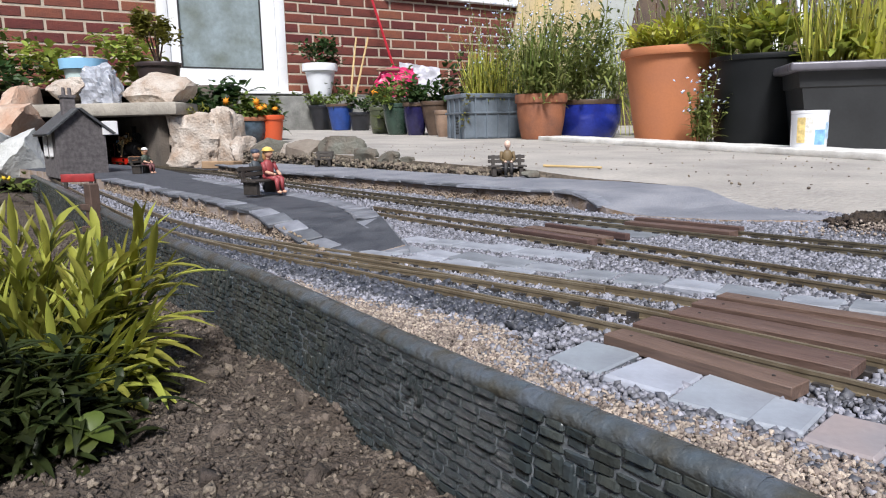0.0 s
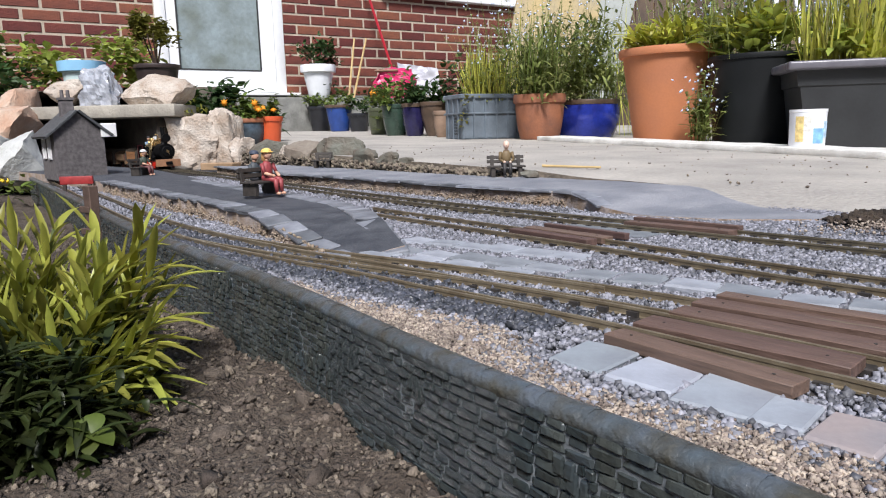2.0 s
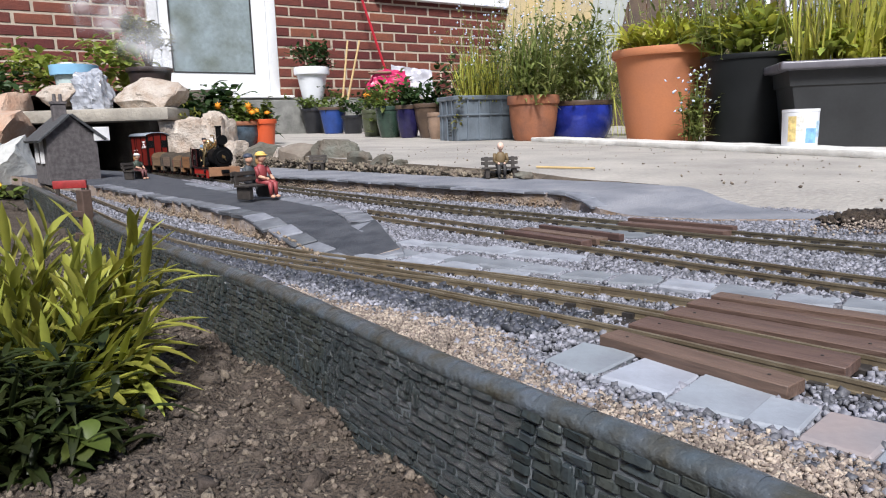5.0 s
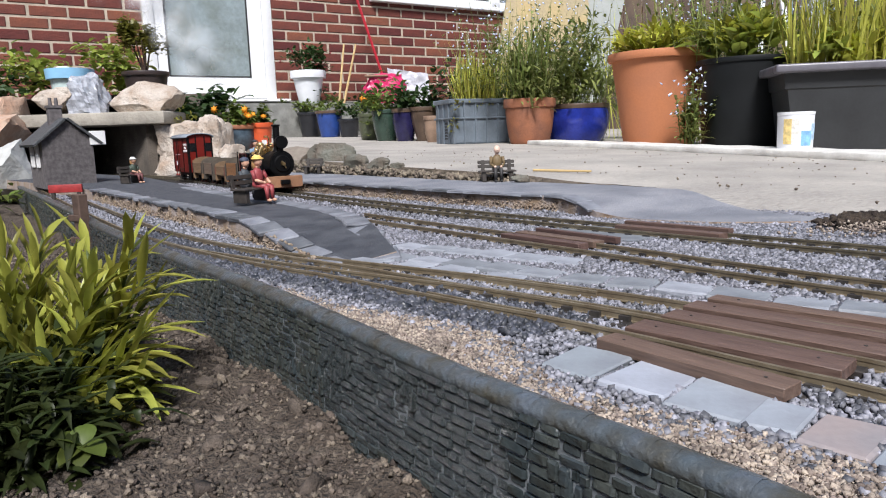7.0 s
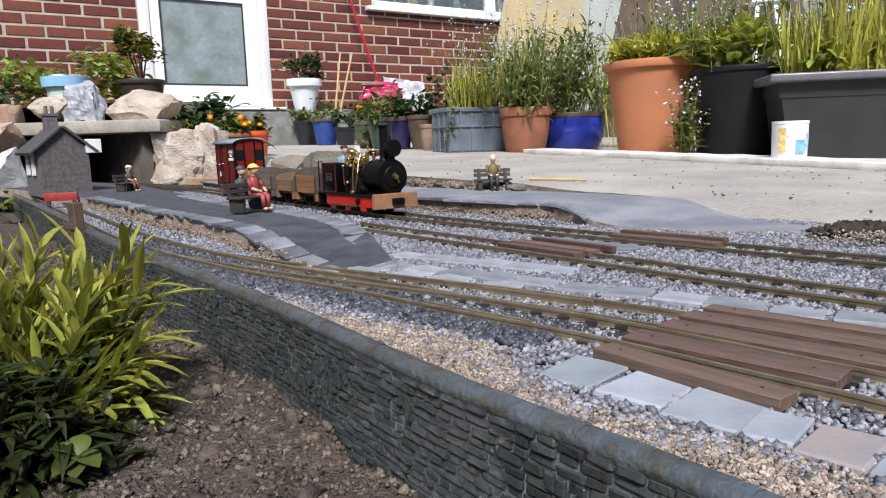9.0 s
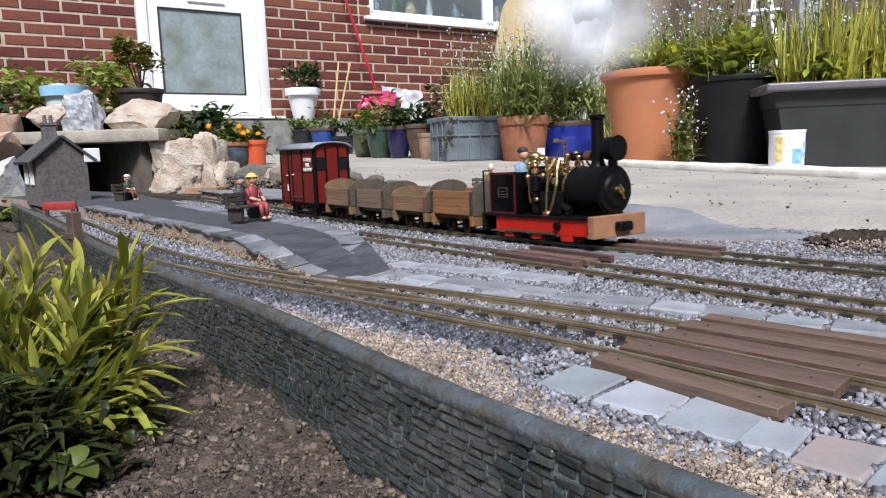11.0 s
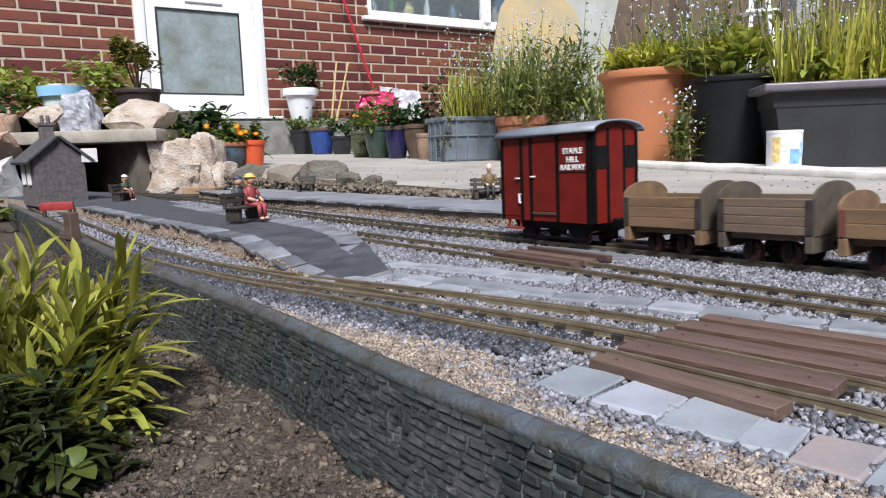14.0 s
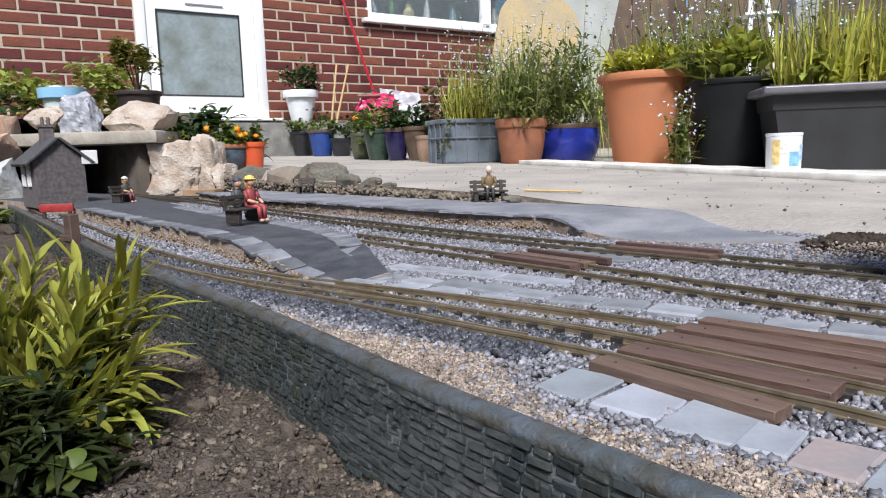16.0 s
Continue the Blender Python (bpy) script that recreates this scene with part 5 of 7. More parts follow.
        items.append((b, d, ln * rg.uniform(0.6, 1.25), w * rg.uniform(0.7, 1.2), droop * rg.uniform(0.2, 1.2)))
    return leaves("foliage", items, material, parent, label)


def grasses(parent, c, r, hgt, n, w, material, seed, label="tall thin leaves", lean=0.25):
    rg = random.Random(seed)
    items = []
    for _ in range(n):
        a, q = rg.uniform(0, 6.283), r * math.sqrt(rg.random())
        d = Vector((rg.gauss(0, lean), rg.gauss(0, lean), 1))
        items.append(((c[0] + q * math.cos(a), c[1] + q * math.sin(a), c[2]), d, hgt * rg.uniform(0.45, 1.15), w * rg.uniform(0.7, 1.3), rg.uniform(0, 0.25)))
    return leaves("foliage", items, material, parent, label, segs=4, fold=0.15)


def forget_me_nots(parent, c, r, hgt, n, seed, per=7, lean=0.28):
    """Thin branching stems with narrow leaves and pale blue blossoms."""
    rg = random.Random(seed)
    st, fl = [], []
    for _ in range(n):
        a, q = rg.uniform(0, 6.283), r * math.sqrt(rg.random())
        b = Vector((c[0] + q * math.cos(a), c[1] + q * math.sin(a), c[2]))
        d = Vector((rg.gauss(0, lean), rg.gauss(0, lean), 1)).normalized()
        h = hgt * rg.uniform(0.5, 1.1)
        st.append((b, d, h, 0.004, 0.02))
        for k in range(per):
            t = rg.uniform(0.15, 0.95)
            st.append((b + d * h * t, Vector((rg.gauss(0, 1), rg.gauss(0, 1), 0.7)), rg.uniform(0.03, 0.06) * (1.3 - t), 0.011, 0.4))
        for k in range(rg.randrange(1, 3)):
            fl.append(b + d * h * rg.uniform(0.8, 1.03) + Vector((rg.gauss(0, 0.018), rg.gauss(0, 0.018), rg.gauss(0, 0.008))))
    leaves("stalk_clump", st, G_GREY, parent, "thin grey-green stems and leaves")
    blobs("blossom", fl, 0.0062, F_BLUE, parent, "pale blue blossoms", 5)


def pot(loc, label, material, r_top, r_bot, h, rim=0.0, rim_h=0.0, rim_mat=None, bulge=0.0, group="patio pots", inner=0.006, name="plant_pot"):
    t = thing(name, pose(*loc), label, "plant pot", group)
    bm = bmesh.new()
    prof = [(0, 0), (r_bot * 0.96, 0), (r_bot, 0.004)]
    for k in range(1, 9):
        u = k / 8
        prof.append((r_bot + (r_top - r_bot) * u + bulge * math.sin(math.pi * u), 0.004 + (h - 0.004) * u))
    prof += [(r_top - inner, h), (r_top - inner * 1.5, h * 0.88)]
    lathe(bm, prof, 36)
    part("body", bm, material, t)
    if rim:
        bm = bmesh.new()
        rh = rim_h or h * 0.12
        lathe(bm, [(r_top - inner * 0.5, h - rh), (r_top + rim * 0.8, h - rh), (r_top + rim, h - rh * 0.7), (r_top + rim, h - rh * 0.2), (r_top + rim * 0.75, h + 0.002), (r_top - inner * 0.5, h + 0.002), (r_top - inner, h - rh)], 36)
        part("rim", bm, rim_mat or material, t)
    bm = bmesh.new()
    lathe(bm, [(0, h * 0.9), (r_top - inner * 1.4, h * 0.885)], 24)
    part("compost", bm, DARKSOIL, t)
    return t


TERRA = mat("terracotta", (0.50, 0.185, 0.078), 0.75, 0, 0.12, 9, 150, 0.35, 0.0015, col2=(0.45, 0.175, 0.085))
TERRA_OLD = mat("old_terracotta", (0.36, 0.135, 0.062), 0.8, 0, 0.25, 16, 150, 0.5, 0.0015, col2=(0.19, 0.085, 0.055), patch=0.8)
BLUEGLAZE = mat("blue_glaze", (0.02, 0.035, 0.26), 0.12, 0, 0.3, 14, 120, 0.12, 0.001)
BLUEPOT = mat("blue_pot", (0.022, 0.06, 0.24), 0.35, 0, 0.2, 20, 150, 0.2, 0.001)
BLACKPL = mat("black_plastic", (0.010, 0.0115, 0.0125), 0.5, 0, 0.2, 10, 150, 0.15, 0.0008, spec=0.25)
DARKPOT = mat("dark_pot", (0.018, 0.019, 0.023), 0.35, 0, 0.25, 20, 150, 0.2, 0.001)
OLIVEPOT = mat("olive_glaze", (0.075, 0.085, 0.05), 0.3, 0, 0.2, 20, 150, 0.15, 0.001)
GREENPOT = mat("green_glaze", (0.032, 0.058, 0.043), 0.25, 0, 0.25, 20, 150, 0.15, 0.001)
PURPLE = mat("purple_glaze", (0.018, 0.016, 0.06), 0.2, 0, 0.25, 20, 150, 0.15, 0.001)
BROWNPOT = mat("brown_glaze", (0.09, 0.06, 0.042), 0.35, 0, 0.25, 20, 150, 0.2, 0.001)
BLUEGREY = mat("blue_grey_glaze", (0.07, 0.10, 0.13), 0.2, 0, 0.4, 26, 150, 0.15, 0.001, col2=(0.03, 0.04, 0.05))
ORANGEPL = mat("orange_plastic", (0.55, 0.09, 0.03), 0.4, 0, 0.1, 12, 150, 0.1, 0.0006)
WHITEPL = mat("white_plastic", (0.80, 0.82, 0.85), 0.35, 0, 0.05, 12, 150, 0.1, 0.0006)
CRATEGREY = mat("grey_crate_plastic", (0.135, 0.165, 0.195), 0.5, 0, 0.2, 12, 120, 0.2, 0.0008)
CYAN = mat("pale_blue_plastic", (0.28, 0.55, 0.78), 0.4, 0, 0.08, 12, 150, 0.1, 0.0006)
MINT = mat("mint_plastic", (0.60, 0.74, 0.72), 0.4, 0, 0.08, 12, 150, 0.1, 0.0006)
PLANTER = mat("charcoal_planter", (0.030, 0.032, 0.034), 0.45, 0, 0.2, 8, 120, 0.25, 0.0012)

pz = patio_z
# large terracotta pot, black pot and trough behind the kerb
p = pot((0.702, 2.36, pz(0.702, 2.36)), "large terracotta pot with yellow-green plants", TERRA, 0.158, 0.114, 0.294, 0.010, 0.022, group="large kerb pots", inner=0.012)
bush(p, (0, 0, 0.284), 0.15, 0.085, 620, 0.050, 0.016, G_LIME, 1, "yellow-green leaves", 0.9, 0.3)
forget_me_nots(p, (0.09, -0.02, 0.28), 0.09, 0.26, 26, 2)
p = pot((0.888, 2.13, pz(0.888, 2.13)), "tall black plastic pot with leafy green plants", BLACKPL, 0.137, 0.118, 0.252, 0.004, 0.012, group="large kerb pots")
bush(p, (0, 0, 0.245), 0.12, 0.11, 240, 0.055, 0.03, G_LIGHT, 3, "broad green leaves", 0.8, 0.3)
bush(p, (0.02, -0.02, 0.26), 0.11, 0.10, 120, 0.05, 0.026, G_LIME, 303, "young yellow-green leaves", 0.9, 0.2)
forget_me_nots(p, (-0.03, 0, 0.24), 0.13, 0.34, 40, 4)
forget_me_nots(p, (-0.175, -0.03, 0.0), 0.035, 0.22, 30, 44, 9, 0.16)
tr = thing("planter_trough", pose(1.145, 1.90, pz(1.145, 1.90), 0, 0, -12), "long charcoal plastic trough planter full of grassy plants", "planter", "large kerb pots")
bm = bmesh.new()
V = []
for z, k in ((0, 0.84), (0.155, 0.94), (0.158, 0.965), (0.20, 0.985)):
    V.append([(sx * 0.27 * k, sy * 0.135 * k, z) for sx, sy in ((-1, -1), (1, -1), (1, 1), (-1, 1))])
vs = [[bm.verts.new(q) for q in r] for r in V]
for a, b in zip(vs, vs[1:]):
    for i in range(4):
        bm.faces.new((a[i], a[(i + 1) % 4], b[(i + 1) % 4], b[i]))
bm.faces.new(vs[0][::-1])
part("body", bm, PLANTER, tr, "", False)
bm = bmesh.new()
for x0, x1, y0, y1 in ((-0.29, 0.29, -0.158, -0.122), (-0.29, 0.29, 0.122, 0.158), (-0.29, -0.25, -0.122, 0.122), (0.25, 0.29, -0.122, 0.122)):
    box(bm, x0, x1, y0, y1, 0.196, 0.218, bevel=0.006, seg=3)
part("rim", bm, plain("planter_rim", (0.14, 0.135, 0.155), 0.35), tr)
part("compost", boxed(-0.255, 0.255, -0.125, 0.125, 0.17, 0.19), DARKSOIL, tr)
for gx in (-0.14, -0.05, 0.04, 0.13):
    grasses(tr, (gx, 0, 0.19), 0.085, 0.27, 190, 0.0055, G_GRASS, 5 + int(gx * 100), lean=0.13)
bush(tr, (-0.16, 0, 0.2), 0.075, 0.10, 150, 0.05, 0.022, G_LIGHT, 6)
for gx in (-0.05, 0.07, 0.16):
    bush(tr, (gx, -0.02, 0.195), 0.075, 0.09, 130, 0.05, 0.016, G_LIME, 606 + int(gx * 100), "yellow-green leaves", 1.0, 0.2)
for gx in (-0.1, 0.05, 0.15):
    forget_me_nots(tr, (gx, 0, 0.19), 0.09, 0.36, 16, 7 + int(gx * 100), lean=0.16)
# tub with a worn label
tub = thing("plastic_tub", pose(0.766, 1.565, pz(0.766, 1.565) + 0.0145), "white plastic tub with a worn yellow and blue label", "tub")
tub.scale = (0.90, 0.90, 1.0)
bm = bmesh.new()
lathe(bm, [(0, 0), (0.039, 0), (0.040, 0.003), (0.0412, 0.074), (0.0422, 0.075), (0.0422, 0.081), (0.040, 0.081), (0.0395, 0.05)], 40)
part("body", bm, WHITEPL, tub)
for a0, a1, z0, z1, col in ((205, 232, 0.012, 0.066, (0.80, 0.62, 0.26)), (232, 255, 0.012, 0.066, (0.75, 0.74, 0.68)), (262, 300, 0.008, 0.040, (0.22, 0.45, 0.72)), (300, 330, 0.02, 0.055, (0.45, 0.62, 0.78))):
    V, Fc = [], []
    for i in range(9):
        a = radians(a0 + (a1 - a0) * i / 8)
        for z in (z0, z1):
            r = 0.0400 + 0.0012 * z / 0.074 + 0.0006
            V.append((r * math.cos(a), r * math.sin(a), z))
    for i in range(8):
        Fc.append((2 * i, 2 * i + 2, 2 * i + 3, 2 * i + 1))
    obj_from("label_patch", V, Fc, plain("label_ink", col, 0.5, 0, 0.25, 90), tub, "worn printed patch")

# middle pots
p = pot((0.312, 2.70, pz(0.312, 2.70)), "weathered terracotta pot with tall stems", TERRA_OLD, 0.092, 0.074, 0.165, 0.007, 0.03, bulge=0.006)
grasses(p, (0, 0, 0.14), 0.08, 0.36, 90, 0.005, G_MID, 8)
forget_me_nots(p, (0, 0, 0.14), 0.08, 0.42, 45, 9)
bush(p, (0, 0, 0.14), 0.12, 0.30, 520, 0.05, 0.012, G_GREY, 109)
p = pot((0.520, 2.86, pz(0.520, 2.86)), "round glossy cobalt blue pot with dense greenery", BLUEGLAZE, 0.124, 0.104, 0.145, 0.006, 0.016, BROWNPOT, bulge=0.014)
bush(p, (0, 0, 0.14), 0.12, 0.16, 420, 0.04, 0.014, G_GREY, 10)
forget_me_nots(p, (0, 0, 0.14), 0.11, 0.34, 55, 11)
bush(p, (0, 0, 0.15), 0.15, 0.30, 650, 0.05, 0.010, G_GREY, 111)
cr = thing("plastic_crate", pose(0.098, 2.86, pz(0.098, 2.86), 0, 0, 24), "grey ribbed plastic crate holding grassy plants", "crate")
cr.scale = (0.82, 0.82, 0.97)
bm = bmesh.new()
for x0, x1, y0, y1 in ((-0.15, 0.15, -0.10, -0.094), (-0.15, 0.15, 0.094, 0.10), (-0.15, -0.144, -0.094, 0.094), (0.144, 0.15, -0.094, 0.094)):
    box(bm, x0, x1, y0, y1, 0, 0.175, bevel=0.001)
box(bm, -0.15, 0.15, -0.1, 0.1, 0, 0.006)
part("body", bm, CRATEGREY, cr, "", False)
bm = bmesh.new()
box(bm, -0.158, 0.158, -0.108, 0.108, 0.098, 0.106, bevel=0.002)
for x0, x1, y0, y1 in ((-0.16, 0.16, -0.11, -0.098), (-0.16, 0.16, 0.098, 0.11), (-0.16, -0.148, -0.098, 0.098), (0.148, 0.16, -0.098, 0.098)):
    box(bm, x0, x1, y0, y1, 0.160, 0.178, bevel=0.003)
part("rim", bm, CRATEGREY, cr)
for x in (-0.145, -0.09, -0.03, 0.03, 0.09, 0.145):
    part("rib", boxed(x - 0.004, x + 0.004, -0.107, -0.1, 0.0, 0.16, bevel=0.001), CRATEGREY, cr)
for y in (-0.06, 0.0, 0.06):
    part("rib", boxed(-0.157, -0.15, y - 0.004, y + 0.004, 0.0, 0.16, bevel=0.001), CRATEGREY, cr)
# vent holes as solid near-black squares: their inner shade is only colour
bm = bmesh.new()
for i in range(4):
    for j in range(6):
        box(bm, -0.1515, -0.149, -0.045 + i * 0.014, -0.038 + i * 0.014, 0.018 + j * 0.012, 0.026 + j * 0.012)
part("vent_holes", bm, plain("hole_shade_paint", (0.02, 0.02, 0.02), 0.9), cr)
part("compost", boxed(-0.143, 0.143, -0.093, 0.093, 0.12, 0.15), DARKSOIL, cr)
grasses(cr, (0.03, 0, 0.15), 0.11, 0.24, 240, 0.0055, G_GRASS, 12)
forget_me_nots(cr, (0.05, 0, 0.15), 0.12, 0.36, 36, 13)
bush(cr, (0.02, 0, 0.14), 0.13, 0.16, 220, 0.045, 0.012, G_GREY, 113)
bush(cr, (-0.10, -0.09, 0.05), 0.05, 0.14, 90, 0.03, 0.014, G_OLIVE, 14, "straggling brown-green stems")

# row of small pots along the house
ROWPOTS = [(-1.10, 5.02, "dark glazed pot with small leafy plant", DARKPOT, 0.085, 0.06, 0.165, G_MID, 0), (-0.955, 4.92, "dark pot with small leafy plant", DARKPOT, 0.085, 0.06, 0.165, G_MID, 0),
           (-0.785, 4.70, "blue plastic pot with leafy strawberry plants", BLUEPOT, 0.090, 0.062, 0.17, G_MID, 0), (-0.645, 4.62, "small dark grey pot beside the blue one", DARKPOT, 0.070, 0.055, 0.115, G_DARK, 0),
           (-0.415, 3.72, "olive glazed pot with an orange-flowered plant", OLIVEPOT, 0.052, 0.042, 0.135, G_MID, 1), (-0.302, 3.46, "dark green glazed pot with leafy plant", GREENPOT, 0.066, 0.046, 0.148, G_MID, 0),
           (-0.205, 3.36, "purple-blue glazed pot with a brown rim", PURPLE, 0.056, 0.040, 0.15, G_DARK, 0), (-0.105, 3.32, "brown glazed pot with leafy plant", BROWNPOT, 0.068, 0.040, 0.155, G_DARK, 0),
           (-0.068, 3.10, "small tan earthenware jar", mat("tan_ware", (0.25, 0.17, 0.12), 0.5, 0, 0.2, 20, 150, 0.2, 0.001), 0.034, 0.024, 0.112, None, 0)]
for i, (x, y, lab, m, rt, rb, h, lf, fl) in enumerate(ROWPOTS):
    p = pot((x, y, pz(x, y)), lab, m, rt, rb, h, 0.005, 0.016, BROWNPOT if i in (2, 6) else None, bulge=0.006 if i > 3 else 0.0)
    if lf:
        bush(p, (0, 0, h * 0.95), rt * 1.25, 0.09, 150, 0.035, 0.022, lf, 60 + i)
    if fl:
        blobs("blossom", [(random.gauss(0, 0.03), random.gauss(0, 0.03), h + 0.07 + random.gauss(0, 0.012)) for _ in range(7)], 0.018, F_ORANGE, p, "orange blossoms", 6)
# low leafy plants between the pots
for i, (x, y, r, h, g) in enumerate([(-0.55, 4.75, 0.16, 0.30, G_DARK), (-0.25, 3.62, 0.14, 0.26, G_MID), (-0.15, 3.55, 0.13, 0.24, G_DARK), (0.02, 3.3, 0.12, 0.30, G_DARK), (-0.95, 5.15, 0.14, 0.30, G_DARK), (0.2, 3.05, 0.15, 0.34, G_MID)]):
    t = thing("leafy_plant", pose(x, y, pz(x, y)), "low leafy green plant growing among the pots", "plant", "plants among the pots")
    bush(t, (0, 0, 0.02), r, h, 240, 0.045, 0.026, g, 90 + i)

# doorstep block, white pot, canes, rake handle, pink sack and sheet
st = part("doorstep", boxed(-1.5, 0.85, -0.52, -0.022, -0.1, 0.345, bevel=0.01, seg=2), PLINTH, None)
st.matrix_basis = HM
tagged(st, "grey concrete doorstep block against the house", "step", kind="structure")
wp = HM @ Vector((-0.10, -0.34, 0.345))
p = pot(tuple(wp), "white flared pot with dark leaves and red flowers", WHITEPL, 0.118, 0.072, 0.235, 0.010, 0.05)
bush(p, (0, 0, 0.225), 0.145, 0.17, 460, 0.05, 0.026, G_DARK, 20)
blobs("blossom", [(random.gauss(0, 0.09), random.gauss(0, 0.06), 0.34 + random.uniform(-0.04, 0.07)) for _ in range(16)], 0.014, F_RED, p, "dark red blossoms", 6)
pw = plain("bamboo", (0.55, 0.40, 0.19), 0.6)
for dx, tx in ((0.0, 0.045), (0.04, 0.10)):
    bm = bmesh.new()
    cyl(bm, (0, 0, 0), (tx, 0.12, 0.46), 0.009, 0.007, 8)
    for k in range(1, 6):
        cyl(bm, (tx * k / 6, 0.02 * k, 0.0767 * k - 0.003), (tx * k / 6, 0.02 * k, 0.0767 * k + 0.003), 0.0105, 0.0105, 8)
    o = part("bamboo_cane", bm, pw, None)
    o.matrix_basis = Matrix.Translation(HM @ Vector((0.17 + dx, -0.26, 0.345)))
    tagged(o, "thin bamboo cane leaning against the wall", "cane", "bamboo canes")
bm = bmesh.new()
cyl(bm, HM @ Vector((0.64, -0.25, 0.345)), HM @ Vector((0.33, -0.03, 1.62)), 0.010, 0.010, 10)
tagged(part("tool_handle", bm, plain("red_handle", (0.45, 0.02, 0.035), 0.35), None), "long red tool handle leaning on the brick wall", "tool handle")


def crumple(sx, sy, sz, seed, amp, freq, sub_n=5):
    bm = bmesh.new()
    bmesh.ops.create_icosphere(bm, subdivisions=sub_n, radius=1)
    for v in bm.verts:
        q = v.co.copy()
        n1 = abs(noise.noise(q * freq + Vector((seed, 0, 0)))) + 0.5 * abs(noise.noise(q * freq * 2.3 + Vector((0, seed, 0))))
        q *= 1 + amp * (n1 - 0.3)
        v.co = (q.x * sx, q.y * sy, (q.z + 0.9) * sz)
    return bm


sack = thing("pink_sack", pose(*(HM @ Vector((0.50, -0.40, 0.335)))), "crumpled bright pink plastic sack against the wall", "sack")
part("body", block_rock(0.28, 0.17, 0.22, 3, 14, 0.11), plain("pink_plastic", (0.55, 0.025, 0.12), 0.35, 0, 0.15), sack, "", False)
part("tie", boxed(-0.145, 0.03, -0.095, -0.02, 0.205, 0.222, bevel=0.006), plain("sack_brown", (0.25, 0.15, 0.10), 0.7), sack)
bm = bmesh.new()
bmesh.ops.create_grid(bm, x_segments=24, y_segments=24, size=0.5)
for v in bm.verts:
    x, y = v.co.x, v.co.y
    v.co = (x * 0.32, 0.12 * y + 0.022 * noise.noise((x * 4, y * 4, 2)), 0.29 + y * 0.22 - 0.05 * x + 0.008 * noise.noise((x * 9, y * 9, 5)))
bmesh.ops.solidify(bm, geom=bm.faces[:], thickness=0.004)
o = part("plastic_sheet", bm, plain("clear_sheet", (0.42, 0.42, 0.46), 0.25, 0, 0.2), None)
o.matrix_basis = pose(*(HM @ Vector((0.70, -0.42, 0.20))), 0, 0, 10)
tagged(o, "crumpled translucent plastic sheet beside the pink sack", "plastic sheet")

# pots near the tunnel
p = pot((-0.745, 2.48, pz(-0.745, 2.48) - 0.012), "round blue-grey glazed pot with marigolds", BLUEGREY, 0.066, 0.046, 0.098, 0.008, 0.012, TERRA_OLD, bulge=0.012, group="marigold pots")
bush(p, (0, 0, 0.095), 0.052, 0.075, 170, 0.028, 0.02, G_MID, 31)
blobs("blossom", [(0.052, -0.03, 0.135), (0.062, -0.05, 0.13), (0.05, -0.05, 0.15), (-0.062, -0.03, 0.155)], 0.016, F_ORANGE, p, "orange marigold blossoms", 8)
p = pot((-0.665, 2.50, pz(-0.665, 2.50) - 0.012), "bright orange plastic pot with marigolds", ORANGEPL, 0.043, 0.032, 0.105, 0.003, 0.014, group="marigold pots")
bush(p, (0, 0, 0.10), 0.036, 0.06, 120, 0.022, 0.016, G_MID, 32)
blobs("blossom", [(-0.01, -0.03, 0.135), (0.02, -0.02, 0.13)], 0.014, F_ORANGE, p, "orange marigold blossoms", 8)
bk = thing("bucket", pose(-1.245, 2.36, 0.262), "pale blue and mint plastic bucket on the mound", "bucket")
bm = bmesh.new()
lathe(bm, [(0, 0), (0.055, 0), (0.061, 0.055)], 32)
part("body", bm, MINT, bk)
bm = bmesh.new()
lathe(bm, [(0.060, 0.055), (0.073, 0.056), (0.075, 0.088), (0.070, 0.089), (0.062, 0.06)], 32)
part("rim", bm, CYAN, bk)
bm = bmesh.new()
ball(bm, (-0.02, 0, 0.086), 0.03, 1, 1, 0.5)
part("contents", bm, WHITEPL, bk, "white plastic inside the bucket")
p = pot((-1.04, 2.47, 0.255), "wide dark brown pot holding a small clipped shrub", plain("dark_brown_pot", (0.045, 0.032, 0.03), 0.4), 0.073, 0.06, 0.088, 0.004, 0.012)
rg = random.Random(5)
bm = bmesh.new()
for k in range(6):
    cyl(bm, (0, 0, 0.07), (rg.gauss(0, 0.025), rg.gauss(0, 0.02), 0.19), 0.004, 0.002, 6)
part("trunk", bm, POSTWOOD, p)
bush(p, (0, 0, 0.15), 0.062, 0.10, 1300, 0.016, 0.014, G_OLIVE, 33, "small olive-green leaves", 0.3, 0.2)
bagm = plain("clear_bag", (0.66, 0.69, 0.76), 0.14, 0, 0.25, 40)
bagm.node_tree.nodes["Principled BSDF"].inputs["Transmission Weight"].default_value = 0.45
o = part("plastic_bag", block_rock(0.088, 0.07, 0.108, 8, 9, 0.17), bagm, None, "", False)
o.matrix_basis = pose(-1.085, 2.15, 0.194)
tagged(o, "crumpled clear plastic bag on the lintel slab", "plastic bag")
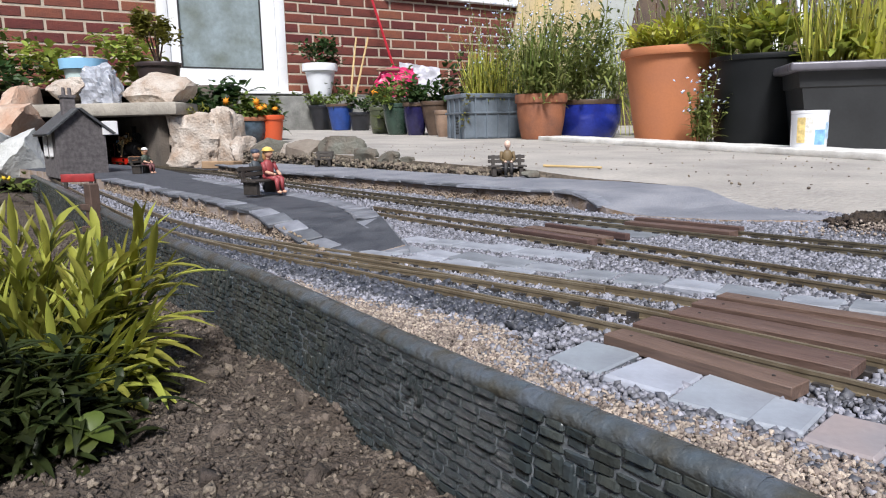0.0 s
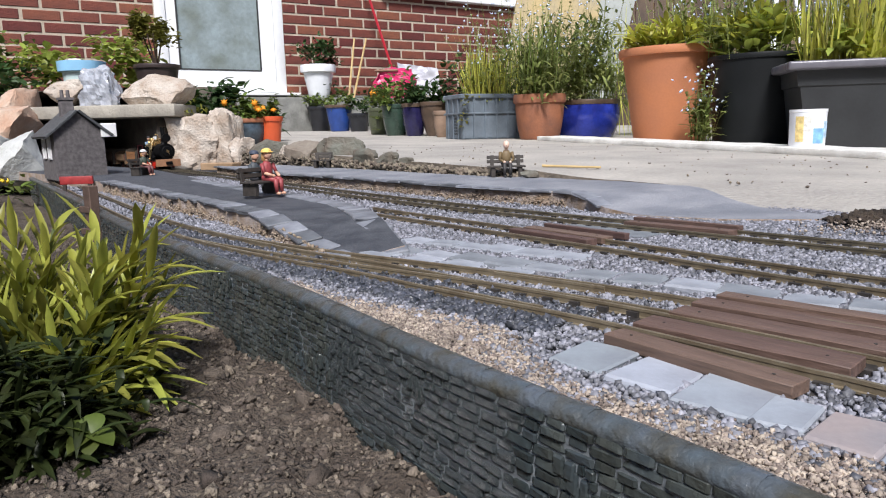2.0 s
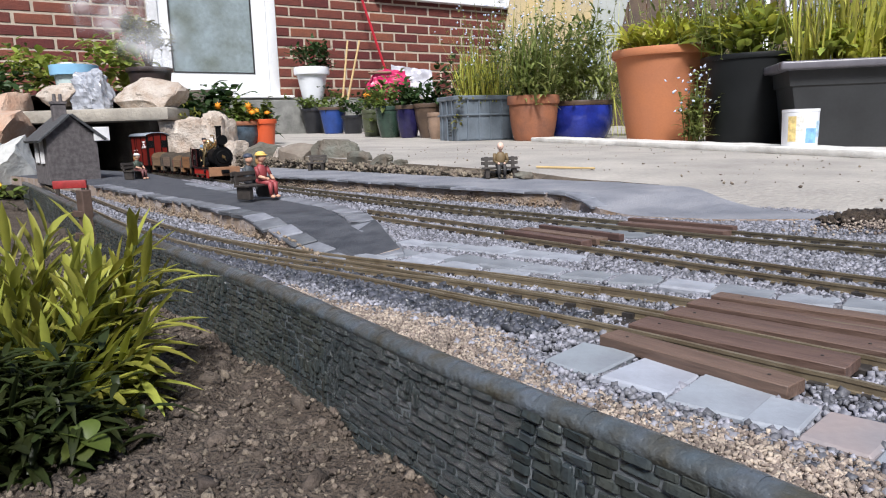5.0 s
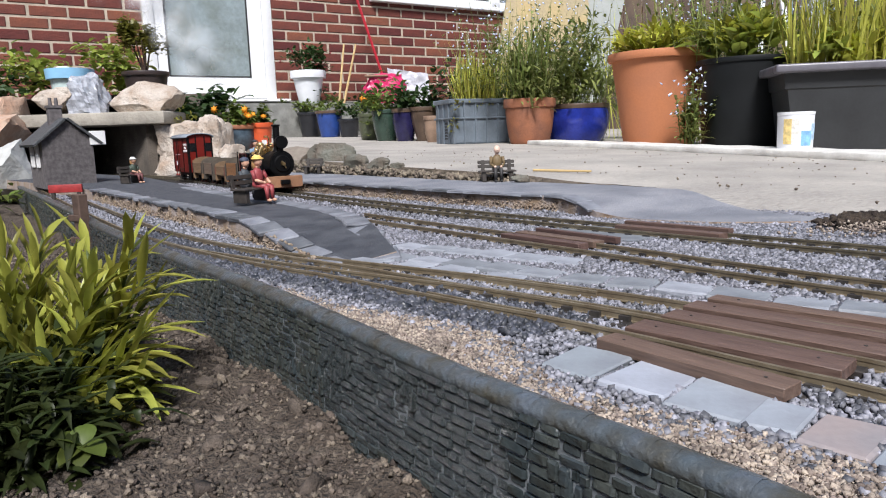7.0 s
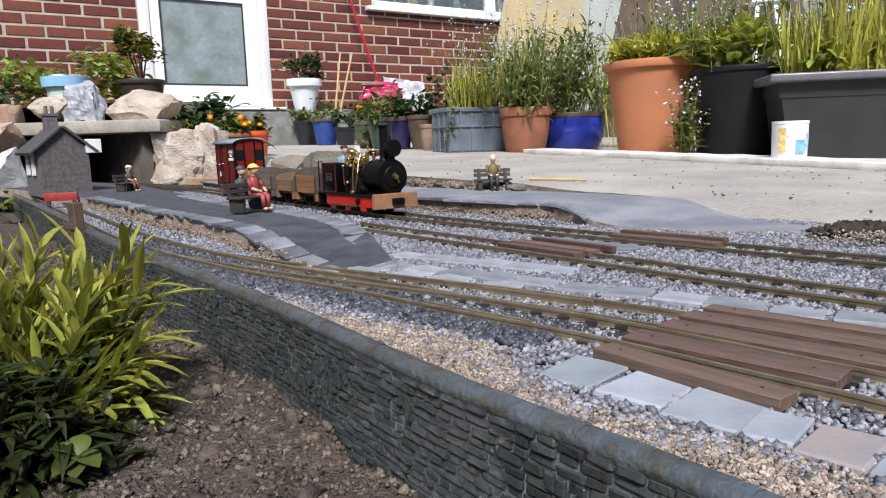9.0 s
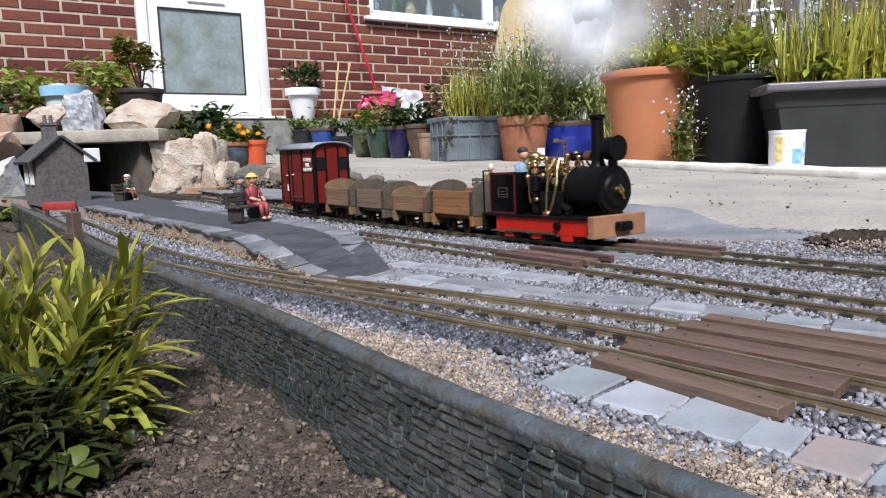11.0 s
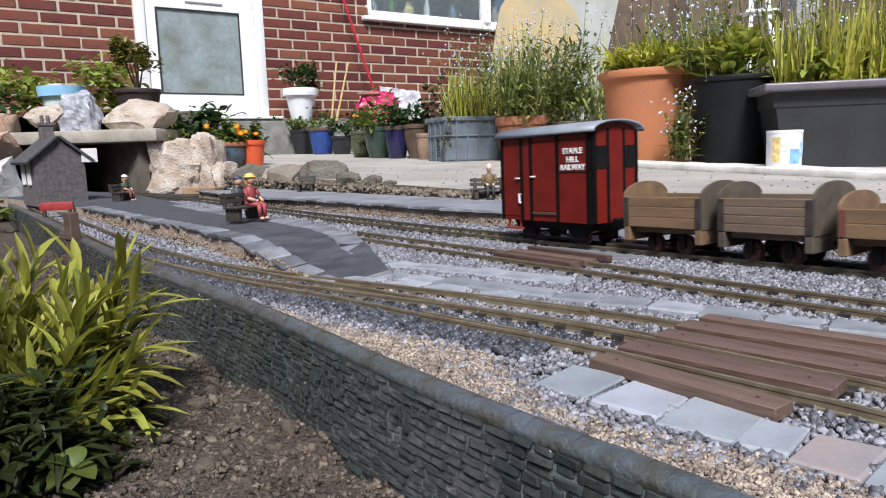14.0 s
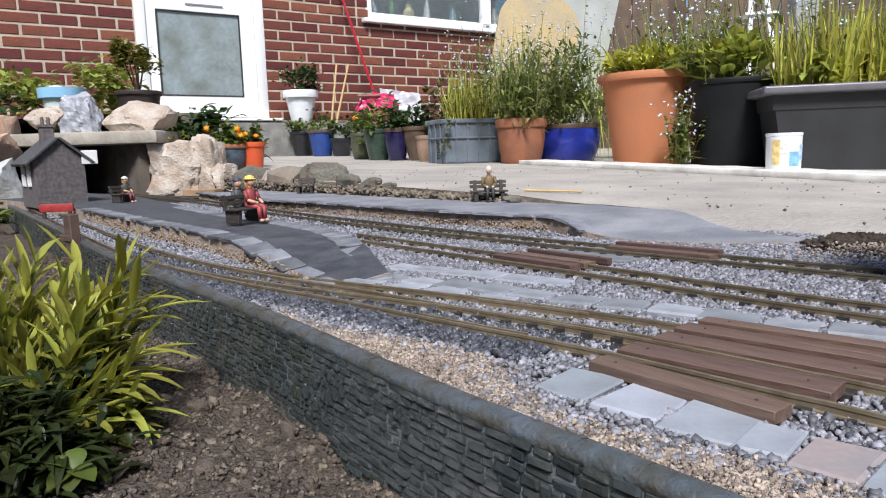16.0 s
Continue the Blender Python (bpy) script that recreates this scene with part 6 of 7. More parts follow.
for i, (x, y, z, r, h, g, n) in enumerate([(-0.90, 2.58, 0.14, 0.14, 0.15, G_DARK, 420), (-0.845, 2.25, 0.10, 0.070, 0.10, G_YELLOW, 900), (-0.97, 2.42, 0.15, 0.10, 0.12, G_DARK, 300), (-0.80, 2.66, 0.08, 0.08, 0.13, G_MID, 220), (-1.45, 2.6, 0.26, 0.22, 0.20, G_LIGHT, 420), (-1.75, 2.7, 0.2, 0.25, 0.28, G_MID, 420),
                                           (-0.78, 2.80, 0.1, 0.08, 0.10, G_DARK, 160), (-1.27, 2.75, 0.27, 0.13, 0.24, G_LIGHT, 220), (-1.6, 2.4, 0.2, 0.2, 0.16, G_DARK, 200)]):
    t = thing("shrub", pose(x, y, z), "leafy garden shrub on the mound", "shrub", "mound plants")
    bush(t, (0, 0, 0), r, h, n, 0.042 if g is not G_YELLOW else 0.02, 0.028 if g is not G_YELLOW else 0.008, g, 200 + i)

# near plant outside the wall: upright stems with narrow leaves
pl = thing("lance_leaf_plant", pose(0, 0, 0), "yellow-green plant with narrow upright leaves in the soil", "plant")
rg = random.Random(21)
TIPS = [(-0.262, 0.40, 0.066), (-0.243, 0.41, 0.068), (-0.225, 0.405, 0.050), (-0.285, 0.40, 0.07), (-0.186, 0.40, 0.062), (-0.176, 0.39, 0.046), (-0.200, 0.38, 0.045), (-0.172, 0.38, 0.020), (-0.176, 0.37, 0.008),
        (-0.172, 0.36, -0.006), (-0.27, 0.37, 0.035), (-0.245, 0.36, 0.030), (-0.215, 0.35, 0.010), (-0.285, 0.36, 0.012), (-0.25, 0.34, 0.0), (-0.225, 0.335, -0.012), (-0.19, 0.345, -0.004), (-0.30, 0.42, 0.05),
        (-0.205, 0.42, 0.036), (-0.27, 0.38, 0.05), (-0.255, 0.39, 0.045), (-0.29, 0.37, 0.04), (-0.235, 0.38, 0.02), (-0.21, 0.36, -0.005), (-0.26, 0.35, 0.01), (-0.28, 0.345, -0.005), (-0.235, 0.34, -0.02), (-0.175, 0.36, 0.008), (-0.27, 0.34, -0.02), (-0.24, 0.45, 0.06), (-0.30, 0.35, 0.03)]
items, dark, V, Fc = [], [], [], []
bm = bmesh.new()
for tx, ty, tz in TIPS + [(a + rg.gauss(0, 0.012), b + rg.gauss(0, 0.012), c - abs(rg.gauss(0, 0.02))) for a, b, c in TIPS if a < -0.18]:
    b = Vector((-0.238 + rg.gauss(0, 0.02), 0.385 + rg.gauss(0, 0.015), -0.05))
    tip = Vector((tx, ty, tz - 0.022))
    mid = b.lerp(tip, 0.5) + Vector(((tx - b.x) * 0.12, 0, -0.006))
    pts = [b.lerp(mid, k / 4).lerp(mid.lerp(tip, k / 4), k / 4) for k in range(5)]
    tube(bm, pts, 0.0011, 5)
    for k in range(26):
        t = 0.12 + 0.88 * k / 25
        q = b.lerp(mid, t).lerp(mid.lerp(tip, t), t)
        ax = (tip - b).normalized()
        a = k * 2.4 + rg.uniform(-0.3, 0.3)
        side = ax.orthogonal().normalized()
        rad = side * math.cos(a) + ax.cross(side) * math.sin(a)
        up = 0.65 + 1.1 * t
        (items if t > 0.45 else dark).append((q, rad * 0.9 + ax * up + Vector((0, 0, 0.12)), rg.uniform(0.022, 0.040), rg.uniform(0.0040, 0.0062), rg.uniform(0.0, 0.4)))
part("stalk_clump", bm, STEM, pl)
# extra low leaves: their near-black green stands in for shade inside the plant
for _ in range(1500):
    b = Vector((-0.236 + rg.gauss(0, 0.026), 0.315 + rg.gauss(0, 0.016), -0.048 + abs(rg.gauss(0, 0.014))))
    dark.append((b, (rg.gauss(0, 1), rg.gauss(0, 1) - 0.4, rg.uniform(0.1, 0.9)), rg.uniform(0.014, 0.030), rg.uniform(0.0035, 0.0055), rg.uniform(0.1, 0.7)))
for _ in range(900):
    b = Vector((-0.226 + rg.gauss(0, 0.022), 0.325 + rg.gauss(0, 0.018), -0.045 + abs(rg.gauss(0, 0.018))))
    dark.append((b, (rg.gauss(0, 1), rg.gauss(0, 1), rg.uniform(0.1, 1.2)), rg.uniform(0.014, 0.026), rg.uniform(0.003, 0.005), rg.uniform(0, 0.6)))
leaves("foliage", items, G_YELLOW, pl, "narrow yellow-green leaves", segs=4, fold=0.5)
leaves("lower_foliage", dark, leaf_mat("leaf_painted_shade", (0.042, 0.055, 0.015), (0.02, 0.03, 0.01)), pl, "narrow lower leaves, coloured dark as if in shade", segs=4, fold=0.5)
wd = thing("seedling", pose(-0.171, 0.300, -0.046), "small seedling with round leaves at the plant's foot", "seedling")
rl = []
for a, e, ln in ((200, 0.9, 0.020), (330, 0.2, 0.019), (255, 0.1, 0.017), (290, -0.1, 0.015), (100, 1.3, 0.017), (160, 0.4, 0.016)):
    rl.append(((0, 0, 0.012), (math.cos(radians(a)), math.sin(radians(a)), e), ln * 0.85, 0.0115, 0.35))
leaves("round_leaf", rl, leaf_mat("leaf_seedling", (0.11, 0.14, 0.03), (0.07, 0.10, 0.022)), wd, segs=6)
# low plants further along the soil
for i, (x, y) in enumerate([(-1.02, 1.50), (-1.22, 1.6), (-1.12, 1.3), (-0.86, 0.98)]):
    t = thing("ground_plant", pose(x, y, -0.045), "small green plant in the soil bed", "plant", "soil plants")
    bush(t, (0, 0, 0), 0.06, 0.06, 90, 0.03, 0.012, G_YELLOW if i % 2 else G_MID, 300 + i)
    if i in (0, 3):
        blobs("blossom", [(random.gauss(0, 0.03), random.gauss(0, 0.03), 0.055) for _ in range(5)], 0.008, F_YELLOW, t, "yellow blossoms", 6)
bm = bmesh.new()
cyl(bm, (-1.02, 1.34, -0.02), (-0.70, 1.02, -0.035), 0.014, 0.011, 10)
for v in bm.verts:
    v.co += Vector((0, 0, 0.004 * noise.noise(v.co * 30)))
tagged(part("log", bm, plain("pale_wood", (0.42, 0.36, 0.29), 0.8, 0, 0.25, 30), None), "pale dry branch lying on the soil", "branch")

# ---- far side: leaning boards, fence, white frame, climbing plants
def leaning(name, x0, x1, y, z0, z1, lean, material, label, rot=0, r=0.18, tilt=0):
    bm = bmesh.new()
    w, h = x1 - x0, z1 - z0
    ring = []
    for cx, cz, a0 in ((w - r, r, -90), (w - r, h - r, 0), (r, h - r, 90), (r, r, 180)):
        for k in range(7):
            a = radians(a0 + 15 * k)
            ring.append((cx + r * math.cos(a), 0, cz + r * math.sin(a)))
    f = bm.faces.new([bm.verts.new(q) for q in ring])
    e = bmesh.ops.extrude_face_region(bm, geom=[f])
    bmesh.ops.translate(bm, vec=(0, 0.03, 0), verts=[v for v in e["geom"] if isinstance(v, bmesh.types.BMVert)])
    bmesh.ops.recalc_face_normals(bm, faces=bm.faces)
    o = part(name, bm, material, None, "", False)
    o.matrix_basis = pose(x0, y, z0, -lean, tilt, rot)
    return tagged(o, label, "board")


leaning("leaning_board", 0.24, 0.82, 4.75, pz(0.6, 4.7), 1.30, 12, mat("tan_board", (0.44, 0.33, 0.15), 0.6, 0, 0.3, 5, 60, 0.2, 0.002, col2=(0.34, 0.29, 0.19)), "tan curved board leaning among the plants", 6, 0.22, 13)
leaning("leaning_sheet", 0.44, 1.06, 5.0, pz(0.9, 5), 1.7, 10, mat("grey_sheet", (0.40, 0.42, 0.40), 0.45, 0, 0.15, 4, 60, 0.2, 0.002, col2=(0.30, 0.32, 0.29)), "pale grey-green plastic sheet leaning behind the plants", 10, 0.12, 17)
fence = thing("fence", pose(0.95, 6.35, 0.0, 0, 0, -8), "old dark brown timber fence behind the pots", "fence", kind="structure")
FENCE = mat("fence_board", (0.14, 0.095, 0.065), 0.85, 0, 0.3, 9, 90, 0.6, 0.004, rnd=0.3, col2=(0.085, 0.062, 0.05))
fb = bpy.data.meshes.new("fence_board")
bm = bmesh.new()
box(bm, 0, 0.148, 0, 0.022, 0, 1.85, bevel=0.003)
bm.to_mesh(fb)
bm.free()
fb.materials.append(FENCE)
for i in range(44):
    o = new("fence_board", fb)
    o.parent = fence
    o.matrix_basis = pose(i * 0.152, random.uniform(-0.006, 0.006), 0.05, 0, random.uniform(-0.6, 0.6), 0)
part("fence_rail", boxed(0, 6.7, 0.022, 0.07, 0.5, 0.58), FENCE, fence)
part("fence_rail", boxed(0, 6.7, 0.022, 0.07, 1.4, 1.48), FENCE, fence)
lad = thing("white_ladder", pose(1.62, 3.72, pz(1.6, 3.7), -14, 0, -8), "white metal stepladder frame behind the trough", "ladder")
for x in (0.0, 0.20):
    o = part("ladder_rail", boxed(-0.012, 0.012, -0.01, 0.01, 0, 1.3, bevel=0.002), WHITEPL, lad)
    o.matrix_basis = pose(x, 0, 0, 0, 4 if x == 0 else -4, 0)
for k in range(4):
    part("rung", boxed(0.02, 0.19, -0.03, 0.03, 0.25 + 0.25 * k, 0.265 + 0.25 * k, bevel=0.002), WHITEPL, lad)
pst = part("grey_post", boxed(-0.07, 0.07, -0.05, 0.05, 0, 1.6, bevel=0.004), plain("grey_post_paint", (0.33, 0.34, 0.35), 0.6, 0, 0.15), None)
pst.matrix_basis = pose(2.02, 3.95, pz(2, 3.9))
tagged(pst, "grey weathered post behind the trough", "post")
for i, (x, y, r, h, n, g) in enumerate([(0.55, 3.5, 0.24, 0.55, 300, G_MID), (0.95, 3.1, 0.26, 0.55, 300, G_GREY), (1.35, 2.9, 0.28, 0.60, 320, G_MID), (1.8, 2.7, 0.3, 0.6, 320, G_MID), (2.3, 2.6, 0.35, 0.7, 300, G_DARK), (0.3, 3.35, 0.2, 0.5, 240, G_GREY)]):
    t = thing("flowering_clump", pose(x, y, pz(x, y)), "tall clump of garden greenery with pale blue flowers", "plant", "background clumps")
    bush(t, (0, 0, 0.02), r, h * 0.8, n, 0.07, 0.022, g, 400 + i)
    grasses(t, (0, 0, 0), r, h * 1.15, 90, 0.005, G_GRASS if i % 2 else G_MID, 420 + i)
    forget_me_nots(t, (0, 0, 0.05), r * 1.1, h * 1.25, 60, 440 + i)
# things on the kitchen sill
for i, (x, w, h, c) in enumerate([(0.80, 0.07, 0.16, (0.55, 0.62, 0.66)), (0.98, 0.05, 0.22, (0.16, 0.28, 0.12)), (1.15, 0.10, 0.15, (0.66, 0.55, 0.30)), (1.34, 0.06, 0.20, (0.75, 0.75, 0.72)), (1.62, 0.08, 0.17, (0.20, 0.27, 0.3)), (2.1, 0.09, 0.2, (0.45, 0.42, 0.40))]):
    bm = bmesh.new()
    lathe(bm, [(0, 0), (w * 0.45, 0), (w * 0.5, h * 0.1), (w * 0.5, h * 0.6), (w * 0.25, h * 0.8), (w * 0.25, h), (0, h)], 18)
    o = part("sill_ornament", bm, plain("ornament_glaze", c, 0.3), None)
    o.matrix_basis = HM @ pose(x, 0.155, WZ0 + 0.031)
    tagged(o, "small ornament or bottle standing on the window board", "ornament", "things on the window board")
# stick lying on the patio
bm = bmesh.new()
cyl(bm, (0.145, 1.21, pz(0.145, 1.21) + 0.003), (0.235, 1.16, pz(0.235, 1.16) + 0.003), 0.0022, 0.0018, 8)
tagged(part("stick", bm, pw, None), "thin pale stick lying on the patio", "stick")

# ---- the train
L_RED = plain("loco_red", (0.52, 0.018, 0.008), 0.3, 0, 0.12, 40)
L_BLACK = plain("loco_black", (0.005, 0.005, 0.0055), 0.45, 0, 0.25, 50, spec=0.15)
L_GLOSS = plain("loco_gloss_black", (0.0035, 0.003, 0.0035), 0.22, 0, 0.2, 50, spec=0.14)
L_MAROON = plain("loco_maroon_lining", (0.075, 0.008, 0.010), 0.35)
BRASS = plain("brass", (0.80, 0.56, 0.26), 0.28, 1.0, 0.12, 90)
COPPER = plain("copper", (0.66, 0.32, 0.18), 0.3, 1.0, 0.15, 90)
BEAMWOOD = mat("buffer_beam_wood", (0.30, 0.155, 0.085), 0.55, 0, 0.2, 60, 400, 0.3, 0.0004)
STEEL = plain("dull_steel", (0.30, 0.29, 0.27), 0.4, 0.9, 0.2, 90)
WHEEL = plain("wheel_rust", (0.10, 0.045, 0.035), 0.6, 0.3, 0.3, 90)
VAN_RED = mat("van_maroon", (0.180, 0.015, 0.010), 0.38, 0, 0.2, 40, 500, 0.2, 0.0002, col2=(0.140, 0.012, 0.009), spec=0.3)
VAN_ROOF = mat("van_roof", (0.22, 0.25, 0.29), 0.5, 0, 0.15, 40, 400, 0.3, 0.0003)
LETTER = plain("white_lettering", (0.85, 0.85, 0.85), 0.5)
OAK = [mat("wagon_oak", (0.29, 0.140, 0.060), 0.6, 0, 0.3, 70, 450, 0.3, 0.0004, col2=(0.20, 0.095, 0.042), stretch=(0.2, 1, 1)), mat("wagon_pale_oak", (0.235, 0.148, 0.082), 0.65, 0, 0.25, 70, 450, 0.3, 0.0004, col2=(0.15, 0.095, 0.055), stretch=(0.2, 1, 1)),
       mat("wagon_grey_wood", (0.165, 0.115, 0.085), 0.65, 0, 0.3, 70, 450, 0.3, 0.0004, col2=(0.21, 0.155, 0.11), stretch=(0.2, 1, 1))]
ENDW = mat("wagon_end_wood", (0.095, 0.078, 0.060), 0.65, 0, 0.25, 70, 450, 0.3, 0.0004)
RT = 0.0067  # rail top


def wheel_me(r, w, spokes=6):
    bm = bmesh.new()
    cyl(bm, (0, -w / 2, 0), (0, w / 2, 0), r, r, 22)
    cyl(bm, (0, w / 2, 0), (0, w / 2 + 0.0012, 0), r + 0.0014, r + 0.0014, 22)
    for k in range(spokes):
        a = 2 * math.pi * k / spokes
        m = Matrix.Rotation(a, 4, "Y")
        box(bm, -0.0009, 0.0009, -w / 2 - 0.0008, -w / 2, r * 0.2, r * 0.82, m=m)
    cyl(bm, (0, -w / 2 - 0.0014, 0), (0, -w / 2, 0), r * 0.26, r * 0.26, 12)
    me = bpy.data.meshes.new("wheel")
    bm.to_mesh(me)
    bm.free()
    me.materials.append(WHEEL)
    me.polygons.foreach_set("use_smooth", [True] * len(me.polygons))
    me.set_sharp_from_angle(angle=radians(35))
    return me


WHEELS = []


def axle(parent, x, r, me):
    for sy in (-1, 1):
        o = new("wheel", me)
        o.parent = parent
        o.matrix_basis = pose(x, sy * 0.0165, RT + r, 0, 0, 0 if sy < 0 else 180)
        WHEELS.append((o, x, sy, r))
    bm = bmesh.new()
    cyl(bm, (x, -0.0155, RT + r), (x, 0.0155, RT + r), 0.0012, seg=8)
    part("axle", bm, L_BLACK, parent)


# locomotive, nose towards +x
loco = thing("steam_locomotive", pose(0, 0, 0), "black and red model steam locomotive with brass fittings", "locomotive", "train")
loco.scale = (0.95, 0.95, 0.95)
lw = wheel_me(0.0105, 0.003, 8)
for x in (-0.045, 0.0, 0.045):
    axle(loco, x, 0.0105, lw)
bm = bmesh.new()
for sy in (-1, 1):
    box(bm, -0.066, 0.080, sy * 0.0300 - 0.0012, sy * 0.0300 + 0.0012, 0.0165, 0.0325, bevel=0.0004)
    for x in (-0.045, 0.0, 0.045):
        box(bm, x - 0.008, x + 0.008, sy * 0.0297 - 0.0012, sy * 0.0297 + 0.0012, 0.0105, 0.020, bevel=0.0004)
part("frame", bm, L_RED, loco, "bright red side frames")
part("footplate", boxed(-0.0875, 0.082, -0.0335, 0.0335, 0.0325, 0.0355, bevel=0.0006), L_BLACK, loco)
bb = part("buffer_beam", boxed(0.080, 0.0885, -0.0365, 0.0365, 0.0155, 0.0370, bevel=0.0006), BEAMWOOD, loco, "front buffer beam of brown wood")
bm = bmesh.new()
box(bm, 0.0885, 0.097, -0.009, 0.009, 0.0215, 0.0305, bevel=0.0012)
box(bm, 0.097, 0.099, -0.006, 0.006, 0.0235, 0.0285)
part("coupling_block", bm, L_BLACK, bb)
part("buffer_beam", boxed(-0.0895, -0.0845, -0.0335, 0.0335, 0.0155, 0.0355, bevel=0.0006), L_BLACK, loco)
bm = bmesh.new()
cyl(bm, (0.036, 0, 0.0605), (0.081, 0, 0.0605), 0.0238, 0.0238, 40)
sb = part("smokebox", bm, L_BLACK, loco)
bm = bmesh.new()
cyl(bm, (0.081, 0, 0.0605), (0.0825, 0, 0.0605), 0.0225, 0.0225, 40)
cyl(bm, (0.0825, 0, 0.0605), (0.0852, 0, 0.0605), 0.0165, 0.0145, 40)
for k in range(14):
    a = 2 * math.pi * k / 14
    ball(bm, (0.0828, 0.0205 * math.cos(a), 0.0605 + 0.0205 * math.sin(a)), 0.0008, sub=1)
dr = part("smokebox_door", bm, L_BLACK, sb)
bm = bmesh.new()
cyl(bm, (0.085, 0, 0.0605), (0.0905, 0, 0.0605), 0.0042, 0.0034, 16)
cyl(bm, (0.0895, 0, 0.0605), (0.0905, 0.004, 0.052), 0.0011, 0.0011, 8)
cyl(bm, (0.0915, 0, 0.0605), (0.0925, -0.005, 0.066), 0.0011, 0.0011, 8)
part("door_handle", bm, BRASS, sb, "brass door handle")
bm = bmesh.new()
for x in (0.0375, 0.0795):
    cyl(bm, (x - 0.0008, 0, 0.0605), (x + 0.0008, 0, 0.0605), 0.0246, 0.0246, 40)
box(bm, 0.04, 0.079, -0.014, 0.014, 0.0355, 0.042)
part("saddle", bm, L_BLACK, sb)
bm = bmesh.new()
cyl(bm, (-0.02, 0, 0.0625), (0.036, 0, 0.0625), 0.0195, 0.0195, 36)
bl = part("boiler", bm, L_GLOSS, loco)
bm = bmesh.new()
for x in (-0.018, 0.008, 0.030):
    cyl(bm, (x - 0.001, 0, 0.0625), (x + 0.001, 0, 0.0625), 0.0199, 0.0199, 36)
part("boiler_band", bm, BRASS, bl, "brass boiler bands")
bm = bmesh.new()
lathe(bm, [(0.0105, 0.081), (0.0085, 0.0835), (0.0068, 0.087), (0.0062, 0.092), (0.0064, 0.130), (0.0078, 0.131), (0.0082, 0.134), (0.0066, 0.1345), (0.0056, 0.131), (0.0054, 0.10)], 24, (0.060, 0, 0))
part("chimney", bm, L_BLACK, loco)
bm = bmesh.new()
cyl(bm, (0.074, 0, 0.101), (0.086, 0, 0.101), 0.0112, 0.0112, 28)
cyl(bm, (0.086, 0, 0.101), (0.0872, 0, 0.101), 0.0122, 0.0122, 28)
box(bm, 0.077, 0.082, -0.004, 0.004, 0.082, 0.092)
hl = part("headlamp", bm, L_BLACK, loco, "large round black headlamp")
# water tanks / cab sides at the rear
for sy in (-1, 1):
    y0, y1 = (-0.0325, -0.0150) if sy < 0 else (0.0150, 0.0325)
    tk = part("side_tank", boxed(-0.0735, -0.0290, y0, y1, 0.0355, 0.0805, bevel=0.001, seg=2), L_GLOSS, loco)
    yo = sy * 0.0327
    bm = bmesh.new()
    for x0, x1, z0, z1 in ((-0.0735, -0.0290, 0.0785, 0.0810), (-0.0735, -0.0290, 0.0355, 0.0378), (-0.0735, -0.0712, 0.0355, 0.081), (-0.0321, -0.0290, 0.0355, 0.081)):
        box(bm, x0, x1, yo - 0.0004, yo + 0.0004, z0, z1)
    part("lining", bm, L_MAROON, tk, "dark red lining")
    bm = bmesh.new()
    for x0, x1, z0, z1 in ((-0.0585, -0.0425, 0.0535, 0.0545), (-0.0585, -0.0425, 0.0635, 0.0645), (-0.0585, -0.0577, 0.0535, 0.0645), (-0.0433, -0.0425, 0.0535, 0.0645), (-0.0535, -0.0475, 0.0595, 0.0605), (-0.0555, -0.0455, 0.0565, 0.0573)):
        box(bm, x0, x1, yo - 0.0007, yo + 0.0007, z0, z1)
    part("nameplate", bm, STEEL, tk, "small silver nameplate with bars")
    part("running_board_pipe", boxed(-0.01, 0.03, sy * 0.0255 - 0.001, sy * 0.0255 + 0.001, 0.0345, 0.0375), L_BLACK, loco)
part("bunker", boxed(-0.0735, -0.062, -0.015, 0.015, 0.0355, 0.0805, bevel=0.001), L_GLOSS, loco)
part("backhead", boxed(-0.026, -0.0186, -0.0149, 0.0149, 0.0355, 0.086, bevel=0.001), L_BLACK, loco)
# brass boiler fittings
bm = bmesh.new()
ball(bm, (-0.036, 0, 0.0965), 0.0085, 1.35, 1.0, 0.75)
cyl(bm, (-0.036, 0, 0.080), (-0.036, 0, 0.094), 0.0055, 0.0065, 16)
cyl(bm, (-0.043, 0, 0.095), (-0.020, 0, 0.095), 0.0035, 0.0035, 12)
part("dome", bm, BRASS, loco, "polished brass dome")
for x, y, h in ((-0.014, 0.004, 0.092), (-0.008, -0.006, 0.094), (0.030, 0.0, 0.098), (0.038, -0.004, 0.094), (-0.050, -0.008, 0.088), (-0.041, 0.008, 0.090), (0.020, -0.010, 0.088), (-0.022, -0.010, 0.091), (-0.029, -0.012, 0.089), (-0.017, -0.014, 0.087), (0.004, -0.012, 0.086), (0.012, -0.012, 0.092), (-0.002, 0.006, 0.090), (0.026, -0.008, 0.096)):
    bm = bmesh.new()
    cyl(bm, (x, y, 0.076), (x, y, h), 0.0022, 0.0018, 12)
    ball(bm, (x, y, h), 0.0031, 1, 1, 0.8)
    cyl(bm, (x, y - 0.004, h - 0.004), (x, y + 0.004, h - 0.004), 0.0011, 0.0011, 8)
    part("valve", bm, BRASS, loco, "brass valve")
bm = bmesh.new()
cyl(bm, (0.026, 0, 0.0945), (0.052, 0, 0.0945), 0.0040, 0.0040, 16)
cyl(bm, (0.026, 0, 0.0945), (0.024, 0, 0.0945), 0.0046, 0.0046, 16)
part("whistle_barrel", bm, L_BLACK, loco)
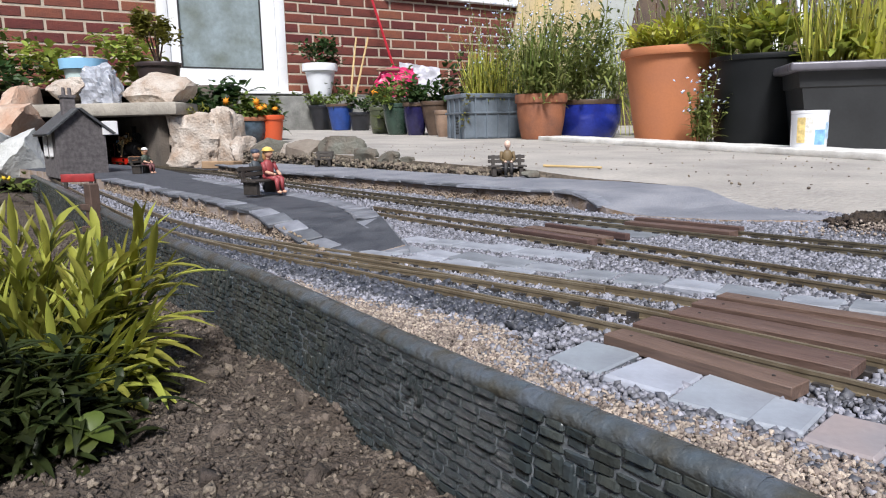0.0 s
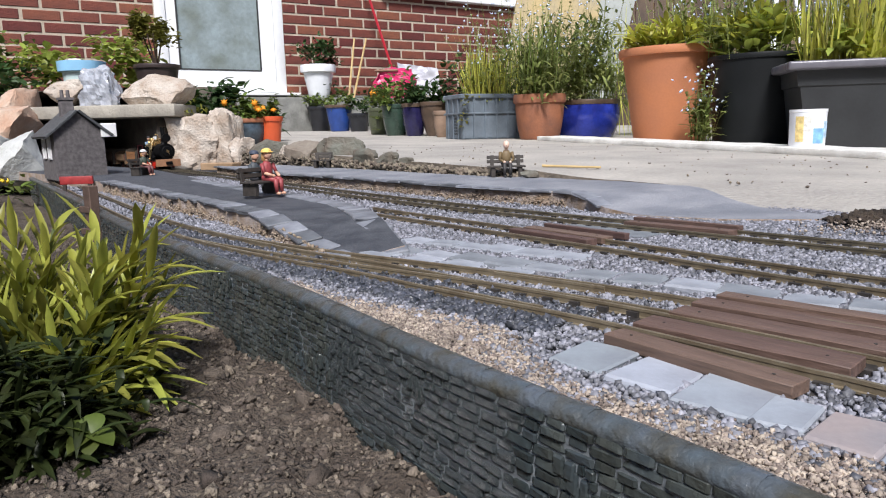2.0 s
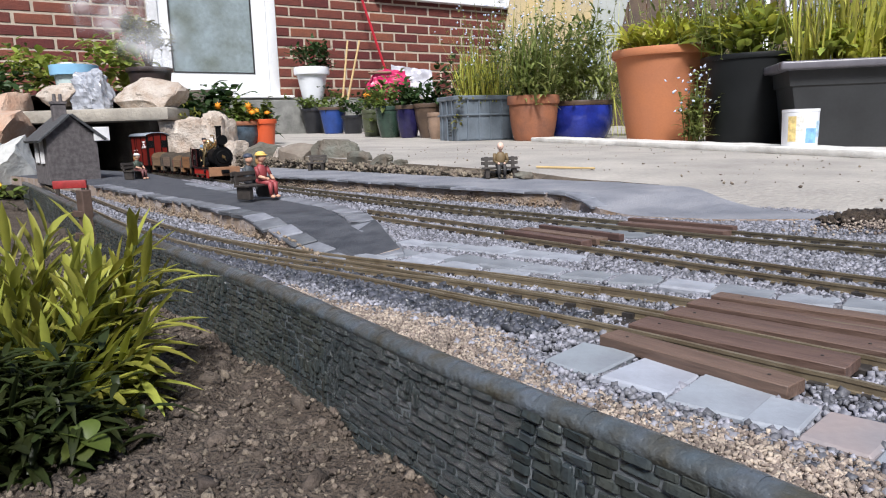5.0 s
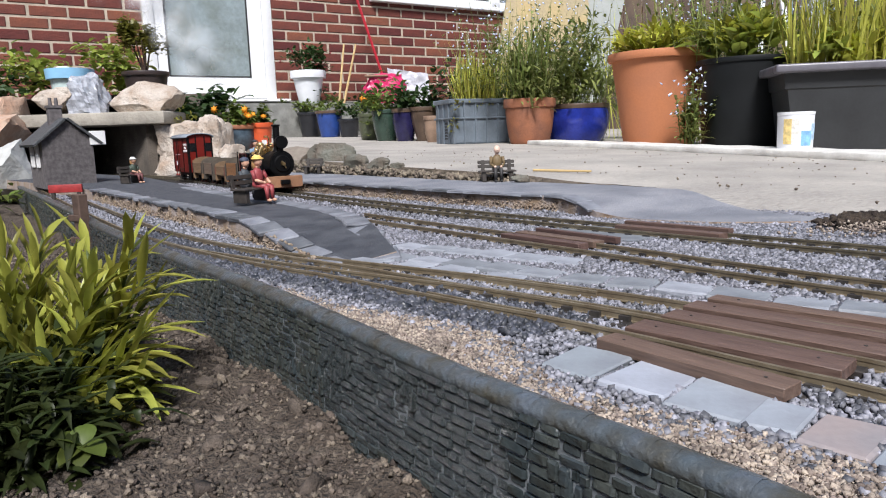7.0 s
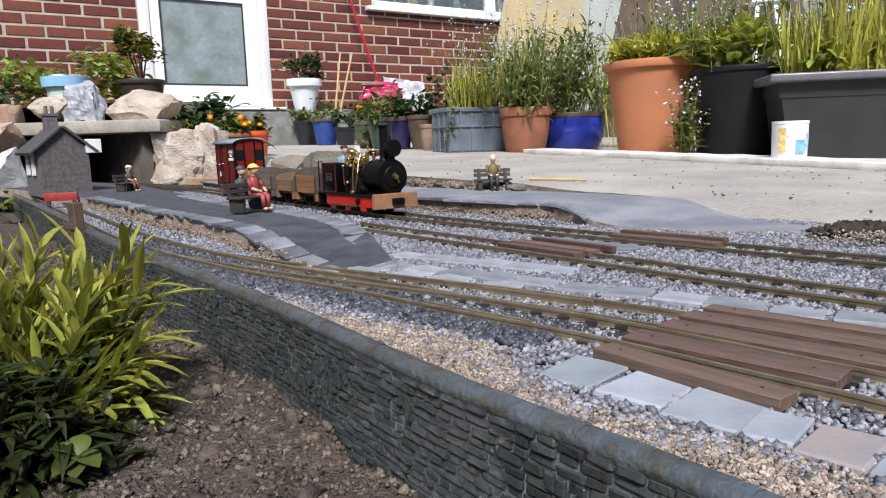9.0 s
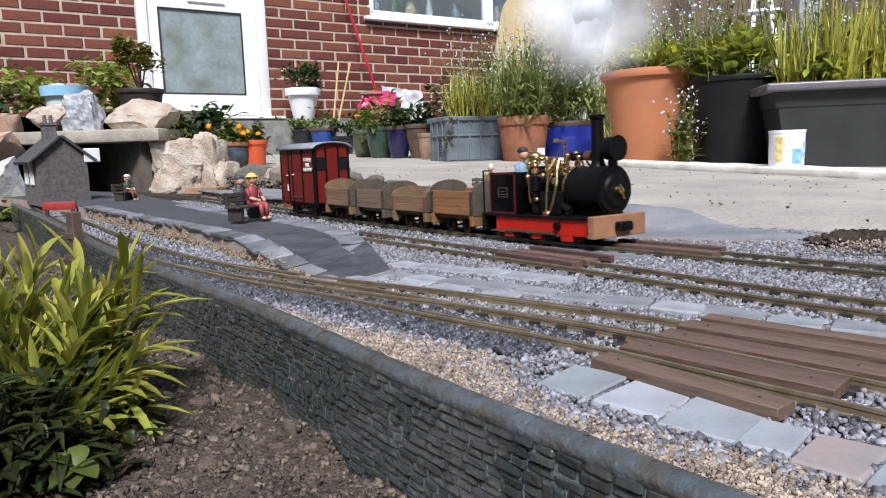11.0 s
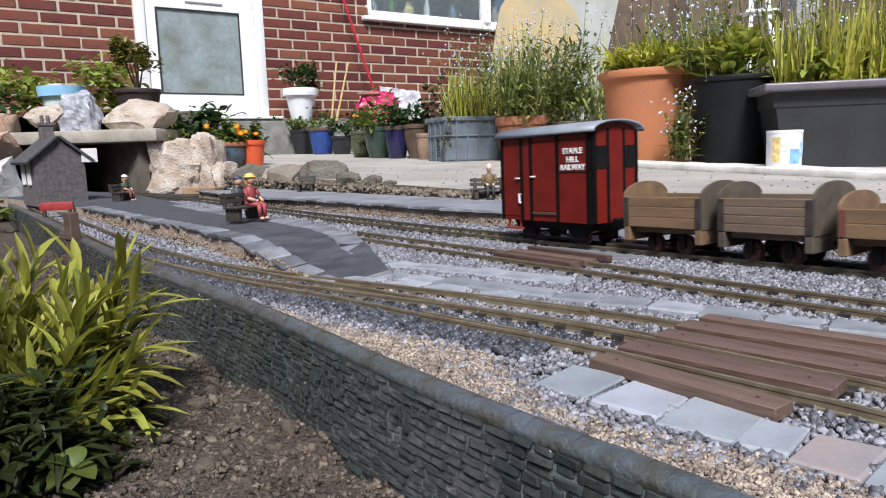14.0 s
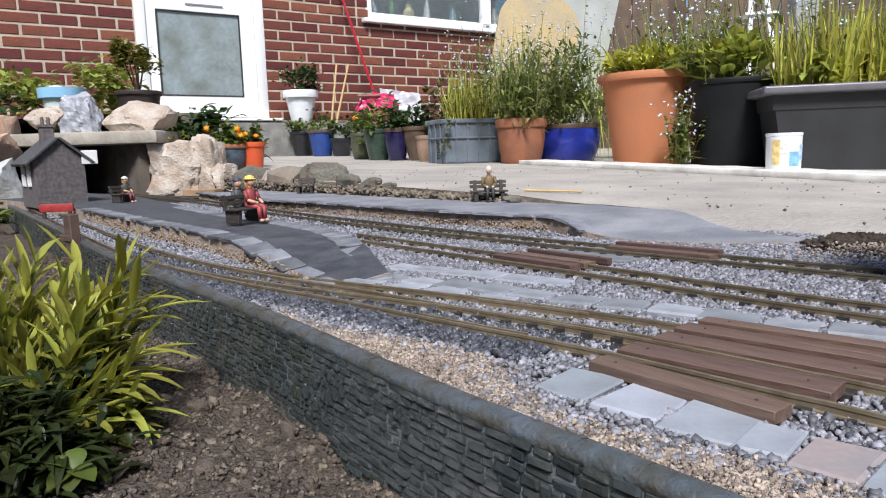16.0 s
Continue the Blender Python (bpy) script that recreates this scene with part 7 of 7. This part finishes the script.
bm = bmesh.new()
cyl(bm, (0.044, 0, 0.0945), (0.053, 0, 0.0945), 0.0047, 0.0047, 16)
part("barrel_cap", bm, COPPER, loco, "copper barrel cap")
bm = bmesh.new()
cyl(bm, (-0.021, 0, 0.094), (-0.004, 0, 0.094), 0.0017, 0.0017, 10)
part("steam_pipe", bm, BRASS, loco, "brass steam pipe")
for sy in (-1, 1):
    part("valve_chest", boxed(0.004, 0.034, sy * 0.0235 - 0.005, sy * 0.0235 + 0.005, 0.036, 0.060, bevel=0.0015, seg=2), L_BLACK, loco)
    bm = bmesh.new()
    cyl(bm, (0.034, sy * 0.0245, 0.046), (0.048, sy * 0.0265, 0.041), 0.0036, 0.0036, 12)
    part("steam_chest_pipe", bm, L_BLACK, loco)
bm = bmesh.new()
cyl(bm, (0.012, 0.002, 0.083), (0.012, 0.002, 0.1115), 0.0014, 0.0014, 8)
cyl(bm, (0.012, 0.002, 0.111), (0.001, 0.0, 0.1125), 0.0013, 0.0013, 8)
cyl(bm, (0.001, -0.003, 0.1125), (0.001, 0.003, 0.1125), 0.0020, 0.0020, 8)
part("regulator_lever", bm, BRASS, loco, "brass regulator lever")
part("gauge_card", boxed(-0.0335, -0.0320, 0.004, 0.014, 0.088, 0.106), CWHITE, loco)
# pump and pipes on the near and far sides
for sy in (-1, 1):
    bm = bmesh.new()
    lathe(bm, [(0, 0.038), (0.0042, 0.038), (0.0042, 0.052), (0.0034, 0.053), (0.0034, 0.060), (0.0052, 0.061), (0.0052, 0.076), (0.003, 0.079), (0, 0.080)], 18, (-0.004, sy * 0.0265, 0))
    pm = part("pump", bm, L_BLACK, loco, "upright black feed pump")
    bm = bmesh.new()
    cyl(bm, (-0.004, sy * 0.0265, 0.079), (-0.004, sy * 0.0265, 0.084), 0.0038, 0.0030, 12)
    cyl(bm, (-0.015, sy * 0.0265, 0.0755), (0.008, sy * 0.0265, 0.0765), 0.0014, 0.0014, 8)
    ball(bm, (-0.0155, sy * 0.0265, 0.0755), 0.0028, sub=2)
    ball(bm, (0.0085, sy * 0.0265, 0.0765), 0.0028, sub=2)
    ball(bm, (0.002, sy * 0.030, 0.052), 0.0027, sub=2)
    part("pump_valve", bm, BRASS, pm, "brass pump valves")
    bm = bmesh.new()
    tube(bm, [(0.015, sy * 0.029, 0.040), (0.0155, sy * 0.0285, 0.060), (0.016, sy * 0.026, 0.082), (0.019, sy * 0.018, 0.0945), (0.024, sy * 0.018, 0.0935), (0.027, sy * 0.024, 0.083), (0.030, sy * 0.0285, 0.066), (0.026, sy * 0.029, 0.052), (0.0205, sy * 0.029, 0.040)], 0.0012, 8)
    part("pipe", bm, plain("pipe_dull_brass", (0.42, 0.33, 0.18), 0.35, 0.9), loco, "looped brass pipe")
    bm = bmesh.new()
    ball(bm, (0.017, sy * 0.031, 0.0375), 0.0042, 1.2, 0.8, 0.9)
    part("elbow", bm, COPPER, loco, "copper pipe elbow")
    bm = bmesh.new()
    ball(bm, (0.0255, sy * 0.026, 0.0705), 0.0036, 1.2, 0.7, 1.2)
    part("check_valve", bm, BRASS, loco, "brass check valve")
    bm = bmesh.new()
    tube(bm, [(-0.012, sy * 0.0285, 0.075), (-0.0115, sy * 0.0285, 0.060), (-0.010, sy * 0.0285, 0.048)], 0.0009, 6)
    part("copper_pipe", bm, COPPER, loco, "thin copper pipe")
    bm = bmesh.new()
    box(bm, -0.050, 0.030, sy * 0.0322 - 0.0008, sy * 0.0322 + 0.0008, 0.0165, 0.0190)
    part("coupling_rod", bm, plain("rod_bronze", (0.25, 0.19, 0.11), 0.4, 0.8), loco)
    bm = bmesh.new()
    cyl(bm, (0.034, sy * 0.0245, 0.0255), (0.034, sy * 0.0345, 0.0255), 0.0048, 0.0042, 16)
    part("crank_boss", bm, L_BLACK, loco)
for sy in (-1, 1):
    bm = bmesh.new()
    cyl(bm, (-0.0865, sy * 0.0315, 0.0355), (-0.0865, sy * 0.0315, 0.083), 0.0011, seg=8)
    part("cab_post", bm, L_BLACK, loco)
bm = bmesh.new()
cyl(bm, (-0.0865, -0.0315, 0.083), (-0.0735, -0.0315, 0.083), 0.0007, seg=6)
cyl(bm, (-0.0865, 0.0315, 0.083), (-0.0735, 0.0315, 0.083), 0.0007, seg=6)
part("handrail", bm, L_BLACK, loco)

driver = figure("model_figure", pose(0, 0, 0), "painted toy driver in a blue jacket and dark cap", plain("toy_blue", (0.20, 0.30, 0.42), 0.6), plain("toy_navy", (0.03, 0.035, 0.06), 0.6), SKIN, plain("toy_cap", (0.02, 0.02, 0.025), 0.6), h=0.95)

ww = wheel_me(0.0075, 0.0028)


def wagon(label, k, rise, ln=0.070, planks=3, h=0.0285, iron=BENCH):
    """A four-wheeled open wagon with plank sides and arched ends."""
    t = thing("open_wagon", pose(0, 0, 0), label, "wagon", "train")
    m = OAK[k]
    for x in (-0.015, 0.015):
        axle(t, x, 0.0075, ww)
    z0 = 0.0285
    sol = part("solebar", boxed(-ln / 2, ln / 2, -0.021, -0.017, 0.0235, 0.0285, bevel=0.0005), m, t)
    part("solebar", boxed(-ln / 2, ln / 2, 0.017, 0.021, 0.0235, 0.0285, bevel=0.0005), m, t)
    for x in (-ln / 2 + 0.003, ln / 2 - 0.003):
        part("headstock", boxed(x - 0.003, x + 0.003, -0.029, 0.029, 0.0165, 0.0285, bevel=0.0006), ENDW if k == 2 else m, t)
    part("floor", boxed(-ln / 2, ln / 2, -0.027, 0.027, 0.0285, 0.0305), ENDW, t)
    for sy in (-1, 1):
        for i in range(planks):
            a, b = z0 + h * i / planks + 0.0002, z0 + h * (i + 1) / planks - 0.0002
            part("side_plank", boxed(-ln / 2 + 0.001, ln / 2 - 0.001, sy * 0.0275 - 0.0012, sy * 0.0275 + 0.0012, a, b, bevel=0.0004), m, t)
        for x in (-ln / 2 + 0.0028, ln / 2 - 0.0028):
            part("corner_iron", boxed(x - 0.0022, x + 0.0022, sy * 0.0290 - 0.0005, sy * 0.0290 + 0.0005, z0 + 0.001, z0 + h - 0.001), iron, t)
    for x in (-ln / 2 + 0.0015, ln / 2 - 0.0015):
        bm = bmesh.new()
        ring = [(x, -0.0285, z0), (x, 0.0285, z0)] + [(x, 0.0285 * math.cos(a), z0 + h + rise * math.sin(a)) for a in [math.pi * q / 14 for q in range(15)]]
        f = bm.faces.new([bm.verts.new(q) for q in ring])
        e = bmesh.ops.extrude_face_region(bm, geom=[f])
        bmesh.ops.translate(bm, vec=(0.0022 if x > 0 else -0.0022, 0, 0), verts=[v for v in e["geom"] if isinstance(v, bmesh.types.BMVert)])
        bmesh.ops.recalc_face_normals(bm, faces=bm.faces)
        part("arched_end", bm, ENDW if (k != 1 or x > 0) else m, t, "", False)
    for x in (-0.015, 0.015):
        for sy in (-1, 1):
            part("axlebox", boxed(x - 0.003, x + 0.003, sy * 0.0205 - 0.0018, sy * 0.0205 + 0.0018, 0.0115, 0.0235, bevel=0.0006), L_BLACK, t)
    bm = bmesh.new()
    for sx in (-1, 1):
        cyl(bm, (sx * ln / 2, 0, 0.0215), (sx * (ln / 2 + 0.0085), 0, 0.0205), 0.0016, seg=8)
    part("coupling", bm, L_BLACK, t)
    return t


w4 = wagon("warm brown plank wagon with tall grey arched ends", 0, 0.0112, 0.077, 3, 0.0280)
w3 = wagon("shallow pale wooden wagon with arched ends", 1, 0.0105, 0.072, 2, 0.0195, plain("rust_iron", (0.16, 0.06, 0.04), 0.7))
w2 = wagon("grey-brown weathered plank wagon with arched ends", 2, 0.0110, 0.072, 4, 0.0255)
w1 = wagon("pale greyish plank wagon with arched ends", 1, 0.0120, 0.076, 3, 0.0255)

van = thing("goods_van", pose(0, 0, 0), "maroon model goods van with black strapping and grey roof", "van", "train")
VL, VW, VZ0, VZ1 = 0.130, 0.0290, 0.0285, 0.1115
vw = wheel_me(0.0085, 0.0028)
for x in (-0.032, 0.038):
    axle(van, x, 0.0085, vw)
body = part("body", boxed(-VL / 2, VL / 2, -VW, VW, VZ0, VZ1), VAN_RED, van, "", False)
for sy in (-1, 1):
    y = sy * VW
    xs = (-VL / 2 + 0.0020, -0.0327, -0.0186, 0.0187, 0.0585, VL / 2 - 0.0014)
    for x in xs:
        part("strap", boxed(x - 0.0021, x + 0.0021, y - 0.0009, y + 0.0009, VZ0, VZ1 - 0.001, bevel=0.0003), L_BLACK, body, "black strapping")
    bm = bmesh.new()
    box(bm, -0.0165, 0.0166, y - 0.0016, y + 0.0016, 0.0349, 0.0376, bevel=0.0003)
    part("door_step", bm, plain("step_brown", (0.10, 0.045, 0.03), 0.6), body)
    dr = part("door", boxed(-0.0162, 0.0163, y - 0.0006, y + 0.0006, 0.0380, 0.1045, bevel=0.0004), VAN_RED, body)
    part("top_rail", boxed(-0.0640, 0.0570, y - 0.0003, y + 0.0003, 0.1055, 0.1058), L_BLACK, body)
    part("bottom_rail", boxed(-0.0620, -0.0350, y - 0.0003, y + 0.0003, 0.0322, 0.0327), L_BLACK, body)
    for x0, x1, z in ((-0.0411, -0.0350, 0.0705), (-0.0181, -0.0117, 0.0720)):
        part("handle", boxed(x0, x1, y - 0.0026, y + 0.0026, z - 0.0008, z + 0.0008, bevel=0.0004), WHITEPL, body, "small white metal handle")
    bm = bmesh.new()
    box(bm, -0.0362, -0.0336, y - 0.0026, y + 0.0026, 0.0455, 0.0468, bevel=0.0003)
    box(bm, -0.0362, -0.0336, y - 0.0026, y + 0.0026, 0.0540, 0.0553, bevel=0.0003)
    box(bm, -0.0362, -0.0345, y - 0.0028, y + 0.0028, 0.0455, 0.0553, bevel=0.0003)
    part("grab_handle", bm, WHITEPL, body, "white grab handle")
    part("panel_line", boxed(0.0208, 0.0564, y - 0.0003, y + 0.0003, 0.0750, 0.0757), L_BLACK, body)
    for k, (word, z) in enumerate((("STAPLE", 0.0928), ("HILL", 0.0850), ("RAILWAY", 0.0778))):
        cu = bpy.data.curves.new("lettering", "FONT")
        cu.body, cu.size, cu.align_x, cu.extrude, cu.offset = word, 0.0074, "CENTER", 0.0002, 0.00020
        tmp = new("lettering", cu)
        me = bpy.data.meshes.new_from_object(tmp.evaluated_get(bpy.context.evaluated_depsgraph_get()))
        bpy.data.objects.remove(tmp)
        me.materials.clear()
        me.materials.append(LETTER)
        o = new("lettering", me)
        o.parent = body
        o["label"] = "white painted lettering"
        wd = max(v.co.x for v in me.vertices) - min(v.co.x for v in me.vertices)
        kx = {"STAPLE": 0.0255, "HILL": 0.0155, "RAILWAY": 0.0320}[word] / wd
        o.matrix_basis = pose(0.0393 if sy < 0 else -0.0393, y + sy * 0.0007, z, 90, 0, 0 if sy < 0 else 180) @ Matrix.Diagonal((kx, 1, 1, 1))
for sx in (-1, 1):
    x = sx * VL / 2
    for y in (-VW + 0.0016, -0.0105, 0.0105, VW - 0.0016):
        part("strap", boxed(x - 0.0009, x + 0.0009, y - 0.0016, y + 0.0016, VZ0, VZ1 + (0.003 if abs(y) < 0.02 else 0), bevel=0.0003), L_BLACK, body, "black strapping")
    for y in (-0.0195, 0.0195):
        wn_ = part("end_window", boxed(x - 0.0008, x + 0.0008, y - 0.0075, y + 0.0075, VZ1 - 0.0330, VZ1 - 0.0130), plain("window_dark", (0.006, 0.006, 0.007), 0.25), body, "dark end window")
    part("end_panel", boxed(x - 0.0006, x + 0.0006, -0.0088, 0.0088, VZ0 + 0.002, VZ1 - 0.001), VAN_RED, body)
    bm = bmesh.new()
    ring = [(x, -VW, VZ1)] + [(x, -VW * math.cos(math.pi * q / 12), VZ1 + 0.0080 * math.sin(math.pi * q / 12)) for q in range(1, 12)] + [(x, VW, VZ1)]
    f = bm.faces.new([bm.verts.new(q) for q in ring])
    e = bmesh.ops.extrude_face_region(bm, geom=[f])
    bmesh.ops.translate(bm, vec=(-sx * 0.002, 0, 0), verts=[v for v in e["geom"] if isinstance(v, bmesh.types.BMVert)])
    bmesh.ops.recalc_face_normals(bm, faces=bm.faces)
    part("end_arch", bm, VAN_RED, body, "", False)
V, Fc = [], []
nq = 16
for x in (-VL / 2 - 0.0055, VL / 2 + 0.0055):
    for dz in (0, 0.002):
        for q in range(nq + 1):
            a = math.pi * q / nq
            V.append((x, -(VW + 0.0042) * math.cos(a), VZ1 - 0.0005 + 0.0092 * math.sin(a) + dz))
m = nq + 1
for q in range(nq):
    Fc += [(q, q + 1, 2 * m + q + 1, 2 * m + q), (m + q + 1, m + q, 3 * m + q, 3 * m + q + 1), (q, m + q, m + q + 1, q + 1), (2 * m + q + 1, 3 * m + q + 1, 3 * m + q, 2 * m + q)]
Fc += [(0, 2 * m, 3 * m, m), (nq, m + nq, 3 * m + nq, 2 * m + nq)]
obj_from("roof", V, Fc, VAN_ROOF, van, "curved grey roof", True)
bm = bmesh.new()
box(bm, -0.050, 0.056, -0.022, 0.022, 0.0205, 0.0285)
for x in (-0.032, 0.038):
    for sy in (-1, 1):
        box(bm, x - 0.009, x + 0.009, sy * 0.0205 - 0.002, sy * 0.0205 + 0.002, 0.0095, 0.0240)
        box(bm, x - 0.013, x + 0.013, sy * 0.0205 - 0.0015, sy * 0.0205 + 0.0015, 0.0180, 0.0215)
        cyl(bm, (x + 0.012, sy * 0.0225, 0.0105), (0.003, sy * 0.0225, 0.0200), 0.0009, seg=6)
box(bm, -0.046, 0.052, -0.024, -0.0225, 0.0120, 0.0136)
part("underframe", bm, L_BLACK, van)
for sx in (-1, 1):
    part("coupling", boxed(sx * (VL / 2 + 0.004) - 0.004, sx * (VL / 2 + 0.004) + 0.004, -0.006, 0.006, 0.022, 0.032, bevel=0.001), L_BLACK, van)
bm = bmesh.new()
for x in (-0.0555, -0.0375):
    box(bm, x - 0.0008, x + 0.0008, -0.0285, -0.0265, 0.0205, 0.0290)
box(bm, -0.0600, -0.0345, -0.0300, -0.0255, 0.0190, 0.0206)
part("footstep", bm, plain("step_red", (0.24, 0.03, 0.025), 0.5), van)

# ---- steam: separate soft wisps, each a thing of its own
def steam_mat(name, dens, rad):
    m = bpy.data.materials.new(name)
    m.use_nodes = True
    nt = m.node_tree
    N, L = nt.nodes, nt.links
    N.remove(N["Principled BSDF"])
    df, tl, tp = N.new("ShaderNodeBsdfDiffuse"), N.new("ShaderNodeBsdfTranslucent"), N.new("ShaderNodeBsdfTransparent")
    m1, m2 = N.new("ShaderNodeMixShader"), N.new("ShaderNodeMixShader")
    df.inputs["Color"].default_value = tl.inputs["Color"].default_value = (0.90, 0.93, 0.96, 1)
    m1.inputs[0].default_value = 0.15
    L.new(df.outputs[0], m1.inputs[1])
    L.new(tl.outputs[0], m1.inputs[2])
    L.new(tp.outputs[0], m2.inputs[1])
    L.new(m1.outputs[0], m2.inputs[2])
    L.new(m2.outputs[0], N["Material Output"].inputs["Surface"])
    tc, nz, mr = N.new("ShaderNodeTexCoord"), N.new("ShaderNodeTexNoise"), N.new("ShaderNodeMapRange")
    nz.inputs["Scale"].default_value, nz.inputs["Detail"].default_value = 18, 4
    L.new(tc.outputs["Object"], nz.inputs["Vector"])
    mr.inputs["From Min"].default_value, mr.inputs["From Max"].default_value = 0.30, 0.62
    mr.inputs["To Min"].default_value, mr.inputs["To Max"].default_value = 0.25 * dens, dens
    L.new(nz.outputs["Fac"], mr.inputs["Value"])
    # thins out from the middle of the wisp to its rim
    ln, fade, mu = N.new("ShaderNodeVectorMath"), N.new("ShaderNodeMapRange"), N.new("ShaderNodeMath")
    ln.operation, mu.operation, fade.interpolation_type = "LENGTH", "MULTIPLY", "SMOOTHSTEP"
    L.new(tc.outputs["Object"], ln.inputs[0])
    fade.inputs["From Min"].default_value, fade.inputs["From Max"].default_value = 0.1 * rad, rad
    fade.inputs["To Min"].default_value, fade.inputs["To Max"].default_value = 1.0, 0.0
    L.new(ln.outputs["Value"], fade.inputs["Value"])
    L.new(mr.outputs["Result"], mu.inputs[0])
    L.new(fade.outputs["Result"], mu.inputs[1])
    L.new(mu.outputs[0], m2.inputs[0])
    return m


STEAM = steam_mat("steam", 0.40, 0.080)
STEAM_THICK = steam_mat("steam_thick", 0.95, 0.085)


def puff(seed, r, material):
    """One billowing veil, thin towards the rim."""
    bm = bmesh.new()
    for k in (0.0,):
        for v in bmesh.ops.create_grid(bm, x_segments=16, y_segments=16, size=max(r, 0.086))["verts"]:
            x, z = v.co.x, v.co.y
            v.co = (x, r * (k + 0.7 * noise.noise((x / r + seed, z / r, k * 9))) + 0.4 * (x * x + z * z) / r, z)
    o = part("steam_puff", bm, material, None, "", True, 180)
    o.visible_shadow = False
    return tagged(o, "thin white wisp of drifting steam", "steam", "steam")


# ---- motion of the train along the running line
TRAVEL = [(0, 0.674), (1, 0.774), (2, 0.908), (3, 1.068), (4, 1.246), (5, 1.436), (6, 1.631), (7, 1.829), (8, 2.023), (9, 2.216), (10, 2.407), (11, 2.595), (12, 2.776), (13, 2.956), (14, 3.133), (15, 3.3205), (16, 3.526)]
TT = np.array(TRAVEL)
TP = np.polyfit(TT[:, 0], TT[:, 1], 5)


def travelled(t):
    return float(np.polyval(TP, t))


def on_rails(s, base):
    """Pose of a vehicle whose middle is s along the line, on axles base apart."""
    a, _ = on_curve(RUN_TAB, s - base / 2)
    b, _ = on_curve(RUN_TAB, s + base / 2)
    a, b = bank(*a), bank(*b)
    h = (b - a).normalized()
    n = Vector((-h.y, h.x, 0)).normalized()
    return Matrix.Translation((a + b) / 2) @ Matrix((h, n, h.cross(n))).transposed().to_4x4()


VEHICLES = [(w4, -0.2245, 0.03), (w3, -0.3085, 0.03), (w2, -0.3995, 0.03), (w1, -0.4875, 0.03), (van, -0.6165, 0.06)]
TIMES = [0.5 * k for k in range(33)]


def loco_at(t):
    """Where the locomotive's middle is: its late lead is fitted to the camera's view."""
    k = min(1.0, max(0.0, (t - 11.0) / 2.2))
    return travelled(t) - 0.0890 + 0.019 * k * k * (3 - 2 * k)


def motions():
    walk(loco, [(t, on_rails(loco_at(t), 0.09)) for t in TIMES])
    for ob, off, base in VEHICLES:
        walk(ob, [(t, on_rails(travelled(t) + off, base)) for t in TIMES])
    walk(driver, [(t, on_rails(loco_at(t), 0.09) @ pose(-0.0437, -0.0057, 0.047, 0, 0, 90)) for t in TIMES])
    fine = [0.1 * k for k in range(161)]
    for o, x, sy, r in WHEELS:
        rows = []
        for t in fine:
            a = math.degrees((loco_at(t) - loco_at(0) if o.parent is loco else travelled(t) - travelled(0)) / r)
            rows.append((t, pose(x, sy * 0.0165, RT + r) @ Matrix.Rotation(radians(a), 4, "Y") @ pose(0, 0, 0, 0, 0, 0 if sy < 0 else 180)))
        walk(o, rows)
    # steam: kept below ground, placed to fit the camera's view, then rises and drifts
    for i, (t0, r, vx, vy, vz, thick) in enumerate(STEAM_ROWS):
        o = puff(i * 7.3, r, STEAM_THICK if thick else STEAM)
        h = on_rails(loco_at(t0), 0.09) @ Vector((0.057, 0, 0.198 + ((0.05 if t0 < 11.3 else 0.02) if thick else 0)))
        rows = [(0.0, pose(h.x, h.y, -0.5))]
        rows.append((t0 - 0.1, pose(h.x, h.y, -0.5)))
        for k in range(0, 40):
            t = t0 + 0.25 * k
            if t > 16:
                break
            u = t - t0
            rows.append((t, pose(h.x + vx * u, h.y + vy * u, h.z - 0.02 + vz * u, 0, 0, 1.5 * u)))
        if rows[-1][0] < 16:
            u = 16 - t0
            rows.append((16.0, pose(h.x + vx * u, h.y + vy * u, h.z - 0.02 + vz * u, 0, 0, 1.5 * u)))
        walk(o, rows)


STEAM_ROWS = [(2.6, 0.070, -0.05, 0.0, 0.10, 0), (3.0, 0.070, -0.04, 0.0, 0.09, 0), (3.4, 0.065, -0.03, 0.0, 0.10, 0), (3.7, 0.060, -0.04, 0.0, 0.12, 0), (2.4, 0.060, -0.10, 0.05, 0.15, 0), (2.8, 0.070, -0.11, 0.03, 0.13, 0), (3.2, 0.060, -0.08, 0.02, 0.16, 0), (3.5, 0.055, -0.06, 0.01, 0.18, 0), (5.3, 0.060, -0.10, 0.04, 0.15, 0), (5.7, 0.065, -0.12, 0.05, 0.16, 0),
              (6.0, 0.055, -0.14, 0.05, 0.15, 0), (6.5, 0.060, -0.22, 0.06, 0.17, 0), (10.5, 0.080, 0.115, -0.11, 0.022, 1), (10.75, 0.080, 0.12, -0.12, 0.022, 1), (10.95, 0.075, 0.13, -0.13, 0.022, 1), (11.1, 0.075, 0.13, -0.13, 0.022, 1), (11.25, 0.070, 0.13, -0.14, 0.022, 1), (11.4, 0.070, 0.135, -0.14, 0.022, 1), (11.6, 0.070, 0.135, -0.14, 0.022, 1), (11.8, 0.065, 0.135, -0.14, 0.022, 1)]
motions()
